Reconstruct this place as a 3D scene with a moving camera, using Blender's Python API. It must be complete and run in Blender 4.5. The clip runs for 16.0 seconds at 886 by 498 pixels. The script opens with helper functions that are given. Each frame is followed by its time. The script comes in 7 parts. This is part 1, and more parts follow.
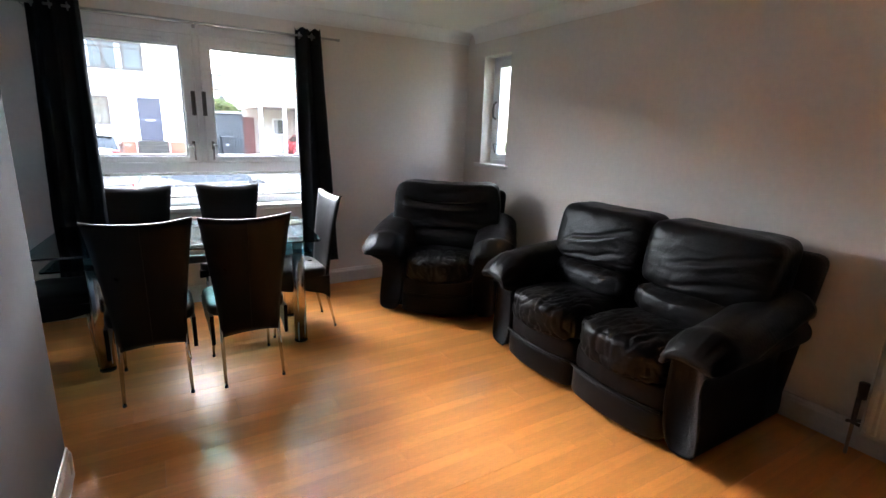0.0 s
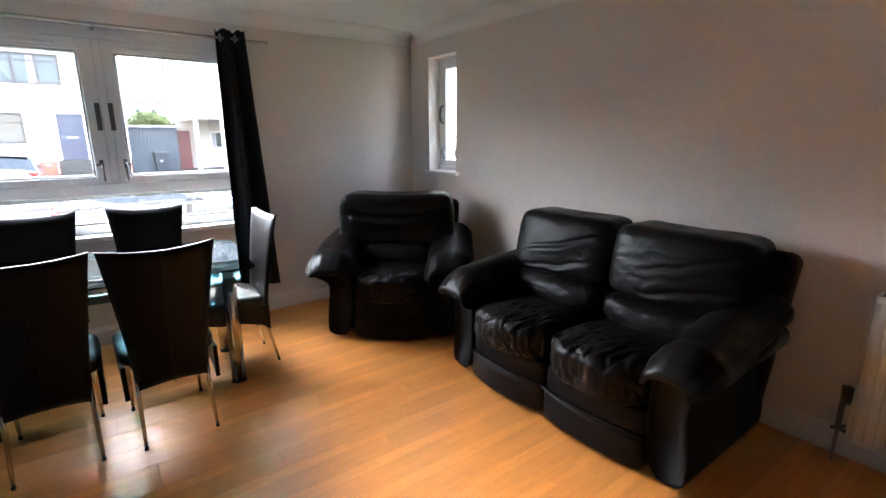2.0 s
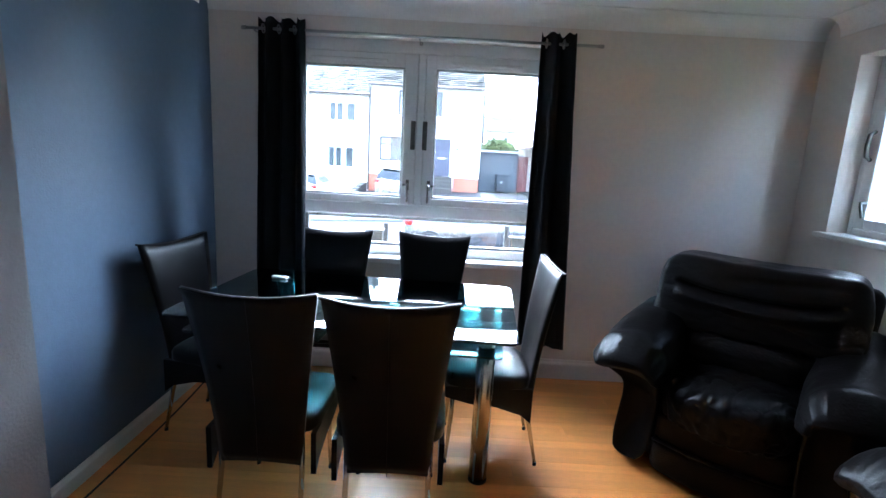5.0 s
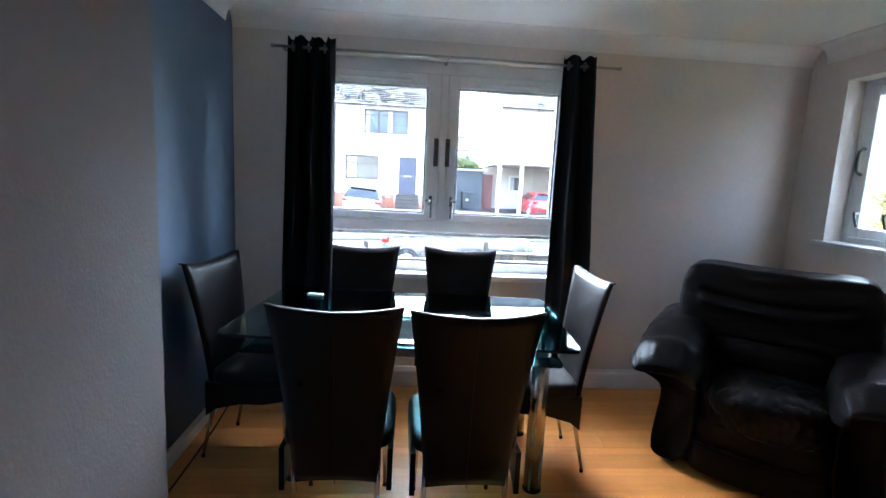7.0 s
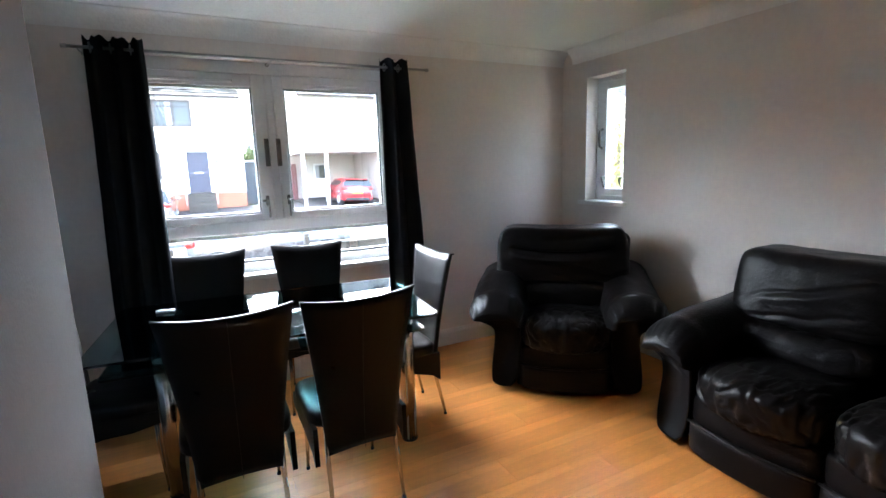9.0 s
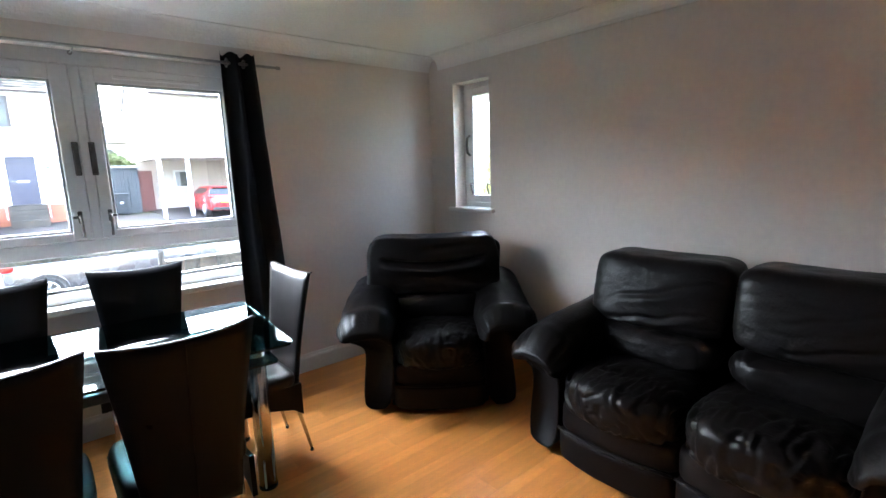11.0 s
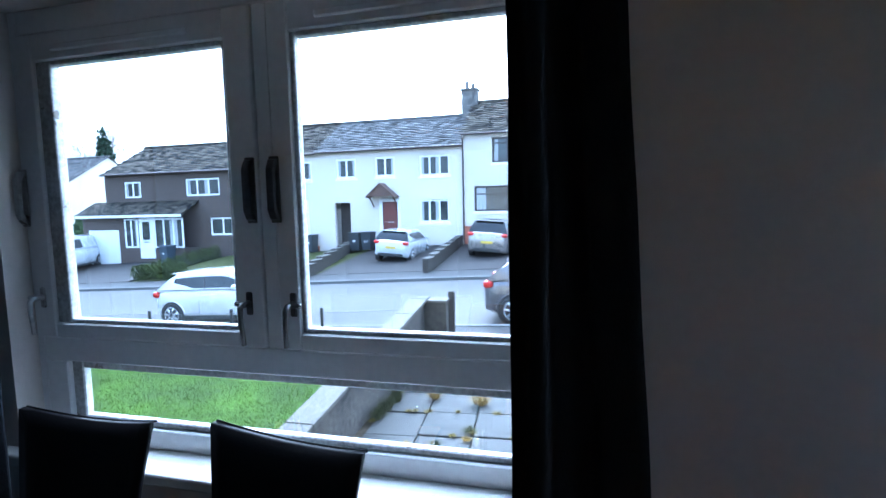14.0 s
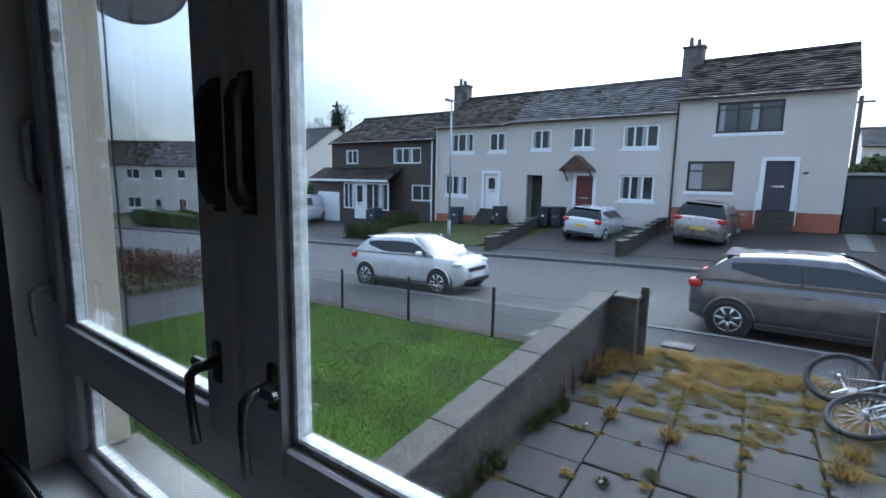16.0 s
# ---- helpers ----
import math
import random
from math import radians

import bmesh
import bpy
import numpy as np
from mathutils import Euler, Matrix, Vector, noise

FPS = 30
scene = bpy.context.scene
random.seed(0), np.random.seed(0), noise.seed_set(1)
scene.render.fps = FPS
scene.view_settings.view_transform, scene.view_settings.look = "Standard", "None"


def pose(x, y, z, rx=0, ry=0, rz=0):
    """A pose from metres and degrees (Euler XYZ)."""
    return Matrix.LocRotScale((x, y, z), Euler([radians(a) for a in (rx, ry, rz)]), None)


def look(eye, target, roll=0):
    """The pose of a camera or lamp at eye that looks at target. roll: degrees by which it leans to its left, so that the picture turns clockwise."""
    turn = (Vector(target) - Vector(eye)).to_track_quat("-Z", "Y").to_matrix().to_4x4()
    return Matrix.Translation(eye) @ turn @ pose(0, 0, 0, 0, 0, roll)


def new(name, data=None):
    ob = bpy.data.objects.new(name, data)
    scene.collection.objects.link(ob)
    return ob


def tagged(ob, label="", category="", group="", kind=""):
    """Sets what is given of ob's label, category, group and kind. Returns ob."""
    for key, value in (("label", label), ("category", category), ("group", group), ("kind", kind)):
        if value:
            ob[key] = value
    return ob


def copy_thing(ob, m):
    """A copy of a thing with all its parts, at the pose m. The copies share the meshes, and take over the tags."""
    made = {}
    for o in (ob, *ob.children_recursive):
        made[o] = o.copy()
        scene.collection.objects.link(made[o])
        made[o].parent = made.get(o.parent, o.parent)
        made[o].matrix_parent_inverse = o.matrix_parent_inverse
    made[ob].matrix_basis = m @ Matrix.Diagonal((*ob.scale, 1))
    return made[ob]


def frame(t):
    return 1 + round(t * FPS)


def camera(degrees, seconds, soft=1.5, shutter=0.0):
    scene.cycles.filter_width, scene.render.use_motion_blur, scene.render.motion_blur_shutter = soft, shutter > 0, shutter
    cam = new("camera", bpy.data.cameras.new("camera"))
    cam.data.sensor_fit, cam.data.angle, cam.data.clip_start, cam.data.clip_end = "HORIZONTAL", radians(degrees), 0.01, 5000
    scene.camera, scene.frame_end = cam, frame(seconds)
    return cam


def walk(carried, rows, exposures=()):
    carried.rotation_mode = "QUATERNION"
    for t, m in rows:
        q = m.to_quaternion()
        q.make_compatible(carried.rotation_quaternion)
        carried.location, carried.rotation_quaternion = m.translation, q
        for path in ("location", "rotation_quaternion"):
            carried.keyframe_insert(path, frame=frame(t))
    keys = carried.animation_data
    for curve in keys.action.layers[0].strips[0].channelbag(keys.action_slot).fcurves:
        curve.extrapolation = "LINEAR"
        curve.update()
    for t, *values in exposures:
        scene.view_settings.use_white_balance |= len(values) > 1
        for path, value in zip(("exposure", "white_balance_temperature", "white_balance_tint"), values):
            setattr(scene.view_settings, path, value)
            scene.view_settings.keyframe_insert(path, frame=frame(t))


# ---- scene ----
cam = camera(85.4, 16.0)
PATH = [
    (0, (0.455, 0.207, 1.454), (1.463, 1.867, 0.978), 1.8),
    (0.5, (0.372, 0.246, 1.454), (1.595, 1.765, 1.01), 1.4),
    (1, (0.398, 0.294, 1.442), (1.698, 1.75, 1.008), 1.0),
    (1.5, (0.529, 0.357, 1.432), (1.782, 1.851, 0.984), 0.1),
    (2, (0.623, 0.448, 1.456), (1.792, 2.007, 1.004), -0.3),
    (2.5, (0.701, 0.563, 1.462), (1.761, 2.197, 1.007), 0.6),
    (3, (0.777, 0.776, 1.447), (1.716, 2.494, 1.039), 1.8),
    (3.5, (0.787, 0.951, 1.463), (1.548, 2.762, 1.088), 2.8),
    (4, (0.883, 1.123, 1.463), (1.385, 3.024, 1.096), 3.3),
    (4.5, (0.995, 1.291, 1.464), (1.22, 3.248, 1.117), 3.3),
    (5, (1.024, 1.363, 1.46), (1.023, 3.33, 1.096), 3.1),
    (7.5, (0.483, 1.296, 1.425), (0.741, 3.26, 1.15), 1.6),
    (8, (0.412, 1.214, 1.446), (0.794, 3.155, 1.153), -0.2),
    (8.5, (0.357, 1.145, 1.473), (0.928, 3.033, 1.146), -1.6),
    (9, (0.318, 1.097, 1.477), (1.213, 2.853, 1.139), -1.8),
    (9.5, (0.314, 1.059, 1.488), (1.443, 2.676, 1.158), -2.3),
    (12, (0.934, 1.642, 1.486), (2.233, 3.127, 1.154), -2.0),
    (12.5, (1.201, 2.013, 1.487), (2.002, 3.827, 1.227), -2.2),
    (13, (1.42, 2.461, 1.521), (1.624, 4.439, 1.306), -1.7),
    (13.5, (1.535, 2.951, 1.557), (1.383, 4.937, 1.371), -1.1),
    (14, (1.635, 3.395, 1.55), (1.157, 5.329, 1.375), -1.3),
    (14.5, (1.549, 3.731, 1.554), (0.845, 5.596, 1.388), -0.8),
    (15, (1.495, 3.937, 1.566), (0.667, 5.748, 1.381), 0.2),
    (15.5, (1.464, 4.159, 1.56), (0.454, 5.868, 1.318), 1.2),
    (16, (1.452, 4.228, 1.567), (0.276, 5.821, 1.281), 1.1),
]
# exposure follows the clip's own adaptation: bright indoors, stopped down at the window
EXPOSURES = [(0.0, 5.76, 5950, 12), (1.5, 5.84, 5950, 13), (3.5, 5.78, 5700, 9), (5.0, 5.7, 5050, 8), (7.5, 5.66, 5350, 9), (9.0, 5.8, 5700, 10), (9.5, 5.85, 5800, 11), (12.0, 5.85, 5250, 9), 
             (12.5, 4.72, 4700, 9), (13.0, 4.72, 4450, 7), (13.5, 4.42, 4500, 7), (14.0, 3.82, 4600, 7), (14.5, 3.12, 4650, 7), (15.2, 2.25, 4950, 8), (16.0, 2.08, 5250, 9)]
walk(cam, [(t, look(eye, target, roll)) for t, eye, target, roll in PATH], EXPOSURES)

# ---- sky and sun: an overcast morning ----
SKY, SUN = 0.11, 1.5
DOME = (0.15, 2.2)
world = bpy.data.worlds.new("overcast_sky")
scene.world = world
world.use_nodes = True
wn, wl = world.node_tree.nodes, world.node_tree.links
sky = wn.new("ShaderNodeTexSky")
sky.sky_type, sky.sun_disc = "NISHITA", False
sky.sun_elevation, sky.sun_rotation = radians(29), radians(-10)
sky.air_density, sky.dust_density, sky.ozone_density = 1.0, 1.6, 1.5
grey = wn.new("ShaderNodeHueSaturation")
grey.inputs["Saturation"].default_value = 0.50
wl.new(sky.outputs["Color"], grey.inputs["Color"])
# an overcast dome is brighter overhead than at the horizon, with soft uneven cloud
where, axes, dome = wn.new("ShaderNodeTexCoord"), wn.new("ShaderNodeSeparateXYZ"), wn.new("ShaderNodeMapRange")
wl.new(where.outputs["Generated"], axes.inputs[0])
wl.new(axes.outputs["Z"], dome.inputs["Value"])
dome.inputs["From Min"].default_value, dome.inputs["From Max"].default_value = 0.0, 0.9
dome.inputs["To Min"].default_value, dome.inputs["To Max"].default_value = DOME
spread, cloud, soft_cloud = wn.new("ShaderNodeMapping"), wn.new("ShaderNodeTexNoise"), wn.new("ShaderNodeMapRange")
spread.inputs["Scale"].default_value = (1.0, 1.0, 2.6)
cloud.inputs["Scale"].default_value, cloud.inputs["Detail"].default_value, cloud.inputs["Roughness"].default_value = 2.2, 6, 0.5
wl.new(where.outputs["Generated"], spread.inputs["Vector"])
wl.new(spread.outputs["Vector"], cloud.inputs["Vector"])
soft_cloud.inputs["From Min"].default_value, soft_cloud.inputs["From Max"].default_value = 0.3, 0.7
soft_cloud.inputs["To Min"].default_value, soft_cloud.inputs["To Max"].default_value = 0.70, 1.18
wl.new(cloud.outputs["Fac"], soft_cloud.inputs["Value"])
both, layer = wn.new("ShaderNodeMath"), wn.new("ShaderNodeVectorMath")
both.operation, layer.operation = "MULTIPLY", "SCALE"
wl.new(dome.outputs["Result"], both.inputs[0])
wl.new(soft_cloud.outputs["Result"], both.inputs[1])
wl.new(grey.outputs["Color"], layer.inputs[0])
wl.new(both.outputs[0], layer.inputs["Scale"])
wl.new(layer.outputs[0], wn["Background"].inputs["Color"])
wn["Background"].inputs["Strength"].default_value = SKY
sun = new("sun", bpy.data.lights.new("sun", "SUN"))
sun.data.energy, sun.data.angle, sun.data.color = SUN, radians(120), (1.0, 0.985, 0.97)
sun.matrix_world = look((-3.05, 17.3, 9.75), (0, 0, 0))


# ---- helpers of this scene ----
def thing(name, at, label, category, group="", kind=""):
    ob = new(name)
    ob.empty_display_size = 0.1
    ob.matrix_basis = at
    return tagged(ob, label, category, group, kind)


def mesh_of(name, bm, material, smooth=False):
    me = bpy.data.meshes.new(name)
    bmesh.ops.recalc_face_normals(bm, faces=bm.faces)
    if smooth:
        for f in bm.faces:
            f.smooth = True
    bm.to_mesh(me)
    bm.free()
    me.materials.append(material)
    return me


def part(name, bm, material, parent, label="", smooth=False):
    ob = new(name, mesh_of(name, bm, material, smooth))
    ob.parent = parent
    return tagged(ob, label)


def structure(name, bm, material, label, category, smooth=False):
    return tagged(new(name, mesh_of(name, bm, material, smooth)), label, category, kind="structure")


def box(bm, x0, x1, y0, y1, z0, z1, bevel=0.0, seg=2, m=None):
    made = bmesh.ops.create_cube(bm, size=1.0)["verts"]
    bmesh.ops.transform(bm, verts=made, matrix=Matrix.Translation(((x0 + x1) / 2, (y0 + y1) / 2, (z0 + z1) / 2))
                        @ Matrix.Diagonal((abs(x1 - x0), abs(y1 - y0), abs(z1 - z0), 1)))
    if bevel:
        edges = list({e for v in made for e in v.link_edges})
        out = bmesh.ops.bevel(bm, geom=edges, offset=bevel, segments=seg, profile=0.5, affect="EDGES")
        made = list({v for f in out["faces"] for v in f.verts} | {v for v in made if v.is_valid})
    if m is not None:
        bmesh.ops.transform(bm, verts=made, matrix=m)
    return bm


def boxed(*a, **k):
    return box(bmesh.new(), *a, **k)


def tube(bm, points, radii, seg=12, cap=True):
    """A round bar through the points."""
    pts = [Vector(p) for p in points]
    if not hasattr(radii, "__len__"):
        radii = [radii] * len(pts)
    rings, side = [], None
    for i, p in enumerate(pts):
        way = (pts[min(i + 1, len(pts) - 1)] - pts[max(i - 1, 0)]).normalized()
        if side is None:
            side = way.orthogonal().normalized()
        side = (side - way * side.dot(way)).normalized()
        other = way.cross(side)
        rings.append([bm.verts.new(p + radii[i] * (math.cos(2 * math.pi * k / seg) * side + math.sin(2 * math.pi * k / seg) * other)) for k in range(seg)])
    for a, b in zip(rings, rings[1:]):
        for k in range(seg):
            bm.faces.new((a[k], a[(k + 1) % seg], b[(k + 1) % seg], b[k]))
    if cap:
        bm.faces.new(rings[0][::-1])
        bm.faces.new(rings[-1])
    return bm


def tubed(points, radii, seg=12):
    return tube(bmesh.new(), points, radii, seg)


def prism(bm, outline, axis, lo, hi):
    """An outline of 2D points, drawn out along an axis (0, 1 or 2) from lo to hi."""
    def put(p, d):
        c = list(p)
        c.insert(axis, d)
        return bm.verts.new(c)
    a, b = [put(p, lo) for p in outline], [put(p, hi) for p in outline]
    n = len(outline)
    for k in range(n):
        bm.faces.new((a[k], a[(k + 1) % n], b[(k + 1) % n], b[k]))
    bm.faces.new(a[::-1])
    bm.faces.new(b)
    return bm


def cushion(bm, centre, size, power=3.2, n=14, wrinkle=0.008, seed=0, lean=0.0, freq=7.0, flow=(1, 1, 1)):
    """A padded, slightly creased block: a rounded box with folds of leather."""
    cx, cy, cz = centre
    grid = {}
    faces = []
    for axis in range(3):
        for sign in (-1, 1):
            for i in range(n):
                for j in range(n):
                    quad = []
                    for di, dj in ((0, 0), (1, 0), (1, 1), (0, 1)):
                        a, b = -1 + 2 * (i + di) / n, -1 + 2 * (j + dj) / n
                        p = [0, 0, 0]
                        p[axis], p[(axis + 1) % 3], p[(axis + 2) % 3] = sign, a, b
                        key = tuple(round(v, 4) for v in p)
                        if key not in grid:
                            v = Vector(p)
                            v = v / (sum(abs(c) ** power for c in v) ** (1 / power))
                            w = Vector((v.x * size[0] / 2, v.y * size[1] / 2, v.z * size[2] / 2))
                            q = Vector((w.x * freq * flow[0] + seed * 3.1, w.y * freq * flow[1], w.z * freq * flow[2]))
                            fold = noise.noise(q) + 0.6 * (1 - 2 * abs(noise.noise(q * 2.3)))
                            w += v.normalized() * wrinkle * fold
                            w.y += lean * w.z
                            grid[key] = bm.verts.new(w + Vector((cx, cy, cz)))
                        quad.append(grid[key])
                    faces.append(quad if sign > 0 else quad[::-1])
    for q in faces:
        bm.faces.new(q)
    return bm


# ---- materials ----
def mat(name, colour, rough=0.5, metal=0.0, vary=0.12, scale=4.0, fine=60.0, bump=0.0, bump_scale=0.0, stretch=(1, 1, 1), spec=0.5, rough_vary=0.1, per_piece=0.0, per_island=0.0, coat=0.0):
    """Colour with broad stains and a fine grain, uneven gloss and a fine relief."""
    m = bpy.data.materials.new(name)
    m.use_nodes = True
    nt = m.node_tree
    n, link = nt.nodes, nt.links.new
    bsdf = n["Principled BSDF"]
    bsdf.inputs["Metallic"].default_value = metal
    bsdf.inputs["Specular IOR Level"].default_value = spec
    bsdf.inputs["Coat Weight"].default_value = coat
    bsdf.inputs["Coat Roughness"].default_value = 0.08
    tc, mp = n.new("ShaderNodeTexCoord"), n.new("ShaderNodeMapping")
    mp.inputs["Scale"].default_value = stretch
    link(tc.outputs["Object"], mp.inputs["Vector"])
    broad, grain = n.new("ShaderNodeTexNoise"), n.new("ShaderNodeTexNoise")
    broad.inputs["Scale"].default_value, broad.inputs["Detail"].default_value = scale, 5
    grain.inputs["Scale"].default_value, grain.inputs["Detail"].default_value = fine, 3
    for t in (broad, grain):
        link(mp.outputs["Vector"], t.inputs["Vector"])
    add = n.new("ShaderNodeMath")
    add.operation = "ADD"
    link(broad.outputs["Fac"], add.inputs[0])
    link(grain.outputs["Fac"], add.inputs[1])
    last = add.outputs[0]
    if per_piece:
        info, mul, plus = n.new("ShaderNodeObjectInfo"), n.new("ShaderNodeMath"), n.new("ShaderNodeMath")
        mul.operation, plus.operation = "MULTIPLY_ADD", "ADD"
        mul.inputs[1].default_value, mul.inputs[2].default_value = per_piece, -per_piece / 2
        link(info.outputs["Random"], mul.inputs[0])
        link(last, plus.inputs[0])
        link(mul.outputs[0], plus.inputs[1])
        last = plus.outputs[0]
    if per_island:
        geo, mul, plus = n.new("ShaderNodeNewGeometry"), n.new("ShaderNodeMath"), n.new("ShaderNodeMath")
        mul.operation, plus.operation = "MULTIPLY_ADD", "ADD"
        mul.inputs[1].default_value, mul.inputs[2].default_value = per_island, -per_island / 2
        link(geo.outputs["Random Per Island"], mul.inputs[0])
        link(last, plus.inputs[0])
        link(mul.outputs[0], plus.inputs[1])
        last = plus.outputs[0]
    rng = n.new("ShaderNodeMapRange")
    rng.inputs["From Min"].default_value, rng.inputs["From Max"].default_value = 0.6, 1.4
    rng.inputs["To Min"].default_value, rng.inputs["To Max"].default_value = 1 - 2 * vary, 1 + vary
    rng.clamp = False
    link(last, rng.inputs["Value"])
    mix = n.new("ShaderNodeVectorMath")
    mix.operation = "SCALE"
    mix.inputs[0].default_value = colour
    link(rng.outputs["Result"], mix.inputs["Scale"])
    link(mix.outputs[0], bsdf.inputs["Base Color"])
    rr = n.new("ShaderNodeMapRange")
    rr.inputs["From Min"].default_value, rr.inputs["From Max"].default_value = 0.3, 0.7
    rr.inputs["To Min"].default_value, rr.inputs["To Max"].default_value = max(0.02, rough - rough_vary), min(1, rough + rough_vary)
    link(broad.outputs["Fac"], rr.inputs["Value"])
    link(rr.outputs["Result"], bsdf.inputs["Roughness"])
    if bump:
        bt, bp = n.new("ShaderNodeTexNoise"), n.new("ShaderNodeBump")
        bt.inputs["Scale"].default_value, bt.inputs["Detail"].default_value = bump_scale or fine, 6
        link(mp.outputs["Vector"], bt.inputs["Vector"])
        bp.inputs["Strength"].default_value, bp.inputs["Distance"].default_value = bump, 0.01
        link(bt.outputs["Fac"], bp.inputs["Height"])
        link(bp.outputs["Normal"], bsdf.inputs["Normal"])
    return m


def clear_pane(name, tint=(0.96, 0.98, 0.97), dirt=0.004):
    """Thin window glass: clear, with a mirror gloss by Fresnel and a faint film of dirt."""
    m = bpy.data.materials.new(name)
    m.use_nodes = True
    n, link = m.node_tree.nodes, m.node_tree.links.new
    n.remove(n["Principled BSDF"])
    tr, gl, fr, mx = n.new("ShaderNodeBsdfTransparent"), n.new("ShaderNodeBsdfGlossy"), n.new("ShaderNodeLayerWeight"), n.new("ShaderNodeMixShader")
    tr.inputs["Color"].default_value = (*tint, 1)
    gl.inputs["Roughness"].default_value = 0.02
    five, gain = n.new("ShaderNodeMath"), n.new("ShaderNodeMath")
    five.operation, gain.operation = "POWER", "MULTIPLY_ADD"
    five.inputs[1].default_value = 2.8
    gain.inputs[1].default_value, gain.inputs[2].default_value = 0.85, 0.11
    fr.inputs["Blend"].default_value = 0.5
    link(fr.outputs["Facing"], five.inputs[0])
    link(five.outputs[0], gain.inputs[0])
    link(gain.outputs[0], mx.inputs[0])
    link(tr.outputs[0], mx.inputs[1])
    link(gl.outputs[0], mx.inputs[2])
    film, mix2 = n.new("ShaderNodeBsdfDiffuse"), n.new("ShaderNodeMixShader")
    film.inputs["Color"].default_value = (0.7, 0.72, 0.72, 1)
    spots, ramp, tc = n.new("ShaderNodeTexNoise"), n.new("ShaderNodeMapRange"), n.new("ShaderNodeTexCoord")
    spots.inputs["Scale"].default_value, spots.inputs["Detail"].default_value = 9.0, 8
    ramp.inputs["From Min"].default_value, ramp.inputs["From Max"].default_value = 0.5, 0.8
    ramp.inputs["To Max"].default_value = dirt * 4
    link(tc.outputs["Object"], spots.inputs["Vector"])
    link(spots.outputs["Fac"], ramp.inputs["Value"])
    link(ramp.outputs["Result"], mix2.inputs[0])
    link(mx.outputs[0], mix2.inputs[1])
    link(film.outputs[0], mix2.inputs[2])
    link(mix2.outputs[0], n["Material Output"].inputs["Surface"])
    return m


def thick_glass(name, colour, rough=0.0):
    m = bpy.data.materials.new(name)
    m.use_nodes = True
    b = m.node_tree.nodes["Principled BSDF"]
    b.inputs["Base Color"].default_value = (*colour, 1)
    b.inputs["Roughness"].default_value = rough
    b.inputs["Transmission Weight"].default_value = 1.0
    b.inputs["IOR"].default_value = 1.5
    return m


def laminate():
    """Beech-effect laminate: three rows of short strips on every plank, fine grain along x."""
    m = mat("beech_laminate", (0.80, 0.335, 0.080), rough=0.35, vary=0.10, scale=2.2, fine=26.0, stretch=(1.2, 14, 1), bump=0.03, bump_scale=90, rough_vary=0.07, per_piece=0.10)
    n, link = m.node_tree.nodes, m.node_tree.links.new
    bsdf = n["Principled BSDF"]
    was = bsdf.inputs["Base Color"].links[0].from_socket
    tc, br = n.new("ShaderNodeTexCoord"), n.new("ShaderNodeTexBrick")
    br.inputs["Scale"].default_value = 1.0
    br.inputs["Brick Width"].default_value, br.inputs["Row Height"].default_value = 0.42, 0.0635
    br.inputs["Mortar Size"].default_value = 0.0006
    br.inputs["Color1"].default_value, br.inputs["Color2"].default_value = (0.91, 0.89, 0.86, 1), (1.06, 1.06, 1.05, 1)
    br.inputs["Mortar"].default_value = (0.86, 0.82, 0.78, 1)
    br.offset, br.squash = 0.37, 1.0
    mul = n.new("ShaderNodeVectorMath")
    mul.operation = "MULTIPLY"
    link(tc.outputs["Object"], br.inputs["Vector"])
    link(was, mul.inputs[0])
    link(br.outputs["Color"], mul.inputs[1])
    link(mul.outputs[0], bsdf.inputs["Base Color"])
    return m


WALL = mat("wall_paint", (0.75, 0.695, 0.650), 0.75, vary=0.035, scale=1.6, fine=35, bump=0.12, bump_scale=120)
# west wall: grey paint darkened well below WALL to stand in for shade
SHADEDWALL = mat("shaded_grey_paint", (0.155, 0.153, 0.153), 0.75, vary=0.035, scale=1.6, fine=35, bump=0.12, bump_scale=120)
CEIL = mat("ceiling_paint", (0.85, 0.84, 0.82), 0.85, vary=0.03, scale=2, fine=40, bump=0.35, bump_scale=55)
BLUE = mat("slate_blue_paint", (0.105, 0.15, 0.215), 0.62, vary=0.05, scale=1.4, fine=30, bump=0.10, bump_scale=110)
GLOSS = mat("white_gloss_paint", (0.78, 0.77, 0.74), 0.32, vary=0.05, scale=3, fine=50, bump=0.04, bump_scale=70)
UPVC = mat("white_window_paint", (0.87, 0.88, 0.885), 0.35, vary=0.04, scale=3, fine=45, bump=0.02, bump_scale=60)
OLDWHITE = mat("weathered_white_beading", (0.60, 0.61, 0.60), 0.6, vary=0.30, scale=9, fine=70, bump=0.15, bump_scale=60)
STONE = mat("weathered_stone_sill", (0.20, 0.19, 0.16), 0.9, vary=0.3, scale=7, fine=50, bump=0.3, bump_scale=60)
FLOOR = laminate()
SUBFLOOR = mat("dark_joint", (0.16, 0.08, 0.03), 0.7)
LEATHER = mat("black_leather", (0.0055, 0.0046, 0.0044), 0.37, vary=0.25, scale=5, fine=90, bump=0.20, bump_scale=70, rough_vary=0.08, spec=0.17)
LEATHER2 = mat("black_leather_side", (0.0055, 0.0045, 0.0045), 0.46, vary=0.25, scale=4, fine=110, bump=0.2, bump_scale=140, rough_vary=0.08, spec=0.12)
FAUX = mat("black_faux_leather", (0.0040, 0.0035, 0.0038), 0.36, vary=0.2, scale=4, fine=120, bump=0.05, bump_scale=160, spec=0.20)
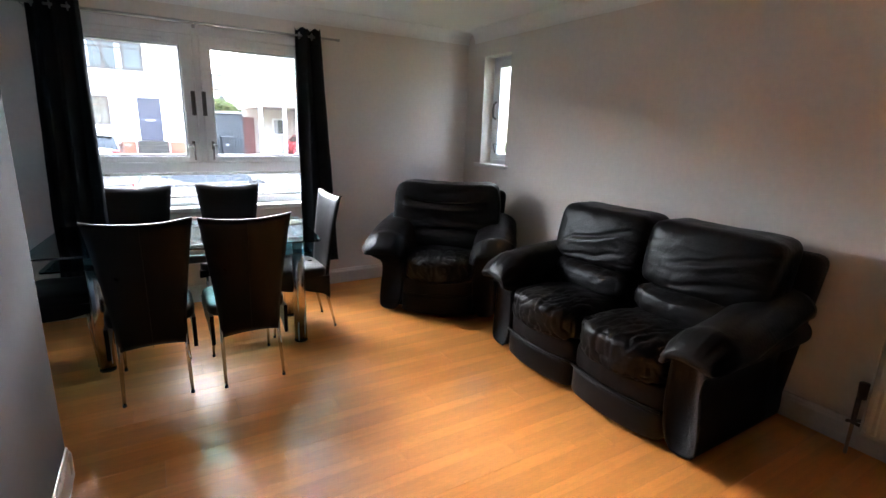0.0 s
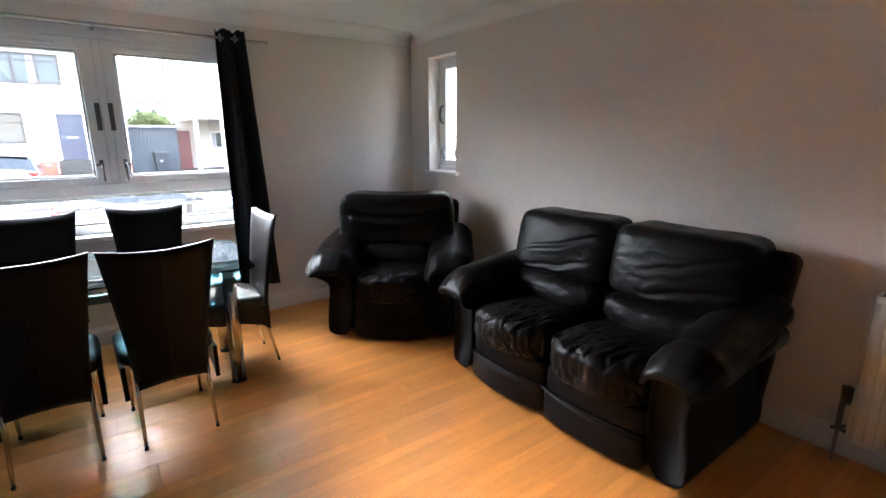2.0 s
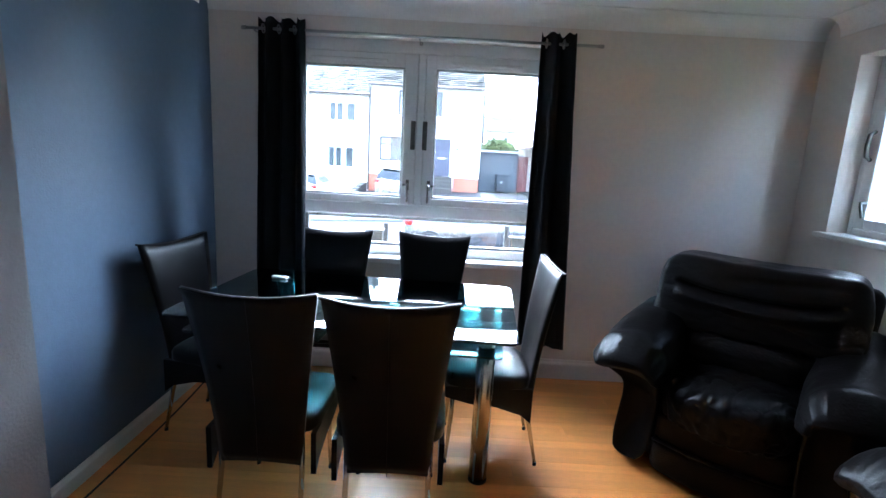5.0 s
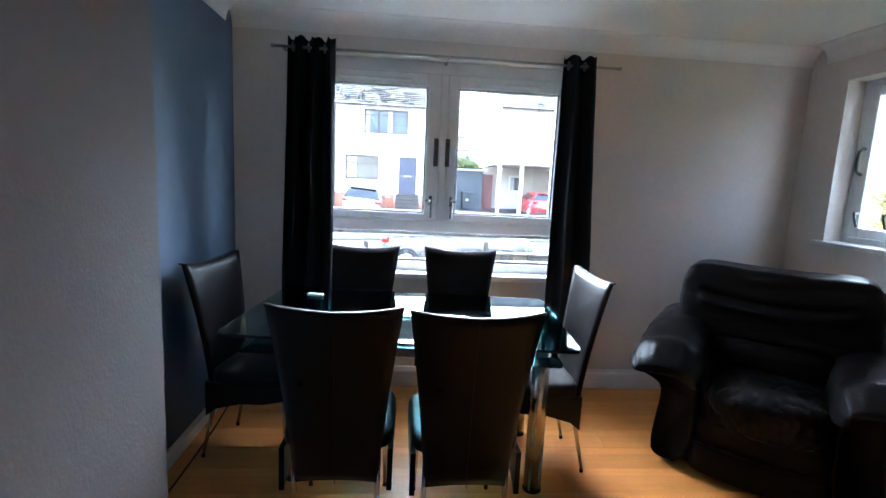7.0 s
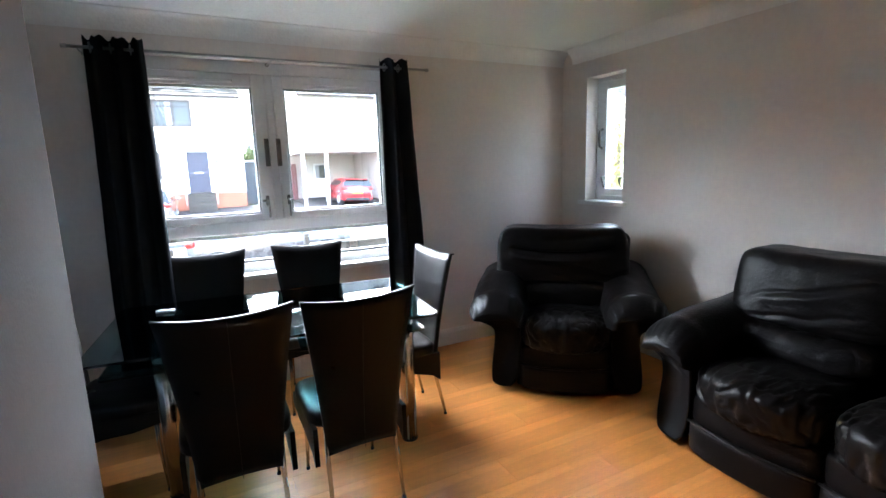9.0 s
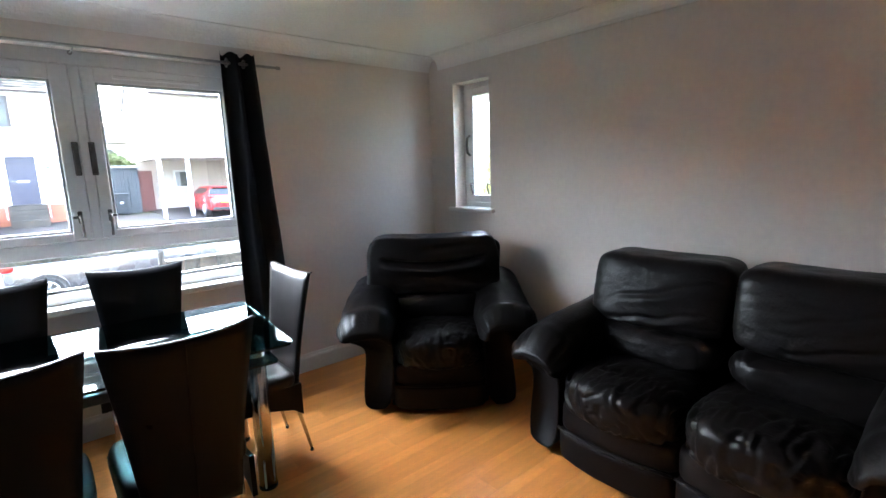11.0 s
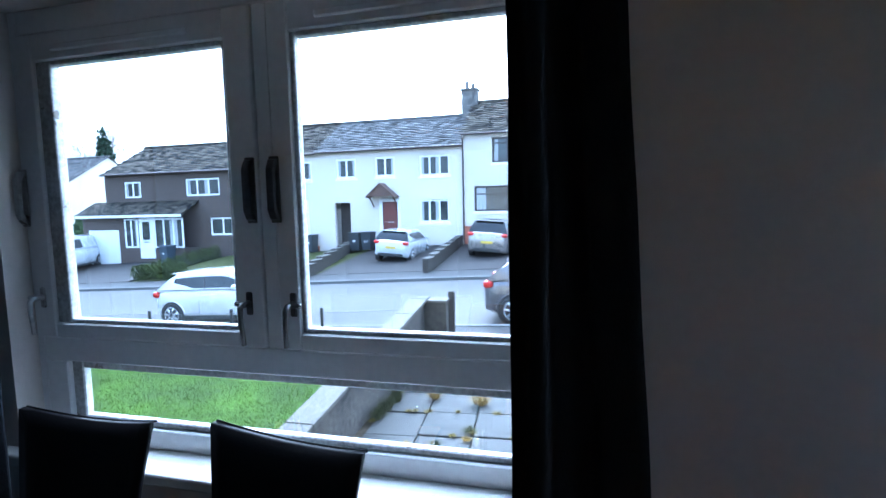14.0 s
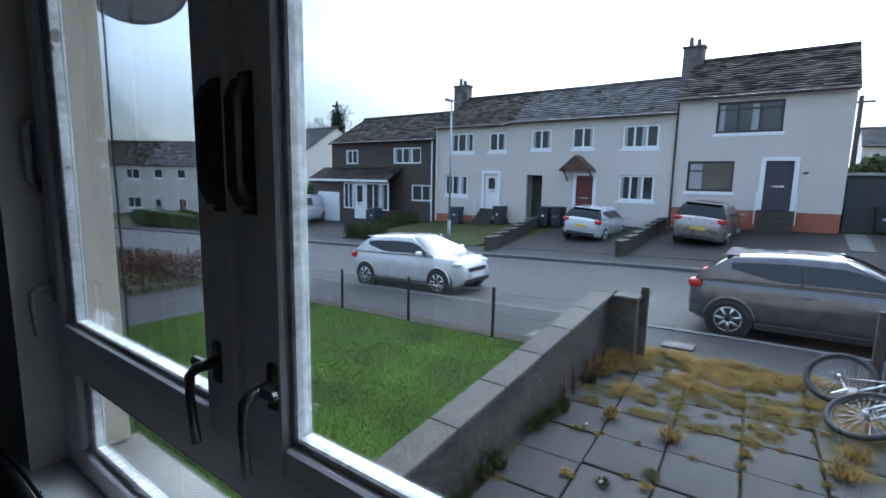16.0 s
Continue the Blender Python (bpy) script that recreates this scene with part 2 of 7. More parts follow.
CURTAIN = mat("black_curtain_cloth", (0.012, 0.013, 0.016), 0.9, vary=0.25, scale=5, fine=180, bump=0.25, bump_scale=260, stretch=(1, 1, 0.4), spec=0.2)
CHROME = mat("brushed_steel", (0.62, 0.60, 0.57), 0.24, metal=1.0, vary=0.05, scale=6, fine=80, stretch=(6, 6, 0.4), rough_vary=0.06)
ROD = mat("satin_steel", (0.42, 0.41, 0.40), 0.33, metal=1.0, vary=0.08)
REVEAL = mat("flaking_beige_paint", (0.50, 0.44, 0.34), 0.85, vary=0.10, scale=2, fine=30, bump=0.25, bump_scale=40)


def flaking(m, chip):
    """Small irregular chips where the paint has come away."""
    n, link = m.node_tree.nodes, m.node_tree.links.new
    bsdf = n["Principled BSDF"]
    under = bsdf.inputs["Base Color"].links[0].from_socket
    tc, ns, ramp, mix = n.new("ShaderNodeTexCoord"), n.new("ShaderNodeTexNoise"), n.new("ShaderNodeValToRGB"), n.new("ShaderNodeMix")
    ns.inputs["Scale"].default_value, ns.inputs["Detail"].default_value = 11, 6
    link(tc.outputs["Object"], ns.inputs["Vector"])
    ramp.color_ramp.elements[0].position, ramp.color_ramp.elements[1].position = 0.66, 0.675
    link(ns.outputs["Fac"], ramp.inputs["Fac"])
    mix.data_type = "RGBA"
    link(ramp.outputs["Color"], mix.inputs["Factor"])
    link(under, mix.inputs["A"])
    mix.inputs["B"].default_value = (*chip, 1)
    link(mix.outputs["Result"], bsdf.inputs["Base Color"])


flaking(REVEAL, (0.80, 0.79, 0.76))
flaking(OLDWHITE, (0.22, 0.20, 0.17))
DARKMETAL = mat("dark_bronze_metal", (0.14, 0.135, 0.13), 0.38, metal=0.9, vary=0.2, scale=14)
SATIN = mat("pale_satin_metal", (0.50, 0.50, 0.49), 0.35, metal=0.8, vary=0.2, scale=14)
RUBBER = mat("black_rubber", (0.018, 0.018, 0.018), 0.75, vary=0.2)
RADIATOR = mat("cream_radiator_enamel", (0.74, 0.71, 0.66), 0.35, vary=0.04, scale=3, fine=40)
BROWNPL = mat("brown_plastic", (0.09, 0.05, 0.03), 0.45)
COPPER = mat("painted_copper_pipe", (0.36, 0.26, 0.19), 0.4, metal=0.4)
TABLEGLASS = thick_glass("table_glass", (0.14, 0.31, 0.34))
BLACKGLASS = mat("black_lacquered_glass", (0.012, 0.02, 0.022), 0.06, rough_vary=0.02, vary=0.1, spec=0.6)
PANE = clear_pane("window_glass")
WHITEPL = mat("white_plastic", (0.75, 0.77, 0.78), 0.4, vary=0.04)

# ---- the room ----
NY, EX, WX, NIBX, NIBY, SY, H = 4.52, 3.30, -0.50, 0.035, 2.47, -1.6, 2.40
T = 0.16
WIN = (-0.07, 1.73, 0.80, 2.19)      # opening in the north wall: x0, x1, z0, z1
SW = (3.82, 4.225, 1.155, 2.16)      # opening in the east wall: y0, y1, z0, z1

bm = bmesh.new()
box(bm, WX - T, WIN[0], NY, NY + T, -0.1, H + 0.1)
box(bm, WIN[1], EX + T, NY, NY + T, -0.1, H + 0.1)
box(bm, WIN[0], WIN[1], NY, NY + T, -0.1, WIN[2])
box(bm, WIN[0], WIN[1], NY, NY + T, WIN[3], H + 0.1)
structure("wall_north", bm, WALL, "off-white painted wall round the wide window", "wall")
bm = bmesh.new()
box(bm, EX, EX + 0.26, SY - T, SW[0], -0.1, H + 0.1)
box(bm, EX, EX + 0.26, SW[1], NY, -0.1, H + 0.1)
box(bm, EX, EX + 0.26, SW[0], SW[1], -0.1, SW[2])
box(bm, EX, EX + 0.26, SW[0], SW[1], SW[3], H + 0.1)
structure("wall_east", bm, WALL, "long off-white painted wall with a small side window", "wall")
structure("wall_alcove", boxed(WX - T, WX, NIBY, NY, -0.1, H + 0.1), BLUE, "slate blue painted feature wall in the dining alcove", "wall")
structure("wall_west", boxed(WX - T, NIBX, SY, NIBY, -0.1, H + 0.1), SHADEDWALL, "grey painted wall, darkened for shade, ending at the dining alcove", "wall")
structure("wall_south", boxed(WX - T, EX, SY - T, SY, -0.1, H + 0.1), WALL, "plain off-white wall closing the back of the room", "wall")
structure("ceiling", boxed(WX - T, EX + 0.26, SY - T, NY + T, H, H + 0.09), CEIL, "white stippled ceiling", "ceiling")


def cove(name, a, b, inward):
    """A plaster cove between wall and ceiling, from a to b along the wall, its hollow towards inward."""
    a, b, inn = Vector((*a, 0)), Vector((*b, 0)), Vector((*inward, 0))
    r, g = 0.10, 0.005
    prof = [(0, H - r - g), (g, H - r - g), (g, H - r)]
    prof += [(g + r - r * math.cos(k * math.pi / 16), H - r + r * math.sin(k * math.pi / 16)) for k in range(1, 8)]
    prof += [(g + r, H - g), (g + r + g, H - g), (g + r + g, H - 0.001), (0, H - 0.001)]
    bm = bmesh.new()
    rings = [[bm.verts.new(p + inn * (d + 0.001) + Vector((0, 0, z))) for d, z in prof] for p in (a, b)]
    n = len(prof)
    for k in range(n):
        bm.faces.new((rings[0][k], rings[0][(k + 1) % n], rings[1][(k + 1) % n], rings[1][k]))
    bm.faces.new(rings[0]), bm.faces.new(rings[1])
    structure(name, bm, CEIL, "white plaster cove along the top of the wall", "trim")


cove("trim_north", (WX, NY), (EX, NY), (0, -1))
cove("trim_east", (EX, SY), (EX, NY - 0.12), (-1, 0))
cove("trim_alcove", (WX, NIBY), (WX, NY - 0.12), (1, 0))
cove("trim_west", (NIBX, SY), (NIBX, NIBY), (1, 0))


def skirting(name, a, b, inward, depth=0.017, tall=0.140):
    a, b, inn = Vector((*a, 0)), Vector((*b, 0)), Vector((*inward, 0))
    w, h = depth / 0.017, tall / 0.140
    prof = [(0, 0.002), (0.017 * w, 0.002), (0.017 * w, 0.105 * h), (0.013 * w, 0.118 * h), (0.009 * w, 0.122 * h), (0.006 * w, 0.138 * h), (0, 0.140 * h)]
    bm = bmesh.new()
    rings = [[bm.verts.new(p + inn * (d + 0.0005) + Vector((0, 0, z))) for d, z in prof] for p in (a, b)]
    n = len(prof)
    for k in range(n):
        bm.faces.new((rings[0][k], rings[0][(k + 1) % n], rings[1][(k + 1) % n], rings[1][k]))
    bm.faces.new(rings[0]), bm.faces.new(rings[1])
    structure(name, bm, GLOSS, "white gloss skirting board along the wall foot", "baseboard")


skirting("baseboard_north", (WX + 0.02, NY), (EX - 0.02, NY), (0, -1))
skirting("baseboard_east", (EX, SY), (EX, NY), (-1, 0))
skirting("baseboard_alcove", (WX, NIBY), (WX, NY), (1, 0), 0.020, 0.080)
skirting("baseboard_west", (NIBX, SY), (NIBX, NIBY + 0.004), (1, 0))

floor = structure("floor", boxed(WX - T, EX + T, SY - T, NY + T, -0.12, -0.010), SUBFLOOR, "beech-effect laminate floor of long glossy planks", "floor")


# ---- the wide window ----
def bar(bm, x0, x1, y0, y1, z0, z1, bevel=0.004):
    return box(bm, x0, x1, y0, y1, z0, z1, bevel, 1)


FY = 4.60                            # inner face of the window frame
window_1 = thing("window_1", pose(0, 0, 0), "wide white casement window with two opening sashes over a fixed pane", "window", kind="structure")
bm = bmesh.new()
x0, x1, z0, z1 = WIN
bar(bm, x0, -0.038, FY, FY + 0.046, z0, z1)
bar(bm, -0.038, 0.050, FY, FY + 0.046, 0.865, 1.070)
bar(bm, 1.665, x1, FY, FY + 0.046, z0, z1)
bar(bm, -0.038, 1.665, FY, FY + 0.046, 2.115, z1)
bar(bm, -0.038, 1.665, FY, FY + 0.046, z0, 0.865)
bar(bm, -0.038, 1.665, FY, FY + 0.046, 1.070, 1.150)
bar(bm, 0.808, 0.855, FY, FY + 0.046, 1.150, 2.115)
part("window_frame", bm, UPVC, window_1)
bm = bmesh.new()
for a, b, c, d in ((-0.053, -0.020, 1.136, 2.130), (0.792, 0.871, 1.136, 2.130), (1.649, 1.680, 1.136, 2.130), (-0.020, 0.792, 1.136, 1.166), (0.871, 1.649, 1.136, 1.166), (-0.020, 0.792, 2.099, 2.130), (0.871, 1.649, 2.099, 2.130)):
    bar(bm, a, b, FY + 0.0345, FY + 0.052, c, d, 0.002)
part("sash_stop", bm, UPVC, window_1, "rebate stop behind the sashes")
bm = bmesh.new()
for a, b, c, d in ((0.050, 0.096, 0.865, 1.070), (1.630, 1.665, 0.865, 1.070), (0.096, 1.630, 1.045, 1.070), (0.096, 1.630, 0.865, 0.885)):
    bar(bm, a, b, FY + 0.014, FY + 0.042, c, d)
part("lower_beading", bm, OLDWHITE, window_1, "weathered white beading round the fixed pane")


def handle_pull(parent, x, side, metal=None):
    """A dark curved pull handle on its backplate."""
    prof = [(FY - 0.007, 1.694), (FY - 0.022, 1.690), (FY - 0.034, 1.666), (FY - 0.034, 1.552), (FY - 0.022, 1.526), (FY - 0.007, 1.522),
            (FY - 0.007, 1.536), (FY - 0.018, 1.540), (FY - 0.027, 1.560), (FY - 0.025, 1.656), (FY - 0.018, 1.676), (FY - 0.007, 1.680)]
    bm = prism(bmesh.new(), prof, 0, x - 0.012, x + 0.012)
    bmesh.ops.bevel(bm, geom=bm.edges[:], offset=0.002, segments=1, affect="EDGES")
    h = part("pull_handle", bm, metal or DARKMETAL, parent, "dark bronze pull handle")
    part("backplate", bar(bmesh.new(), x - 0.015, x + 0.015, FY - 0.012, FY - 0.006, 1.516, 1.700, 0.002), metal or DARKMETAL, h)


def stay_catch(parent, x, side, metal=None):
    """A cockspur catch: a pivot plate with a lever hanging askew."""
    c = part("catch", tube(bmesh.new(), [(x, FY - 0.008, 1.286), (x, FY - 0.044, 1.284), (x, FY - 0.053, 1.276), (x + side * 0.002, FY - 0.055, 1.245), (x + side * 0.004, FY - 0.050, 1.172)], [0.010, 0.008, 0.0075, 0.0065, 0.007], 10), metal or DARKMETAL, parent, "worn metal window catch", smooth=True)
    part("catch_plate", bar(bmesh.new(), x - 0.011, x + 0.011, FY - 0.014, FY - 0.006, 1.250, 1.318), metal or DARKMETAL, c)
    part("catch_nose", bar(bmesh.new(), x - side * 0.035, x, FY - 0.036, FY - 0.022, 1.278, 1.292), metal or DARKMETAL, c)


def sash(x0, x1, z0, z1, handle_x, catch_x, hand, w2, bead=0.014):
    w = 0.066
    s = part("sash", boxed(x0 + 0.003, x0 + w, FY - 0.008, FY + 0.034, z0 + 0.003, z1 - 0.003, 0.004, 1), UPVC, window_1, "white opening sash")
    part("sash_stile", boxed(x1 - w2, x1 - 0.003, FY - 0.008, FY + 0.034, z0 + 0.003, z1 - 0.003, 0.004, 1), UPVC, s)
    part("sash_rail", boxed(x0 + w, x1 - w2, FY - 0.008, FY + 0.034, z0 + 0.003, z0 + 0.050, 0.004, 1), UPVC, s)
    part("sash_rail", boxed(x0 + w, x1 - w2, FY - 0.008, FY + 0.034, z1 - 0.085, z1 - 0.003, 0.004, 1), UPVC, s)
    bm = bmesh.new()
    for a, b, c, d in ((x0 + w, x0 + w + bead, z0 + 0.05, z1 - 0.085), (x1 - w2 - 0.014, x1 - w2, z0 + 0.05, z1 - 0.085),
                       (x0 + w + bead, x1 - w2 - 0.014, z0 + 0.05, z0 + 0.064), (x0 + w + bead, x1 - w2 - 0.014, z1 - 0.099, z1 - 0.085)):
        bar(bm, a, b, FY + 0.002, FY + 0.030, c, d, 0.003)
    part("beading", bm, OLDWHITE, s, "weathered white glazing bead")
    p = part("pane", boxed(x0 + w + bead - 0.004, x1 - w2 - 0.01, FY + 0.014, FY + 0.018, z0 + 0.055, z1 - 0.09), PANE, s, "clear glass pane")
    p.visible_shadow = False
    part("trickle_vent", boxed(x0 + 0.15, x1 - 0.20, FY - 0.018, FY - 0.006, z1 - 0.062, z1 - 0.042, 0.004, 1), UPVC, s)
    handle_pull(s, handle_x, hand)
    stay_catch(s, catch_x, hand)


sash(-0.038, 0.808, 1.150, 2.115, 0.785, 0.760, 1, 0.089, 0.056)
sash(0.855, 1.665, 1.150, 2.115, 0.862, 0.902, -1, 0.066)
stay_catch(window_1, -0.012, 1, SATIN)
handle_pull(window_1, -0.052, 1, SATIN)
p = part("pane", boxed(0.085, 1.64, FY + 0.026, FY + 0.030, 0.87, 1.06), PANE, window_1, "clear glass pane")
p.visible_shadow = False
part("window_sill", boxed(x0 - 0.06, x1 + 0.06, NY - 0.05, FY + 0.002, 0.765, 0.803, 0.008, 2), GLOSS, window_1, "white gloss window board")
bm = boxed(x0 - 0.02, x1 + 0.02, NY + 0.152, NY + T + 0.10, 0.76, 0.795, 0.006, 1)
part("outer_sill", bm, STONE, window_1, "weathered outer window sill")

bm = boxed(WIN[0] - 0.001, WIN[0] + 0.014, FY + 0.047, NY + T + 0.067, WIN[2], WIN[3], 0.003, 1)
part("outer_reveal", bm, REVEAL, window_1, "beige outer reveal with flaking paint")

# ---- the small side window ----
FX = 3.42
window_2 = thing("window_2", pose(0, 0, 0), "narrow white side window with a catch and a stay", "window", kind="structure")
y0, y1, z0, z1 = SW
bm = bmesh.new()
bar(bm, FX, FX + 0.07, y0, y0 + 0.035, z0, z1)
bar(bm, FX, FX + 0.07, y1 - 0.035, y1, z0, z1)
bar(bm, FX, FX + 0.07, y0 + 0.035, y1 - 0.035, z0, z0 + 0.04)
bar(bm, FX, FX + 0.07, y0 + 0.035, y1 - 0.035, z1 - 0.035, z1)
part("window_frame", bm, UPVC, window_2)
s = part("sash", boxed(FX - 0.008, FX + 0.05, y0 + 0.038, y0 + 0.105, z0 + 0.043, z1 - 0.038, 0.004, 1), UPVC, window_2, "white opening sash")
part("sash_stile", boxed(FX - 0.008, FX + 0.05, y1 - 0.112, y1 - 0.038, z0 + 0.043, z1 - 0.038, 0.004, 1), UPVC, s)
part("sash_rail", boxed(FX - 0.008, FX + 0.05, y0 + 0.105, y1 - 0.112, z0 + 0.043, z0 + 0.10, 0.004, 1), UPVC, s)
part("sash_rail", boxed(FX - 0.008, FX + 0.05, y0 + 0.105, y1 - 0.112, z1 - 0.10, z1 - 0.038, 0.004, 1), UPVC, s)
p = part("pane", boxed(FX + 0.022, FX + 0.026, y0 + 0.10, y1 - 0.105, z0 + 0.095, z1 - 0.095), PANE, s, "clear glass pane")
p.visible_shadow = False
part("pull_handle", tubed([(FX - 0.01, y1 - 0.075, 1.745), (FX - 0.04, y1 - 0.075, 1.725), (FX - 0.046, y1 - 0.075, 1.665), (FX - 0.04, y1 - 0.075, 1.605), (FX - 0.01, y1 - 0.075, 1.585)], 0.011, 10), DARKMETAL, s, "dark bronze pull handle", smooth=True)
for yy, d in ((y1 - 0.105, -1), (y0 + 0.115, -1)):
    part("catch", tubed([(FX - 0.008, yy, 1.345), (FX - 0.040, yy, 1.345), (FX - 0.046, yy + d * 0.010, 1.325), (FX - 0.044, yy + d * 0.030, 1.262)], [0.011, 0.009, 0.008, 0.007], 10), DARKMETAL, s, "worn metal window catch", smooth=True)
part("window_sill", boxed(EX - 0.045, FX + 0.002, y0 - 0.045, y1 + 0.05, z0 - 0.030, z0 + 0.003, 0.007, 2), GLOSS, window_2, "white gloss window board")

# ---- curtains and rail ----
RODY, RODZ = 4.345, 2.160
rail = thing("curtain_rail", pose(0.85, RODY, RODZ), "thin satin steel curtain pole on brackets over the window", "curtain rail")
part("pole", tubed([(-1.06, 0, 0), (1.035, 0, 0)], 0.0085, 12), ROD, rail, smooth=True)
for bx in (-1.0, -0.03, 0.86):
    b = part("bracket", tubed([(bx, 0, -0.012), (bx, 0.04, -0.012), (bx, NY - RODY - 0.004, 0.0)], 0.004, 8), ROD, rail, smooth=True)
    part("bracket_plate", tubed([(bx, NY - RODY - 0.006, 0), (bx, NY - RODY - 0.001, 0)], 0.012, 12), ROD, b)
for ex in (-1.06, 1.035):
    part("end_cap", tubed([(ex - 0.012, 0, 0), (ex + 0.012, 0, 0)], 0.011, 12), ROD, rail, smooth=True)


def curtain(name, xt0, xt1, xb0, xb1, zb, folds, seed, label):
    """A gathered eyelet curtain: deep folds at the top that soften as the cloth falls."""
    c = thing(name, pose(0, 0, 0), label, "curtain", "curtains at the window")
    bm = bmesh.new()
    nx, nz, top = 72, 40, RODZ + 0.055
    def sheet(off):
        rows = []
        for j in range(nz + 1):
            v = j / nz
            row = []
            for i in range(nx + 1):
                u = i / nx
                x = (xt0 + (xt1 - xt0) * u) * (1 - v) + (xb0 + (xb1 - xb0) * u) * v
                ph = 2 * math.pi * folds * (u + 0.05 * math.sin(3 * u + seed) * v)
                y = RODY + 0.044 * math.sin(ph) * (1 - 0.25 * v) + 0.012 * v * math.sin(2.3 * ph + seed) + off
                z = top + (zb - top) * v + (0.009 * math.cos(2 * ph + 0.7 * math.sin(5 * u + seed)) * (1 - v) ** 8)
                z += 0.006 * math.sin(ph * 0.5 + seed) * v
                row.append(bm.verts.new((x + 0.004 * noise.noise((u * 5, v * 6, seed)), y, z)))
            rows.append(row)
        for a, b in zip(rows, rows[1:]):
            for i in range(nx):
                bm.faces.new((a[i], a[i + 1], b[i + 1], b[i]))
        return rows
    f, g = sheet(-0.0015), sheet(0.0015)
    for i in range(nx):
        bm.faces.new((f[0][i], f[0][i + 1], g[0][i + 1], g[0][i]))
        bm.faces.new((f[-1][i], f[-1][i + 1], g[-1][i + 1], g[-1][i]))
    for j in range(nz):
        bm.faces.new((f[j][0], f[j + 1][0], g[j + 1][0], g[j][0]))
        bm.faces.new((f[j][-1], f[j + 1][-1], g[j + 1][-1], g[j][-1]))
    part("cloth", bm, CURTAIN, c, smooth=True)
    for k in range(folds * 2):
        x = xt0 + (xt1 - xt0) * (k + 0.5) / (folds * 2)
        ring = bmesh.new()
        tube(ring, [(x + 0.006 * (-1) ** k, RODY + 0.024 * math.cos(a), RODZ + 0.024 * math.sin(a)) for a in [2 * math.pi * q / 14 for q in range(15)]], 0.004, 6, cap=False)
        part("eyelet", ring, ROD, c, "satin steel eyelet", smooth=True)
    return c


curtain("curtain", -0.125, 0.150, -0.175, 0.155, 0.300, 3, 0.4, "black eyelet curtain drawn aside by the alcove wall")
curtain("curtain", 1.532, 1.735, 1.535, 1.835, 0.285, 2, 2.1, "black eyelet curtain drawn aside by the armchair corner")


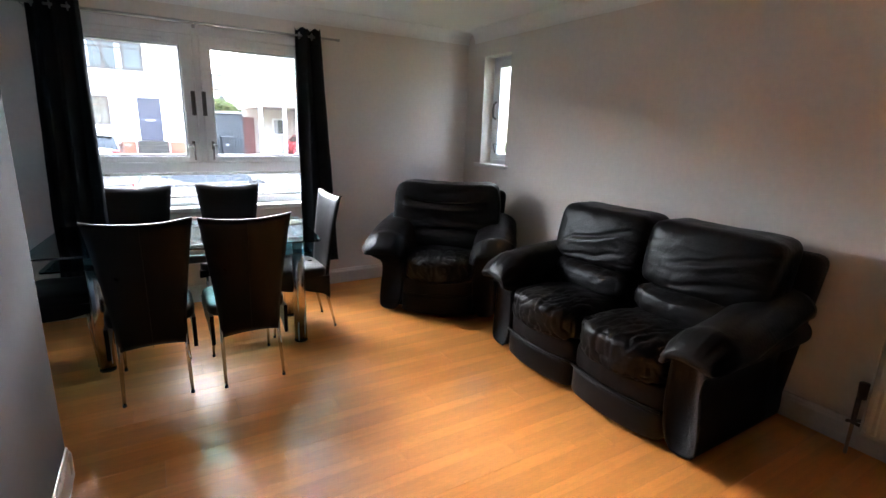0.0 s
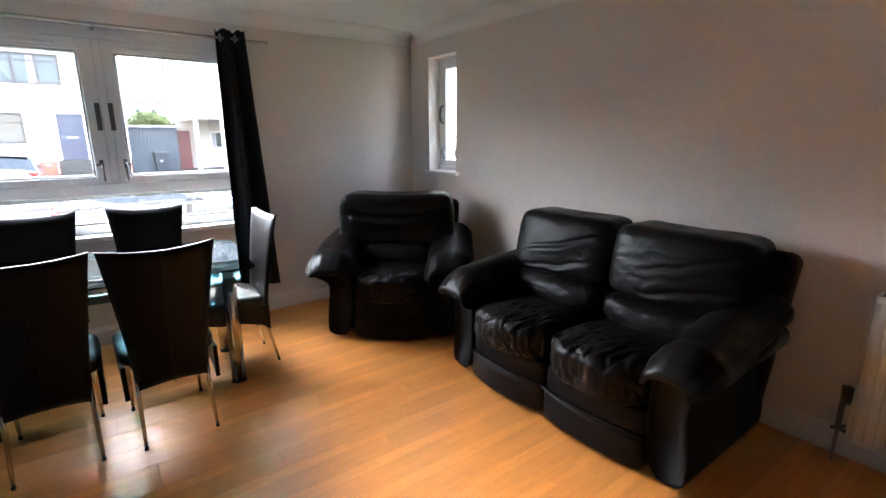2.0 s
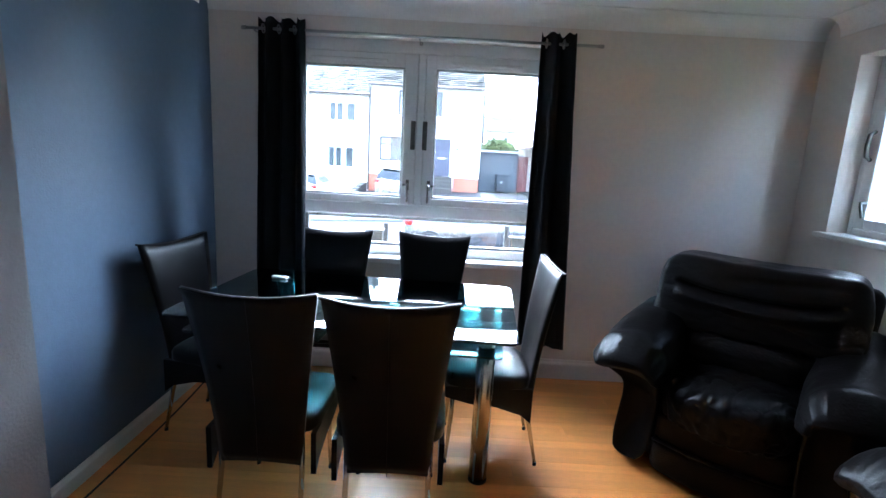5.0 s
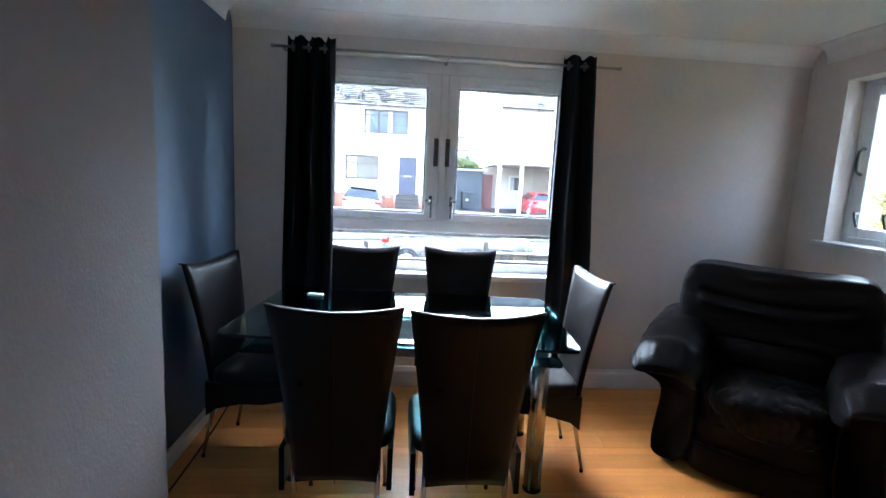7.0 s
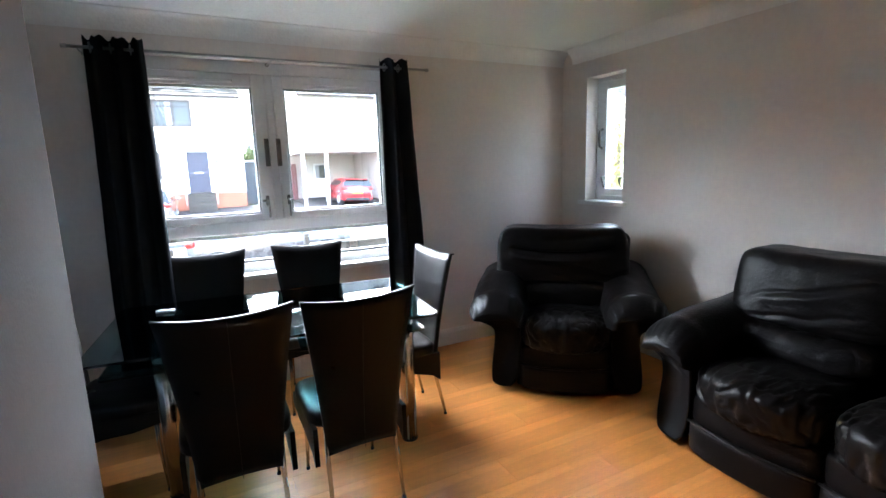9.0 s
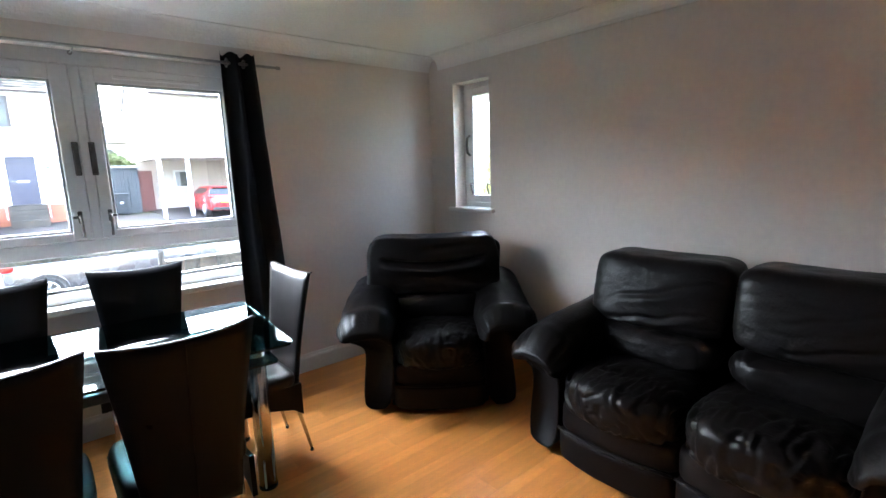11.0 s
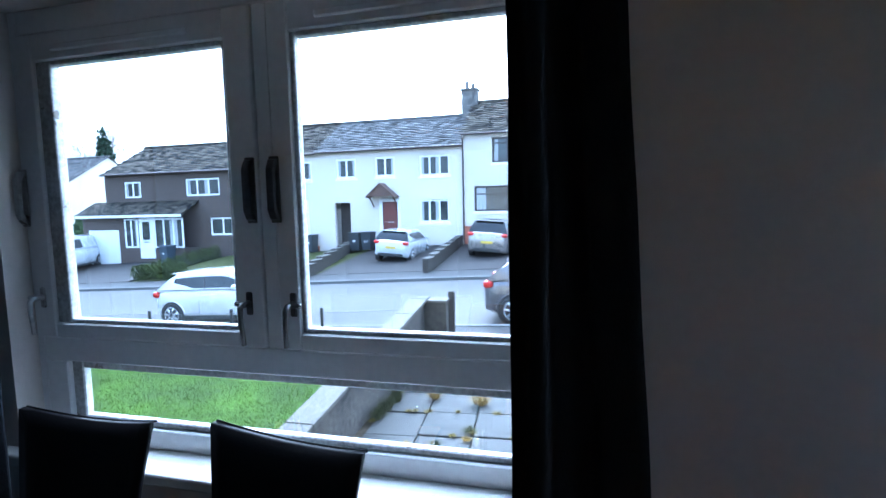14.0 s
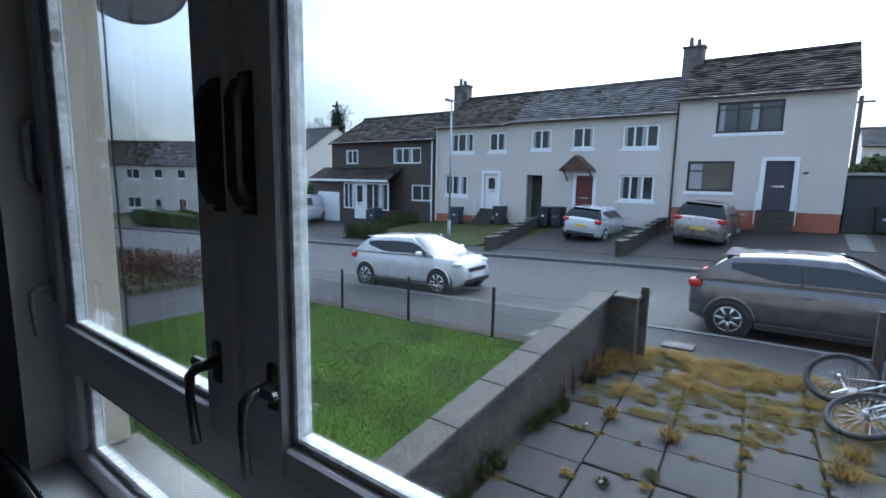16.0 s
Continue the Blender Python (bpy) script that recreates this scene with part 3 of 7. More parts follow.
# ---- dining chairs ----
def dining_chair(at, label):
    """High-backed dining chair, fully covered, on thin steel legs; it faces +y, its back at y = 0."""
    c = thing("dining_chair", at, label, "chair", "chairs round the dining table")
    def panel(bm, w_top, w_bot, z0, z1, thick, y_of, bow, nz=18, nx=12):
        sides = []
        for s in (-1, 1):
            rows = []
            for j in range(nz + 1):
                v = j / nz
                w = w_bot + (w_top - w_bot) * v ** 1.3
                row = []
                for i in range(nx + 1):
                    u = 2 * i / nx - 1
                    e = (1 - abs(u) ** 6) * (1 - abs(2 * v - 1) ** 14)
                    z = z0 + (z1 - z0) * v - (0.022 * (1 - u * u) * v ** 6) + 0.020 * (1 - u * u) * (1 - v) ** 8
                    y = y_of(v) + bow * (1 - u * u) + s * thick / 2 * (0.45 + 0.55 * e)
                    row.append(bm.verts.new((u * w / 2, y, z)))
                rows.append(row)
            sides.append(rows)
        for s, rows in enumerate(sides):
            for a, b in zip(rows, rows[1:]):
                for i in range(nx):
                    q = (a[i], a[i + 1], b[i + 1], b[i])
                    bm.faces.new(q if s else q[::-1])
        f, g = sides
        for i in range(nx):
            bm.faces.new((f[0][i], f[0][i + 1], g[0][i + 1], g[0][i]))
            bm.faces.new((f[-1][i], f[-1][i + 1], g[-1][i + 1], g[-1][i]))
        for j in range(nz):
            bm.faces.new((f[j][0], f[j + 1][0], g[j + 1][0], g[j][0]))
            bm.faces.new((f[j][-1], f[j + 1][-1], g[j + 1][-1], g[j][-1]))
        return bm
    back = part("backrest", panel(bmesh.new(), 0.470, 0.315, 0.285, 0.992, 0.036, lambda v: 0.075 - 0.085 * v ** 1.6, -0.016), FAUX, c, smooth=True)
    part("seam", tubed([(0.0, 0.036 - 0.085 * (k / 8) ** 1.6, 0.30 + 0.66 * k / 8) for k in range(9)], 0.0012, 6), FAUX, back)
    part("piping", tubed([(-0.235 + 0.47 * k / 12, -0.012 - 0.016 * (1 - (k / 6 - 1) ** 2) - 0.012, 0.990 - 0.022 * (1 - (k / 6 - 1) ** 2)) for k in range(13)], 0.004, 6), FAUX, back, smooth=True)
    bm = cushion(bmesh.new(), (0, 0.285, 0.440), (0.425, 0.42, 0.085), power=5.5, n=10, wrinkle=0.003, seed=2)
    part("seat", bm, FAUX, c, smooth=True)
    bm = bmesh.new()
    for sx in (-1, 1):
        prism(bm, [(0.07, 0.42), (0.48, 0.42), (0.48, 0.365), (0.36, 0.335), (0.24, 0.325), (0.12, 0.290), (0.07, 0.25)], 0, sx * 0.20 - 0.010, sx * 0.20 + 0.010)
    prism(bm, [(-0.20, 0.42), (0.20, 0.42), (0.20, 0.365), (0.08, 0.385), (-0.08, 0.385), (-0.20, 0.365)], 1, 0.465, 0.485)
    part("skirt", bm, FAUX, c)
    for lx, ly in ((-0.155, 0.075), (0.155, 0.075), (-0.165, 0.445), (0.165, 0.445)):
        out = -0.055 if ly < 0.2 else 0.02
        leg = part("leg", tubed([(lx, ly, 0.40), (lx, ly, 0.26), (lx * 1.03, ly + out, 0.012)], [0.011, 0.0105, 0.008], 10), CHROME, c, "slim chrome leg", smooth=True)
        part("foot", tubed([(lx * 1.03, ly + out, 0.0), (lx * 1.03, ly + out, 0.014)], 0.0095, 10), RUBBER, leg)
    return c


DARKCHAIR = "high-backed black leather dining chair"
first = dining_chair(pose(0.372, 2.945, 0, 0, 0, -0.5), DARKCHAIR + " pushed under the table")
for x, y, turn, extra in ((0.86, 2.915, 1.0, " pushed under the table"), (0.335, 4.405, 179, " standing before the window"), (0.962, 4.400, 171, " standing before the window"),
                          (1.550, 3.673, 90.5, " at the head of the table"), (-0.355, 3.80, -101, " beside the blue wall")):
    tagged(copy_thing(first, pose(x, y, 0, 0, 0, turn)), DARKCHAIR + extra)

# ---- glass dining table ----
table = thing("dining_table", pose(0.625, 3.69, 0, 0, 0, -5.0), "extending tempered glass dining table on fat brushed steel legs", "table")


def rounded(w, d, r, n=8):
    pts = []
    for cx, cy, a0 in ((w / 2 - r, d / 2 - r, 0), (-w / 2 + r, d / 2 - r, 90), (-w / 2 + r, -d / 2 + r, 180), (w / 2 - r, -d / 2 + r, 270)):
        pts += [(cx + r * math.cos(radians(a0 + 90 * k / n)), cy + r * math.sin(radians(a0 + 90 * k / n))) for k in range(n + 1)]
    return pts


part("tabletop", prism(bmesh.new(), rounded(1.53, 0.90, 0.045), 2, 0.743, 0.755), TABLEGLASS, table, "greenish clear glass top")
part("extension_leaf", prism(bmesh.new(), rounded(0.62, 0.78, 0.03), 2, 0.655, 0.665), TABLEGLASS, table, "clear glass leaf stowed under the top").location = (0.40, 0, 0)
part("extension_leaf", prism(bmesh.new(), rounded(0.62, 0.78, 0.03), 2, 0.655, 0.665), TABLEGLASS, table, "clear glass leaf stowed under the top").location = (-0.40, 0, 0)
bm = bmesh.new()
for sy in (-1, 1):
    box(bm, -0.50, 0.60, sy * 0.20 - 0.02, sy * 0.20 + 0.02, 0.605, 0.650, 0.004, 1)
box(bm, -0.52, -0.48, -0.18, 0.18, 0.605, 0.650)
box(bm, 0.58, 0.62, -0.18, 0.18, 0.605, 0.650)
part("under_frame", bm, DARKMETAL, table, "dark metal frame under the glass")
for sx in (-1, 1):
    for sy in (-1, 1):
        lx, ly = 0.075 + sx * 0.565, sy * 0.255
        leg = part("leg", tubed([(lx, ly, 0.012), (lx, ly, 0.733)], 0.041, 24), CHROME, table, "fat brushed steel tube leg", smooth=True)
        part("foot_disc", tubed([(lx, ly, 0.0), (lx, ly, 0.013)], 0.043, 24), RUBBER, leg)
        part("glass_pad", tubed([(lx, ly, 0.733), (lx, ly, 0.743)], 0.030, 20), CHROME, leg)

# a small white remote control left on the glass
remote = thing("remote_control", pose(0.115, 3.985, 0.755, 0, 0, -12), "small white plastic remote lying on the glass table", "remote")
part("body", boxed(-0.045, 0.045, -0.018, 0.018, 0.0, 0.016, 0.006, 2), WHITEPL, remote)
part("button", tubed([(0.015, 0, 0.0155), (0.015, 0, 0.018)], 0.008, 12), RUBBER, remote)


# ---- leather seats ----
def creased(bm, depth, freq, seed, flow=(1, 1, 1), keep=None):
    """Press sharp leather creases into a padded shape."""
    bm.normal_update()
    for v in bm.verts:
        k = keep(v.co) if keep else 1.0
        if k > 0:
            q = Vector((v.co.x * freq * flow[0] + seed * 5.3, v.co.y * freq * flow[1], v.co.z * freq * flow[2]))
            warp = Vector((noise.noise(q * 0.6), noise.noise(q * 0.6 + Vector((7, 3, 1))), noise.noise(q * 0.6 + Vector((2, 9, 5)))))
            ridge = 1 - abs(noise.noise(q + warp * 1.2)) * 2.4
            v.co -= v.normal * depth * k * max(0.0, ridge) ** 2
    return bm


def smoothed(loop, times=2):
    """Round off a closed outline by cutting its corners."""
    for _ in range(times):
        loop = [q for p, n in zip(loop, loop[1:] + loop[:1]) for q in (
            (0.75 * p[0] + 0.25 * n[0], 0.75 * p[1] + 0.25 * n[1]), (0.25 * p[0] + 0.75 * n[0], 0.25 * p[1] + 0.75 * n[1]))]
    return loop


def lofted(bm, rings):
    """Skin a row of equal closed rings and cap both ends."""
    rows = [[bm.verts.new(p) for p in r] for r in rings]
    n = len(rows[0])
    for a, b in zip(rows, rows[1:]):
        for k in range(n):
            bm.faces.new((a[k], a[(k + 1) % n], b[(k + 1) % n], b[k]))
    bm.faces.new(rows[0][::-1])
    bm.faces.new(rows[-1])
    return bm


def rolled_arm(s, sx, half, flare, seed):
    """One arm: an upright side with a scrolled front, and a puffy pad that curls over it."""
    put = lambda d, y, z: (sx * (half + d), y, z)
    side = smoothed([(0.0, 0.03), (0.175, 0.03), (0.186, 0.12), (0.172, 0.26), (0.158, 0.37), (0.166, 0.43), (0.195 * flare, 0.455), (0.235 * flare, 0.468),
                     (0.268 * flare, 0.500), (0.274 * flare, 0.548), (0.240 * flare, 0.592), (0.15, 0.605), (0.0, 0.60)])
    rings = []
    for y, k in ((0.004, 0.90), (-0.012, 0.955), (-0.004, 0.99), (0.03, 1.0), (0.30, 1.0), (0.55, 0.99), (0.74, 0.97)):
        rings.append([put(0.10 + (d - 0.10) * k, y + 0.02 * (z > 0.5), 0.30 + (z - 0.30) * (k * 0.3 + 0.7)) for d, z in side])
    arm = part("arm", lofted(bmesh.new(), rings), LEATHER2, s, "smooth black leather arm with a scrolled front", smooth=True)
    edge = [put(0.10 + (d - 0.10) * 0.985, -0.004, 0.30 + (z - 0.30) * 0.995) for d, z in side]
    part("arm_piping", tube(bmesh.new(), edge + edge[:1], 0.0045, 6, cap=False), LEATHER, arm, smooth=True)
    over = smoothed([(-0.040, 0.455), (-0.034, 0.54), (0.0, 0.612), (0.06, 0.650), (0.135, 0.664), (0.210 * flare, 0.652), (0.268 * flare, 0.622), (0.304 * flare, 0.580),
                     (0.302 * flare, 0.536), (0.262 * flare, 0.528), (0.205 * flare, 0.560), (0.08, 0.575), (0.0, 0.53), (-0.006, 0.455)])
    n = len(over)
    rings = []
    for i in range(45):
        v = i / 44
        y = -0.090 + 0.79 * v ** 1.3
        k = min(1.0, (max(0.0, y + 0.092) / 0.125)) ** 0.5
        kd, kz = 0.74 + 0.26 * k, 0.26 + 0.74 * k
        drop = 0.060 * max(0.0, (0.06 - y) / 0.16) ** 1.6
        rise = 0.15 * max(0.0, y - 0.10) + 0.012 * math.sin(y * 7 + seed)
        ring = []
        for q, (d, z) in enumerate(over):
            cd, cz = 0.125 * flare, 0.575
            pleat = math.sin(q * 6.283 / n * 17 + 1.3 * math.sin(q * 0.9 + seed) + seed) * 0.0085 * math.exp(-((y + 0.035) / 0.055) ** 2)
            pleat += 0.004 * noise.noise((q * 0.35 + seed, y * 9, seed))
            kk = 1 + pleat / 0.12
            bulge = 1 + 0.05 * math.sin(min(1.0, max(0.0, (y + 0.1) / 0.5)) * 3.1416)
            ring.append(put(cd + (d - cd) * kk * kd * (1 - 0.16 * max(0.0, y - 0.25) * (d > 0.1)), y, cz + (z - cz) * kk * kz * bulge - drop + rise * (z > 0.5)))
        rings.append(ring)
    bm = lofted(bmesh.new(), rings)
    part("arm_pad", bm, LEATHER, arm, "puffy leather arm pad pleated at the front", smooth=True)


def leather_seat(name, at, seats, seat_w, back_w, top, label, category):
    """Overstuffed recliner: n seats wide between two rolled arms, the back wider than the seat. Faces -y, front at y = 0."""
    s = thing(name, at, label, category, "leather seating")
    depth, half = 0.84, seats * seat_w / 2
    part("base", boxed(-half - 0.10, half + 0.10, 0.07, depth - 0.06, 0.035, 0.30, 0.03, 2), LEATHER2, s)
    for sx in (-1, 1):
        rolled_arm(s, sx, half, 1.08 if seats == 1 else 0.90, sx * 1.7 + seats)
    for i in range(seats):
        cx = -half + seat_w * (i + 0.5)
        bm = cushion(bmesh.new(), (cx, 0.300, 0.385), (seat_w * 1.02, 0.70, 0.220), power=4.0, n=56, wrinkle=0.006, seed=i * 5 + 1, freq=6, flow=(1.6, 0.8, 1))
        for v in bm.verts:
            u = (v.co.x - cx) / seat_w
            if v.co.z > 0.40:
                v.co.z += 0.026 * math.cos(u * 3.0) - 0.10 * max(0, v.co.y - 0.22)
            if v.co.y < 0.06:
                v.co.y -= 0.055 * math.cos(u * 2.8)
            # gathered pleats where the leather turns over the front edge
            near = math.exp(-((v.co.y - 0.035) / 0.085) ** 2) * math.exp(-((v.co.z - 0.465) / 0.055) ** 2)
            wob = noise.noise((u * 5 + i * 9, v.co.y * 7, 2.0))
            fold = abs(math.sin(u * 27 + 4.2 * wob + 2.5 * noise.noise((u * 3, 5.0, i)) - v.co.y * 9 * u))
            v.co.z += near * (0.016 * fold ** 0.7 - 0.008)
            v.co.y -= near * 0.010 * fold ** 0.7
        creased(bm, 0.012, 10.0, i + 1, (1.9, 0.8, 1.0), lambda c: max(0.22, min(1.0, (0.26 - c.y) * 6)) if c.z > 0.30 else 0.15)
        part("seat_cushion", bm, LEATHER, s, "sagging creased leather seat cushion", smooth=True)
        bow = lambda c: 0.045 * math.cos((c.x - cx) / seat_w * 2.9) if c.y < 0.12 else 0.0
        bm = cushion(bmesh.new(), (cx, 0.135, 0.105), (seat_w * 1.012, 0.31, 0.165), power=9, n=16, wrinkle=0.002, seed=i + 21)
        for v in bm.verts:
            v.co.y -= bow(v.co)
        f = part("footrest", bm, LEATHER2, s, "folded leather footrest panel", smooth=True)
        part("footrest_seam", tubed([(cx + seat_w * 0.49 * (k / 6 - 1), -0.016 - 0.045 * math.cos((k / 6 - 1) * 1.42), 0.188) for k in range(13)], 0.007, 6), LEATHER, f, smooth=True)
        bm = cushion(bmesh.new(), (cx, 0.150, 0.250), (seat_w * 1.010, 0.31, 0.150), power=8, n=18, wrinkle=0.003, seed=i + 61)
        for v in bm.verts:
            v.co.y -= bow(v.co)
        creased(bm, 0.006, 9, i + 71, (1.6, 1, 0.6))
        part("front_panel", bm, LEATHER2, s, smooth=True)
        bx = back_w * (i - (seats - 1) / 2) + (0.02 if seats > 1 else -0.015)
        tall = top - 0.640
        bm = cushion(bmesh.new(), (bx, 0.585, top - tall / 2), (back_w * (1.01 if seats == 1 else 0.995), 0.270, tall), power=(10.0 if seats == 1 else 6.5), n=60, wrinkle=0.004, seed=i * 7 + 31, lean=0.24, freq=5, flow=(0.9, 1, 1.7))
        for v in bm.verts:
            u, z = (v.co.x - bx) / (back_w / 2), v.co.z
            front = v.co.y < 0.585 + 0.24 * (z - top + tall / 2)
            if front:
                v.co.y -= 0.032 * math.cos(u * 1.5) * math.cos((z - top + 0.24) * 4.5)
                if seats == 1:
                    zc = top - 0.185 + 0.050 * u * u
                    span = max(0.0, 1 - (u / 0.80) ** 2) ** 0.5
                    v.co.y += span * (0.044 * math.exp(-((z - zc - 0.012) / 0.016) ** 2) - 0.034 * math.exp(-((z - zc + 0.034) / 0.030) ** 2))
                    v.co.y += 0.020 * math.exp(-((z - top + 0.075 - 0.03 * u) / 0.020) ** 2) * max(0.0, 1 - ((u - 0.25) / 0.6) ** 2)
                else:
                    # long slanting folds gathering towards the lower corners
                    for c0, rake in ((0.17, 0.55), (0.29, 0.40)):
                        line = z - (top - c0) - rake * 0.16 * u - 0.02 * noise.noise((u * 3 + i * 4, c0 * 20, 1.0))
                        here = max(0.0, 1 - ((u - 0.15 + 0.5 * c0 * (-1) ** i) / 0.75) ** 2)
                        v.co.y += 0.7 * here * (0.014 * math.exp(-(line / 0.013) ** 2) - 0.010 * math.exp(-((line + 0.030) / 0.024) ** 2))
            high = max(0.0, z - top + 0.20) / 0.20
            v.co.x = bx + (v.co.x - bx) * (1 - (0.08 if seats == 1 else 0.0) * high ** 2)
            v.co.z += (0.012 * u * u - 0.012 * abs(u) ** 9 - 0.008 * (seats == 1) * math.cos(u * 1.5)) * (high > 0.2)
        creased(bm, 0.008 if seats == 1 else 0.004, 6.0, i * 3 + 8, (1.0, 1, 1.6), lambda c: max(0.12, min(1.0, (0.90 - c.z) * 5)) if c.y < 0.60 else 0.1)
        part("back_cushion", bm, LEATHER, s, "plump leather back cushion with deep folds", smooth=True)
        bm = cushion(bmesh.new(), (bx, 0.452, 0.572), (back_w * (0.80 if seats == 1 else 0.95), 0.25, 0.185), power=2.8, n=34, wrinkle=0.005, seed=i * 7 + 45, lean=0.2, freq=6, flow=(0.7, 1, 1.6))
        for v in bm.verts:
            u = (v.co.x - bx) / (back_w / 2)
            v.co.z -= 0.018 * math.cos(u * 1.6)
        creased(bm, 0.007, 7, i + 40, (1.8, 1, 0.8))
        part("lumbar_roll", bm, LEATHER, s, "padded leather lumbar roll", smooth=True)
    wide = seats * back_w / 2
    bm = boxed(-wide - 0.03, wide + (0.03 if seats == 1 else 0.10), 0.63, 0.78, 0.065, top - 0.07, 0.055, 4)
    for v in bm.verts:
        v.co.y += 0.075 * (v.co.z - 0.1)
        v.co.x *= 1.0 - 0.16 * max(0.0, 0.62 - v.co.z)
    part("back_shell", bm, LEATHER2, s, "leather-covered back shell", smooth=True)
    for fx in (-half, half):
        for fy in (0.12, depth - 0.14):
            part("foot", tubed([(fx, fy, 0.0), (fx, fy, 0.045)], 0.028, 12), RUBBER, s)
    return s


leather_seat("armchair", pose(2.315, 3.345, 0, 0, 0, -39.5), 1, 0.565, 0.92, 1.022, "black leather recliner armchair with puffy arms set across the corner", "armchair")
leather_seat("sofa", pose(2.425, 1.968, 0, 0, 0, -90), 2, 0.575, 0.712, 1.0, "black leather two-seat recliner sofa with creased cushions against the wall", "sofa")

# ---- radiator ----
rad = thing("radiator", pose(3.155, 0.88, 0), "cream enamelled panel radiator with vertical flutes on the wall", "radiator")
LEN, ZB, ZT = 1.50, 0.140, 0.810
outline = [(0.022, 0.0)]
k = 0
yy = 0.015
while yy < LEN - 0.03:
    outline += [(0.007, yy), (0.0, yy + 0.008), (0.0, yy + 0.022), (0.007, yy + 0.030)]
    yy += 0.0345
outline += [(0.022, LEN), (0.034, LEN), (0.034, 0.0)]
bm = bmesh.new()
prism(bm, [(x, -y) for x, y in outline], 2, ZB + 0.025, ZT - 0.025)
part("panel", bm, RADIATOR, rad, "fluted cream steel panel")
part("bottom_rail", boxed(0.008, 0.036, -LEN, 0, ZB, ZB + 0.026, 0.006, 2), RADIATOR, rad)
part("top_rail", boxed(0.008, 0.036, -LEN, 0, ZT - 0.026, ZT - 0.002, 0.006, 2), RADIATOR, rad)
part("rear_panel", boxed(0.075, 0.100, -LEN, 0, ZB, ZT - 0.01, 0.006, 2), RADIATOR, rad)
part("side_panel", boxed(0.004, 0.102, 0.0, 0.006, ZB + 0.01, ZT, 0.003, 1), RADIATOR, rad)
part("side_panel", boxed(0.004, 0.102, -LEN - 0.006, -LEN, ZB + 0.01, ZT, 0.003, 1), RADIATOR, rad)
g = part("top_grille", boxed(0.004, 0.102, -LEN, 0, ZT, ZT + 0.004), RADIATOR, rad)
for q in range(40):
    part("grille_slot", boxed(0.022, 0.084, -0.03 - q * 0.036, -0.016 - q * 0.036, ZT + 0.0042, ZT + 0.0055), BROWNPL, g)
v = part("valve", tubed([(0.05, 0.035, 0.300), (0.05, 0.035, 0.375)], [0.020, 0.023], 14), BROWNPL, rad, "dark brown valve head", smooth=True)
part("valve_body", tubed([(0.05, 0.0, 0.165), (0.05, 0.045, 0.165), (0.05, 0.045, 0.30)], 0.011, 10), DARKMETAL, v, smooth=True)
part("pipe", tubed([(0.05, 0.045, 0.165), (0.05, 0.045, 0.0)], 0.0078, 10), COPPER, rad, "thin copper feed pipe", smooth=True)
part("valve_wing", tubed([(0.02, 0.060, 0.178), (0.05, 0.045, 0.172), (0.09, 0.030, 0.170)], 0.008, 8), DARKMETAL, rad, smooth=True)

# black cable along the alcove skirting
cable = thing("power_cable", pose(0, 0, 0), "loose black cable lying along the alcove skirting", "cable")
pts = [(-0.455 + 0.06 * math.sin(2.4 * k) * (1 - k) + 0.05 * k, 2.60 + 1.75 * (1 - k), 0.006) for k in [i / 30 for i in range(31)]]
part("wire", tubed(pts, 0.0045, 8), RUBBER, cable, smooth=True)

# ================= outdoors =================
ROUGHCAST = mat("pale_grey_roughcast", (0.62, 0.560, 0.500), 0.9, vary=0.07, scale=0.5, fine=14, bump=0.35, bump_scale=40)
BEIGE = mat("beige_roughcast", (0.50, 0.44, 0.34), 0.92, vary=0.10, scale=1.5, fine=30, bump=0.5, bump_scale=60)
BROWN = mat("brown_harling", (0.085, 0.064, 0.052), 0.92, vary=0.12, scale=0.8, fine=16, bump=0.4, bump_scale=35)
REDBASE = mat("red_brick_base", (0.36, 0.125, 0.07), 0.85, vary=0.2, scale=1.2, fine=12, bump=0.2, bump_scale=25)
TILE = mat("mossy_concrete_tiles", (0.074, 0.063, 0.048), 0.92, spec=0.12, vary=0.75, scale=2.0, fine=6, bump=0.4, bump_scale=14, per_island=0.5)
CHIM = mat("sooty_chimney_render", (0.20, 0.185, 0.17), 0.92, spec=0.15, vary=0.4, scale=2.5, fine=12, bump=0.4, bump_scale=20)
LICHEN = mat("pale_lichen", (0.36, 0.35, 0.31), 0.95, spec=0.1, vary=0.2)
TILE2 = mat("grey_concrete_tiles", (0.115, 0.110, 0.106), 0.92, spec=0.12, vary=0.48, scale=1.6, fine=7, bump=0.3, bump_scale=14, per_island=0.45)
ASPHALT = mat("wet_asphalt", (0.064, 0.061, 0.059), 0.78, vary=0.18, scale=0.35, fine=40, bump=0.25, bump_scale=120, rough_vary=0.12, spec=0.25)
TARMAC = mat("dark_tarmac_drive", (0.036, 0.032, 0.030), 0.8, vary=0.25, scale=0.6, fine=40, bump=0.25, bump_scale=120, spec=0.25)
PAVING = mat("pavement_tarmac", (0.040, 0.039, 0.038), 0.8, vary=0.18, scale=0.7, fine=50, bump=0.25, bump_scale=120, spec=0.25)
KERB = mat("concrete_kerb", (0.12, 0.12, 0.115), 0.85, vary=0.2, scale=1.5, fine=30, bump=0.2, bump_scale=60)
SLAB = mat("grey_paving_slab", (0.043, 0.042, 0.039), 0.78, vary=0.22, scale=2.2, fine=45, bump=0.2, bump_scale=80, per_piece=0.35, spec=0.3)
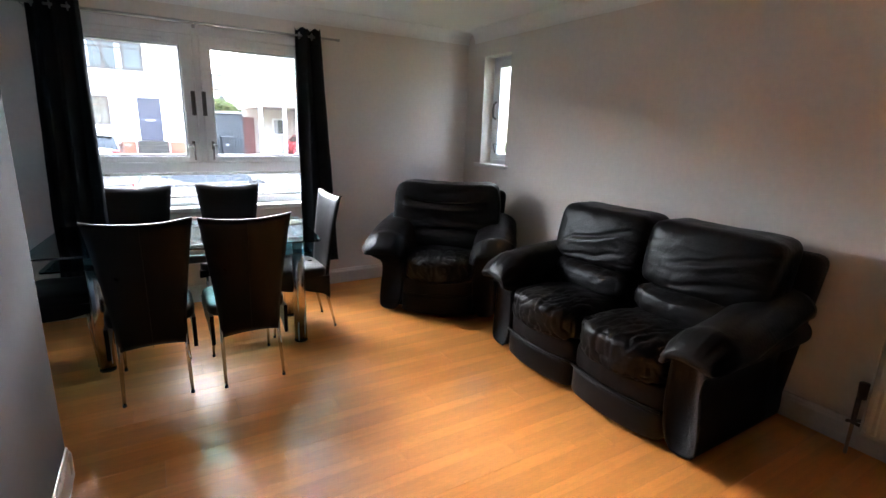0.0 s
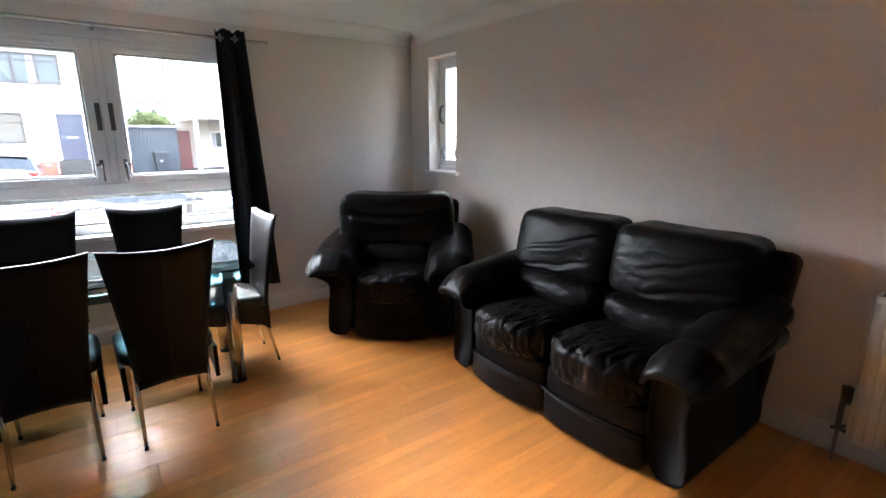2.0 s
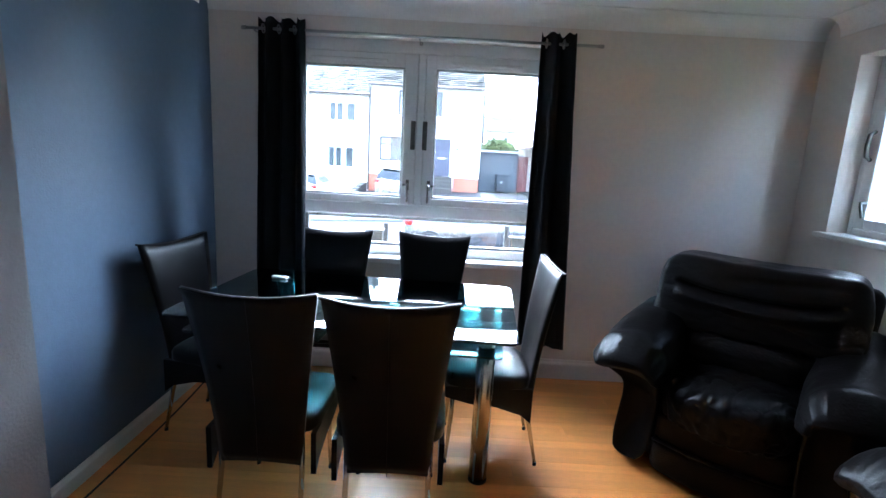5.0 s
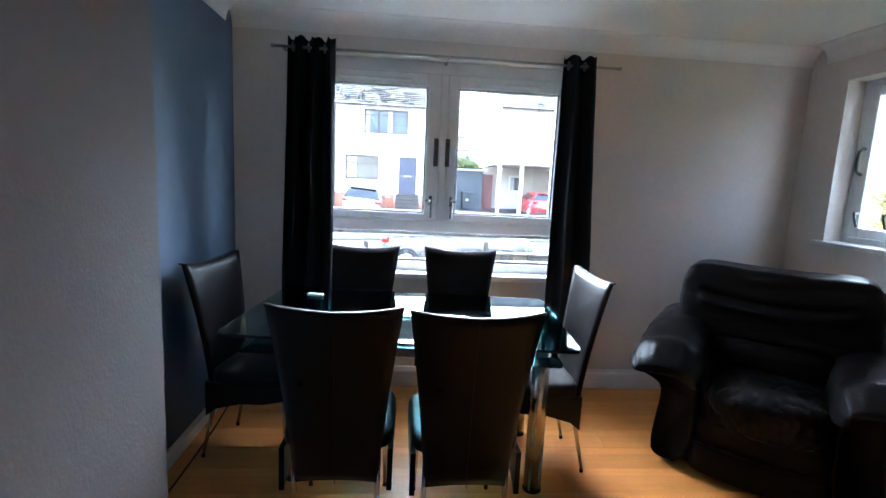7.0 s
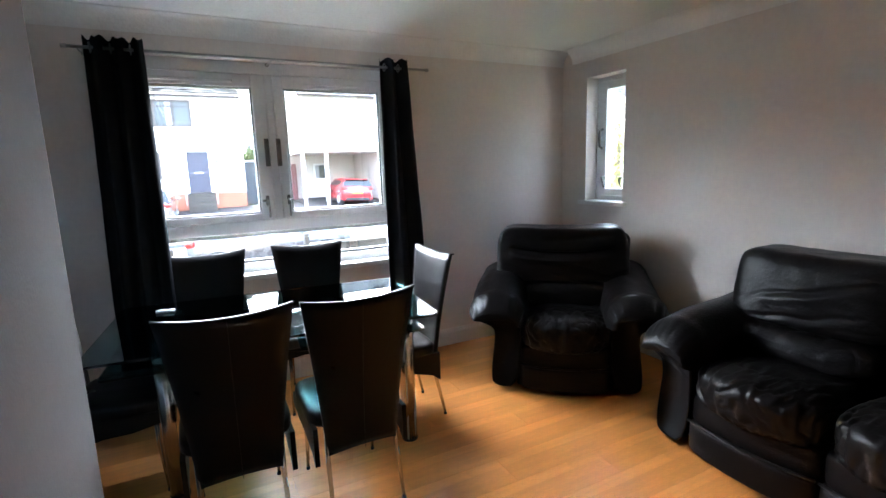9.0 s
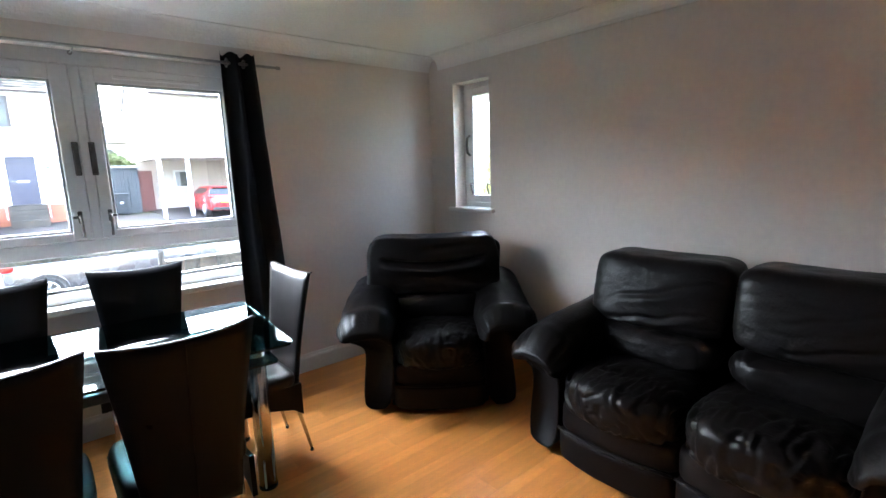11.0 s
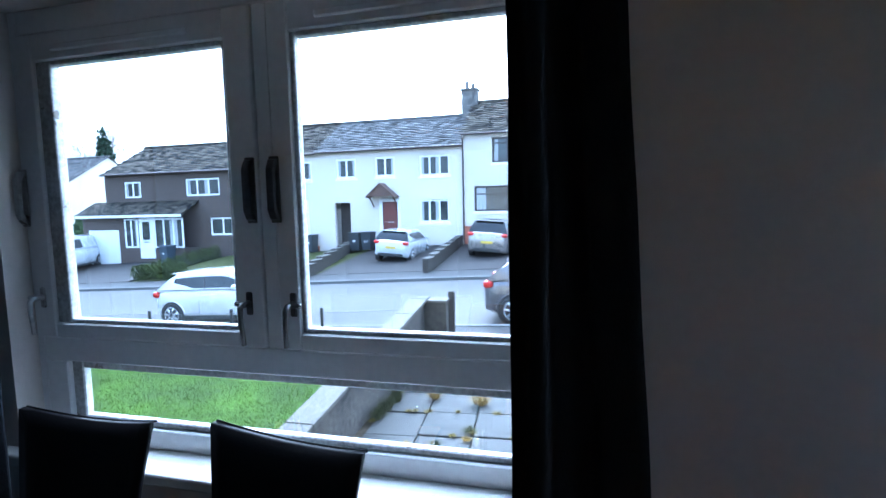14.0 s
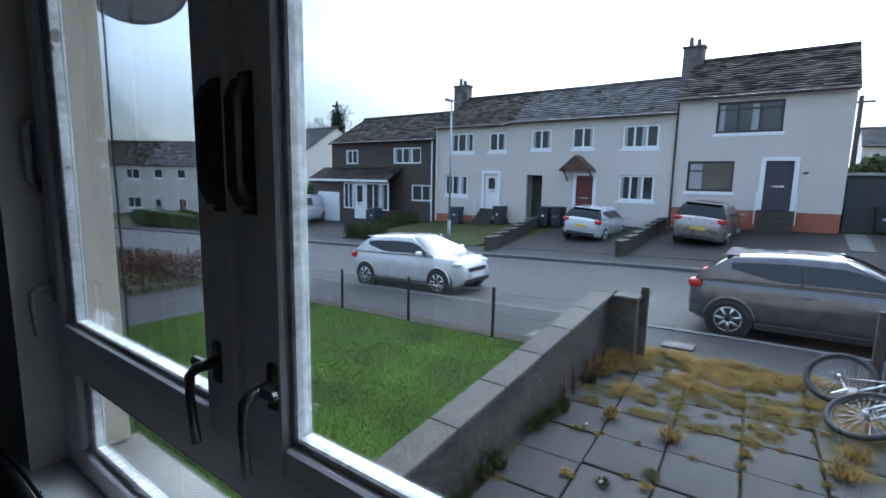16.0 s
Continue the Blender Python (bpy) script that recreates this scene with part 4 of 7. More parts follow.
GARDENWALL = mat("grey_cement_render", (0.066, 0.056, 0.045), 0.92, vary=0.42, scale=2.6, fine=18, bump=0.3, bump_scale=45)
COPING = mat("weathered_coping_stone", (0.098, 0.088, 0.074), 0.9, vary=0.38, scale=2.5, fine=40, bump=0.3, bump_scale=70, per_piece=0.25)
GRASS = mat("lawn_grass", (0.046, 0.080, 0.011), 0.9, spec=0.06, vary=0.45, scale=1.2, fine=26, bump=0.6, bump_scale=90)
BLADE = mat("grass_blades", (0.072, 0.118, 0.012), 0.8, spec=0.05, vary=0.45, scale=1.6, fine=8)
VERGE = mat("winter_verge_grass", (0.060, 0.066, 0.022), 0.9, spec=0.12, vary=0.3, scale=0.8, fine=30, bump=0.5, bump_scale=60)
DRYGRASS = mat("dry_yellow_grass", (0.21, 0.135, 0.036), 0.9, spec=0.12, vary=0.3, scale=3, fine=20)
MOSSY = mat("yellow_green_moss", (0.115, 0.085, 0.020), 0.95, spec=0.12, vary=0.35, scale=5, fine=40, bump=0.8, bump_scale=60)
DEADWEED = mat("rotting_weeds", (0.048, 0.050, 0.021), 0.85, spec=0.12, vary=0.5, scale=6, fine=30)
WEED = mat("green_weeds", (0.055, 0.085, 0.028), 0.8, spec=0.12, vary=0.35, scale=6, fine=30)
SOIL = mat("damp_soil", (0.050, 0.040, 0.028), 0.95, spec=0.12, vary=0.3, scale=2, fine=30, bump=0.5, bump_scale=40)
HEDGE = mat("clipped_hedge_leaves", (0.060, 0.075, 0.022), 0.8, spec=0.12, vary=0.4, scale=2, fine=14)
CONIFER = mat("golden_conifer_leaves", (0.20, 0.19, 0.035), 0.75, spec=0.12, vary=0.35, scale=2, fine=14)
DARKGREEN = mat("dark_evergreen_needles", (0.030, 0.050, 0.028), 0.85, spec=0.12, vary=0.35, scale=1, fine=8)
BARK = mat("bare_grey_bark", (0.135, 0.104, 0.092), 0.9, spec=0.12, vary=0.25, scale=4, fine=20, bump=0.4, bump_scale=20)
TWIG = mat("red_brown_twigs", (0.130, 0.062, 0.048), 0.9, spec=0.12, vary=0.25, scale=4, fine=20)
HOUSEGLASS = mat("house_window_glass", (0.050, 0.055, 0.060), 0.07, vary=0.4, scale=0.9, fine=4, rough_vary=0.03, spec=0.7)
NET = mat("pale_net_curtain", (0.42, 0.42, 0.43), 0.9, vary=0.25, scale=3, fine=30, stretch=(9, 1, 0.4))
WHITEFRAME = mat("white_upvc", (0.82, 0.82, 0.82), 0.4, vary=0.05)
DARKFRAME = mat("dark_brown_frame", (0.045, 0.030, 0.025), 0.45, vary=0.1)
REDDOOR = mat("red_brown_door", (0.130, 0.030, 0.024), 0.45, vary=0.12)
NAVYDOOR = mat("dark_blue_door", (0.035, 0.036, 0.060), 0.4, vary=0.1)
BROWNROOF = mat("brown_canopy_tiles", (0.125, 0.075, 0.055), 0.85, vary=0.2)
SHED = mat("grey_shed_boards", (0.085, 0.095, 0.105), 0.8, vary=0.12, scale=1, fine=20)
FELT = mat("pale_roof_sheet", (0.42, 0.44, 0.46), 0.7, vary=0.1)
BINPL = mat("dark_bin_plastic", (0.030, 0.035, 0.042), 0.5, vary=0.15)
BINPL2 = mat("blue_grey_bin_plastic", (0.045, 0.060, 0.080), 0.5, vary=0.15)
POSTMETAL = mat("black_fence_post", (0.020, 0.020, 0.022), 0.6, vary=0.2)
WIRE = mat("galvanised_wire", (0.20, 0.21, 0.21), 0.5, metal=0.7, vary=0.2)
LAMPMETAL = mat("galvanised_lamp_post", (0.36, 0.38, 0.39), 0.5, metal=0.5, vary=0.12)
TIMBER = mat("dark_weathered_timber", (0.050, 0.042, 0.036), 0.85, vary=0.25, scale=3, fine=40, stretch=(6, 6, 0.6), bump=0.3, bump_scale=50)
IRON = mat("cast_iron_cover", (0.105, 0.10, 0.09), 0.7, metal=0.2, vary=0.2)
DISH = mat("grey_dish_enamel", (0.17, 0.18, 0.19), 0.6, vary=0.25, scale=7, fine=40)
TYRE = mat("tyre_rubber", (0.020, 0.020, 0.021), 0.8, vary=0.15)
ALLOY = mat("alloy_wheel", (0.50, 0.51, 0.52), 0.3, metal=0.9, vary=0.1)
CARGLASS = mat("tinted_car_glass", (0.012, 0.014, 0.015), 0.04, vary=0.3, scale=1, fine=4, rough_vary=0.02, spec=0.5)
TRIMBLACK = mat("black_car_trim", (0.022, 0.022, 0.023), 0.5, vary=0.1)
REDLENS = mat("red_lamp_lens", (0.45, 0.020, 0.015), 0.15, vary=0.1)
CLEARLENS = mat("clear_lamp_lens", (0.62, 0.65, 0.67), 0.12, vary=0.15)
YELLOWPLATE = mat("yellow_number_plate", (0.65, 0.46, 0.05), 0.4, vary=0.05)
WHITEPLATE = mat("white_number_plate", (0.70, 0.70, 0.68), 0.4, vary=0.05)
CARWHITE = mat("white_car_paint", (0.52, 0.53, 0.54), 0.25, vary=0.03, coat=1.0)
CARGREY = mat("dark_grey_metallic_paint", (0.105, 0.100, 0.108), 0.26, metal=0.45, vary=0.05, coat=1.0)
CARSILVER = mat("bronze_silver_metallic_paint", (0.30, 0.27, 0.25), 0.30, metal=0.55, vary=0.04, coat=1.0)
CARRED = mat("red_car_paint", (0.42, 0.018, 0.020), 0.28, vary=0.03, coat=1.0)

KERB_N, KERB_F, HOUSE_Y = 13.10, 20.40, 28.70


def lie(x):
    """The street falls towards the west."""
    return -0.92 + 0.045 * max(-60.0, min(0.0, x)) + 0.02 * max(0.0, min(25.0, x))


def lawn_z(x, y):
    return lie(x) + 0.07 * max(0.0, min(1.0, (9.0 - y) / 4))


def level(x, y):
    """Height of the land: front plots, road a kerb lower, drives rising to the houses."""
    if KERB_N < y < KERB_F:
        return lie(x) - 0.10
    if y <= KERB_N:
        return lie(x)
    return lie(x) + 0.60 * max(0.0, min(1.0, (y - 21.2) / 7.2))


def sheet(name, x0, x1, y0, y1, lift, material, label, category, nx=24, ny=6, fall=level, thick=0.06):
    bm = bmesh.new()
    tops, lows = [], []
    for j in range(ny + 1):
        y = y0 + (y1 - y0) * j / ny
        ys = min(max(y, y0 + 1e-3), y1 - 1e-3)
        tops.append([bm.verts.new((x0 + (x1 - x0) * i / nx, y, fall(x0 + (x1 - x0) * i / nx, ys) + lift)) for i in range(nx + 1)])
        lows.append([bm.verts.new((v.co.x, v.co.y, v.co.z - thick)) for v in tops[-1]])
    for g in (tops, lows):
        for a, b in zip(g, g[1:]):
            for i in range(nx):
                bm.faces.new((a[i], a[i + 1], b[i + 1], b[i]))
    for j in range(ny):
        for i in (0, nx):
            bm.faces.new((tops[j][i], tops[j + 1][i], lows[j + 1][i], lows[j][i]))
    for i in range(nx):
        for j in (0, ny):
            bm.faces.new((tops[j][i], tops[j][i + 1], lows[j][i + 1], lows[j][i]))
    return structure(name, bm, material, label, category)


# the ground itself, one sheet to the horizon
bm = bmesh.new()
gx = [-900, -300, -120, -60, -45, -30, -20, -12, -6, -3, 0, 3, 8, 15, 25, 60, 200, 900]
gy = [-900, -100, 4.7, 9.0, KERB_N - 0.02, KERB_N + 0.02, KERB_F - 0.02, KERB_F + 0.02, 21.2, 24.8, 28.4, 45, 120, 400, 1500]
rows = [[bm.verts.new((x, y, level(x, y) - 0.05)) for x in gx] for y in gy]
for a, b in zip(rows, rows[1:]):
    for i in range(len(gx) - 1):
        bm.faces.new((a[i], a[i + 1], b[i + 1], b[i]))
structure("ground", bm, VERGE, "rough winter ground stretching to the horizon", "ground")

sheet("road", -90, 70, KERB_N + 0.12, KERB_F - 0.12, 0.0, ASPHALT, "damp grey asphalt street falling gently to one side", "road", 40, 4)
sheet("pavement_near", -90, 70, 11.30, KERB_N - 0.02, 0.0, PAVING, "dark tarmac pavement beside the garden fence", "pavement", 40, 3)
sheet("pavement_far", -90, 70, KERB_F + 0.02, 21.9, 0.0, PAVING, "tarmac pavement across the street", "pavement", 40, 3)
for nm, y0, y1 in (("kerb_near", KERB_N - 0.015, KERB_N + 0.115), ("kerb_far", KERB_F - 0.115, KERB_F + 0.015)):
    sheet(nm, -90, 70, y0, y1, 0.006, KERB, "worn concrete kerb along the street", "kerb", 60, 1, fall=lambda x, y: lie(x), thick=0.16)
sheet("driveway_1", -3.4, 5.4, 21.9, 28.68, 0.010, TARMAC, "dark tarmac driveway before the end house", "driveway", 8, 8)
sheet("driveway_2", -8.6, -3.75, 21.9, 28.68, 0.010, TARMAC, "dark tarmac driveway between low walls", "driveway", 8, 8)
sheet("driveway_3", -29.0, -18.6, 21.9, 28.68, 0.010, TARMAC, "wet tarmac driveway with a parked van", "driveway", 8, 8)
sheet("driveway_4", 5.5, 16.0, 21.9, 33.0, 0.010, TARMAC, "wet tarmac driveway leading under a carport", "driveway", 8, 8)

# outer leaf of this house, seen beside the window
bm = bmesh.new()
y0, y1 = NY + T + 0.001, NY + T + 0.065
box(bm, -9, WIN[0] - 0.03, y0, y1, -1.2, 5.2)
box(bm, WIN[1] + 0.03, EX + T, y0, y1, -1.2, 5.2)
box(bm, WIN[0] - 0.03, WIN[1] + 0.03, y0, y1, -1.2, 0.755)
box(bm, WIN[0] - 0.03, WIN[1] + 0.03, y0, y1, WIN[3] + 0.01, 5.2)
structure("wall_outer", bm, BEIGE, "beige roughcast outer wall of the flat", "wall")

# ---- lawn, garden wall, fence ----
sheet("lawn", -8.45, -0.86, 4.88, 10.95, 0.01, GRASS, "short green front lawn", "lawn", 24, 16, fall=lawn_z)
sheet("lawn_edging", -8.45, -0.86, 10.95, 11.28, 0.015, SOIL, "muddy strip below the wire fence", "soil", 24, 2)
rng = np.random.RandomState(5)
N = 60000
px, py = rng.uniform(-8.4, -0.9, N), rng.uniform(4.95, 10.95, N)
ang, hgt, wid = rng.uniform(0, 6.283, N), rng.uniform(0.010, 0.034, N), rng.uniform(0.0025, 0.006, N)
tilt = rng.uniform(0.2, 0.9, N)
pz = np.array([lawn_z(a, b) for a, b in zip(px, py)]) + 0.008
dx, dy = np.cos(ang), np.sin(ang)
co = np.empty((N, 3, 3))
co[:, 0] = np.stack([px - dy * wid, py + dx * wid, pz], 1)
co[:, 1] = np.stack([px + dy * wid, py - dx * wid, pz], 1)
co[:, 2] = np.stack([px + dx * hgt * tilt, py + dy * hgt * tilt, pz + hgt], 1)
me = bpy.data.meshes.new("grass")
me.from_pydata(co.reshape(-1, 3).tolist(), [], np.arange(3 * N).reshape(-1, 3).tolist())
me.materials.append(BLADE)
tagged(new("grass", me), "short green grass blades of the front lawn", "grass", kind="stuff")


sheet("side_path", -11.6, -8.47, 4.88, 11.28, 0.008, PAVING, "worn grey path beyond the lawn", "path", 8, 10)


def tufts(name, spots, material, label, blades=60, seed=1):
    """Clumps of thin arching blades at (x, y, radius, height)."""
    r = np.random.RandomState(seed)
    vs, fs = [], []
    for x, y, rad, h in spots:
        for _ in range(int(blades * (0.5 + rad * 4))):
            a, d = r.uniform(0, 6.283), rad * math.sqrt(r.uniform(0, 1))
            bx, by = x + d * 0.6 * math.cos(a), y + d * 0.6 * math.sin(a)
            z = level(bx, by) + 0.005
            a += r.normal(0, 0.7)
            hh, w, out = h * r.uniform(0.3, 1.0), r.uniform(0.0012, 0.0032), rad * r.uniform(0.2, 1.25)
            ca, sa, k = math.cos(a), math.sin(a), len(vs)
            vs += [(bx - sa * w, by + ca * w, z), (bx + sa * w, by - ca * w, z),
                   (bx + ca * out * 0.5 - sa * w * 0.8, by + sa * out * 0.5 + ca * w * 0.8, z + hh * 0.8), (bx + ca * out * 0.5 + sa * w * 0.8, by + sa * out * 0.5 - ca * w * 0.8, z + hh * 0.8),
                   (bx + ca * out, by + sa * out, z + hh * r.uniform(0.5, 1.0))]
            fs += [(k, k + 1, k + 3, k + 2), (k + 2, k + 3, k + 4)]
    me = bpy.data.meshes.new(name)
    me.from_pydata(vs, [], fs)
    me.materials.append(material)
    return tagged(new(name, me), label, "plants", kind="stuff")


# the low wall between lawn and patio, climbing steadily to the gate
wall = thing("garden_wall", pose(0, 0, 0), "low cement-rendered garden wall with weathered coping stones", "wall")


def wall_top(y):
    return -0.50 + 0.107 * (y - 7.0)


bm = bmesh.new()
ys = [4.87, 6, 7, 8, 9, 9.5, 10, 10.5, 11.0, 11.32]
lo = [[bm.verts.new((x, y, -1.15)) for x in (-0.84, -0.62)] for y in ys]
hi = [[bm.verts.new((x, y, wall_top(y))) for x in (-0.84, -0.62)] for y in ys]
for i in range(len(ys) - 1):
    bm.faces.new((lo[i][0], lo[i + 1][0], hi[i + 1][0], hi[i][0]))
    bm.faces.new((lo[i][1], lo[i + 1][1], hi[i + 1][1], hi[i][1]))
    bm.faces.new((hi[i][0], hi[i][1], hi[i + 1][1], hi[i + 1][0]))
    bm.faces.new((lo[i][0], lo[i][1], lo[i + 1][1], lo[i + 1][0]))
for k in (0, -1):
    bm.faces.new((lo[k][0], lo[k][1], hi[k][1], hi[k][0]))
part("body", bm, GARDENWALL, wall)
part("end_pier", boxed(-0.62, -0.24, 11.10, 11.30, -1.1, -0.062, 0.01, 1), GARDENWALL, wall, "short return of the wall at the gateway")
y = 4.90
while y < 11.25:
    y2 = min(y + 0.78, 11.33)
    slope = math.degrees(math.atan2(wall_top(y2) - wall_top(y), y2 - y))
    c = part("coping_stone", boxed(-0.15, 0.15, 0.0015, (y2 - y) / math.cos(radians(slope)) - 0.0015, 0.0, 0.055, 0.010, 1), COPING, wall)
    c.matrix_basis = pose(-0.73, y, wall_top(y) + 0.001, slope)
    y = y2
part("coping_stone", boxed(-0.57, -0.22, 11.07, 11.33, -0.06, -0.01, 0.010, 1), COPING, wall)

gate_post = thing("gate_post", pose(-0.20, 11.36, level(-0.2, 11.3)), "dark weathered timber gate post at the end of the wall", "post", "gate posts")
part("shaft", boxed(-0.05, 0.05, -0.05, 0.05, -0.1, 1.02, 0.008, 1), TIMBER, gate_post)
part("cap", boxed(-0.052, 0.052, -0.052, 0.052, 1.02, 1.035, 0.006, 1), TIMBER, gate_post)
copy_thing(gate_post, pose(2.36, 11.55, level(2.3, 11.5)))

fence = thing("wire_fence", pose(0, 0, 0), "sagging chain-link fence on black posts by the lawn", "fence")
FYY = 10.98
for i in range(6):
    x = -2.47 - 1.85 * i
    g = lie(x)
    part("post", boxed(x - 0.022, x + 0.022, FYY - 0.022, FYY + 0.022, g - 0.1, g + 0.86, 0.004, 1), POSTMETAL, fence)
for hz in (0.80, 0.45, 0.08):
    part("strand", tubed([(-0.85 - 10.9 * k / 40, FYY, lie(-0.85 - 10.9 * k / 40) + hz - 0.03 * abs(math.sin((k / 40 * 10.9 - 0.25) * math.pi / 1.85))) for k in range(41)], 0.0035, 5), WIRE, fence)
bm = bmesh.new()
for k in range(230):
    for s in (-1, 1):
        xa = -0.85 - 0.047 * k
        xb = xa + s * 0.72
        if -11.7 < xb < -0.85:
            tube(bm, [(xa, FYY + 0.002 * s, lie(xa) + 0.08), (xb, FYY + 0.002 * s, lie(xb) + 0.78)], 0.0018, 3, cap=False)
part("chain_link", bm, WIRE, fence, "rusty chain-link mesh")
part("brace", tubed([(-9.87, FYY, lie(-9.9) + 0.75), (-10.6, FYY - 0.35, lie(-10.6))], 0.018, 8), POSTMETAL, fence)

# ---- patio: slabs, moss, weeds ----
patio = sheet("patio", -0.62, 4.2, 4.88, 11.75, -0.035, SOIL, "slabbed front patio overgrown with moss and dry grass", "patio", 10, 14, fall=lambda x, y: lie(x))
slab_mesh = mesh_of("paving_slab", boxed(-0.293, 0.293, -0.293, 0.293, -0.05, 0.0, 0.008, 1), SLAB)
rnd = random.Random(8)
for j in range(-7, 5):
    for i in range(-3, 6):
        v = pose(0, 0, 0, 0, 0, 4.0) @ Vector((0.605 * (i + 0.5), 0.605 * (j + 0.5), 0))
        x, y = 0.67 + v.x, 8.84 + v.y
        if y > 11.5 or y < 5.1 or x > 2.65 or x < -0.36 or (j >= 3 and rnd.random() < 0.2):
            continue
        p = new("paving_slab", slab_mesh)
        p.parent = patio
        p.matrix_basis = pose(x, y, lie(x) + rnd.uniform(-0.008, 0.006), rnd.uniform(-0.6, 0.6), rnd.uniform(-0.6, 0.6), rnd.uniform(-0.6, 0.6) + 4.0)
# moss creeping over the joints, thickest at the street side
TURN4 = pose(0, 0, 0, 0, 0, 4.0)


def joint(i, j):
    """A crossing of the slab joints, counted from the middle of the patio."""
    v = TURN4 @ Vector((0.605 * i, 0.605 * j, 0))
    return 0.67 + v.x, 8.84 + v.y


spots = []
for _ in range(150):
    x, y = rnd.uniform(-0.5, 2.3), 11.72 - 2.3 * rnd.random() ** 1.5
    spots.append((x, y, rnd.uniform(0.05, 0.13), rnd.uniform(0.014, 0.03)))
for j in range(-5, 5):
    for i in range(-2, 4):
        for _ in range(2 + 2 * (j > 1) + (j > 2) * 3):
            u = rnd.random()
            a, b = joint(i, j), joint(i + (1 if rnd.random() < 0.5 else 0), j + 1)
            b = joint(i, j + 1) if rnd.random() < 0.5 else joint(i + 1, j)
            spots.append((a[0] + (b[0] - a[0]) * u, a[1] + (b[1] - a[1]) * u, rnd.uniform(0.02, 0.055), rnd.uniform(0.012, 0.03)))
tufts("moss", [q for q in spots if -0.6 < q[0] < 2.6 and q[1] < 11.75], MOSSY, "yellow-green moss creeping over the paving joints", 170, 12)
spots = [(rnd.uniform(-0.5, 2.2), 11.70 - 1.7 * rnd.random() ** 2, rnd.uniform(0.10, 0.22), rnd.uniform(0.03, 0.075)) for _ in range(60)]
spots += [(-0.45 + 0.1 * rnd.random(), rnd.uniform(10.3, 11.2), 0.16, 0.22) for _ in range(9)]
spots += [(0.66, 9.10, 0.13, 0.15), (0.05, 9.2, 0.10, 0.13), (1.28, 9.2, 0.07, 0.06), (1.98, 9.3, 0.15, 0.16), (2.1, 9.7, 0.14, 0.14), (2.35, 8.8, 0.2, 0.2), (2.5, 10.3, 0.2, 0.25)]
spots += [(-0.24 + 0.605 * (rnd.randrange(0, 5) + 0.5), rnd.uniform(6.0, 10.5), 0.05, 0.035) for _ in range(12)]
tufts("dry_grass", spots, DRYGRASS, "dry yellow grass tufts growing between the slabs", 230, 3)
tufts("weeds", [(-0.52 + 0.1 * rnd.random(), rnd.uniform(6.2, 10.6), rnd.uniform(0.05, 0.12), rnd.uniform(0.08, 0.2)) for _ in range(26)]
      + [(1.95, 8.35, 0.16, 0.10), (2.1, 8.2, 0.14, 0.10), (0.37, 8.0, 0.07, 0.05), (0.66, 8.35, 0.08, 0.05)], DEADWEED, "dark half-dead weeds along the foot of the wall", 200, 4)
tufts("dead_stalks", [(-0.50, 9.2 + 0.35 * k, 0.05, 0.5) for k in range(5)] + [(2.2, 11.45, 0.15, 0.6), (2.55, 11.0, 0.15, 0.4)], TWIG, "dead brown stalks against the wall", 45, 6)

PETAL = mat("red_petals", (0.50, 0.03, 0.04), 0.6, vary=0.2)
bloom = thing("red_flower", pose(1.93, 7.62, lie(1.9) + 0.10), "single red flower head among the green weeds", "flower")
part("petals", cushion(bmesh.new(), (0, 0, 0.02), (0.12, 0.11, 0.07), 2.2, 10, 0.016, 3, 0, 40.0), PETAL, bloom)
part("stem", tubed([(0, 0, -0.11), (0.01, 0.02, 0.0)], 0.006, 6), WEED, bloom)
for k, (x, y) in enumerate(((1.42, 9.95), (0.35, 8.0), (1.30, 7.55), (1.9, 10.15), (2.35, 8.75), (-0.1, 8.9))):
    lf = thing("fallen_leaf", pose(x, y, lie(x) + 0.012, 8, -6, 57 * k), "small pale fallen leaf lying on the paving", "leaf", "fallen leaves")
    part("blade", prism(bmesh.new(), [(-0.032, 0.0), (-0.008, -0.014), (0.024, -0.010), (0.034, 0.0), (0.022, 0.011), (-0.010, 0.013)], 2, 0.0, 0.004), LICHEN, lf)
side = thing("side_wall", pose(0, 0, 0), "dark boarded side wall with a pale coping by the gateway", "wall")
part("body", boxed(2.45, 6.2, 11.50, 11.64, -1.0, -0.12, 0.01, 1), GARDENWALL, side)
part("coping", boxed(2.42, 6.2, 11.46, 11.68, -0.12, -0.075, 0.01, 1), COPING, side)
edge = thing("stone_edging", pose(0, 0, 0), "low crumbling stone edging beside the patio", "edging")
for k in range(9):
    part("stone", boxed(2.72, 2.90, 6.2 + 0.58 * k, 6.74 + 0.58 * k, -0.95, -0.80 + 0.02 * (k % 3), 0.02, 1), COPING, edge)

for nm, x, y, w, d in (("drain_cover", 0.15, 12.20, 0.44, 0.30), ("access_cover", -1.75, 11.52, 0.60, 0.42)):
    c = thing(nm, pose(x, y, level(x, y) + 0.004, 0, -2.0), "small pale iron cover set in the pavement", "cover")
    part("frame", boxed(-w / 2, w / 2, -d / 2, d / 2, -0.02, 0.006, 0.004, 1), IRON, c)
    part("lid", boxed(-w / 2 + 0.04, w / 2 - 0.04, -d / 2 + 0.04, d / 2 - 0.04, 0.006, 0.010), IRON, c)


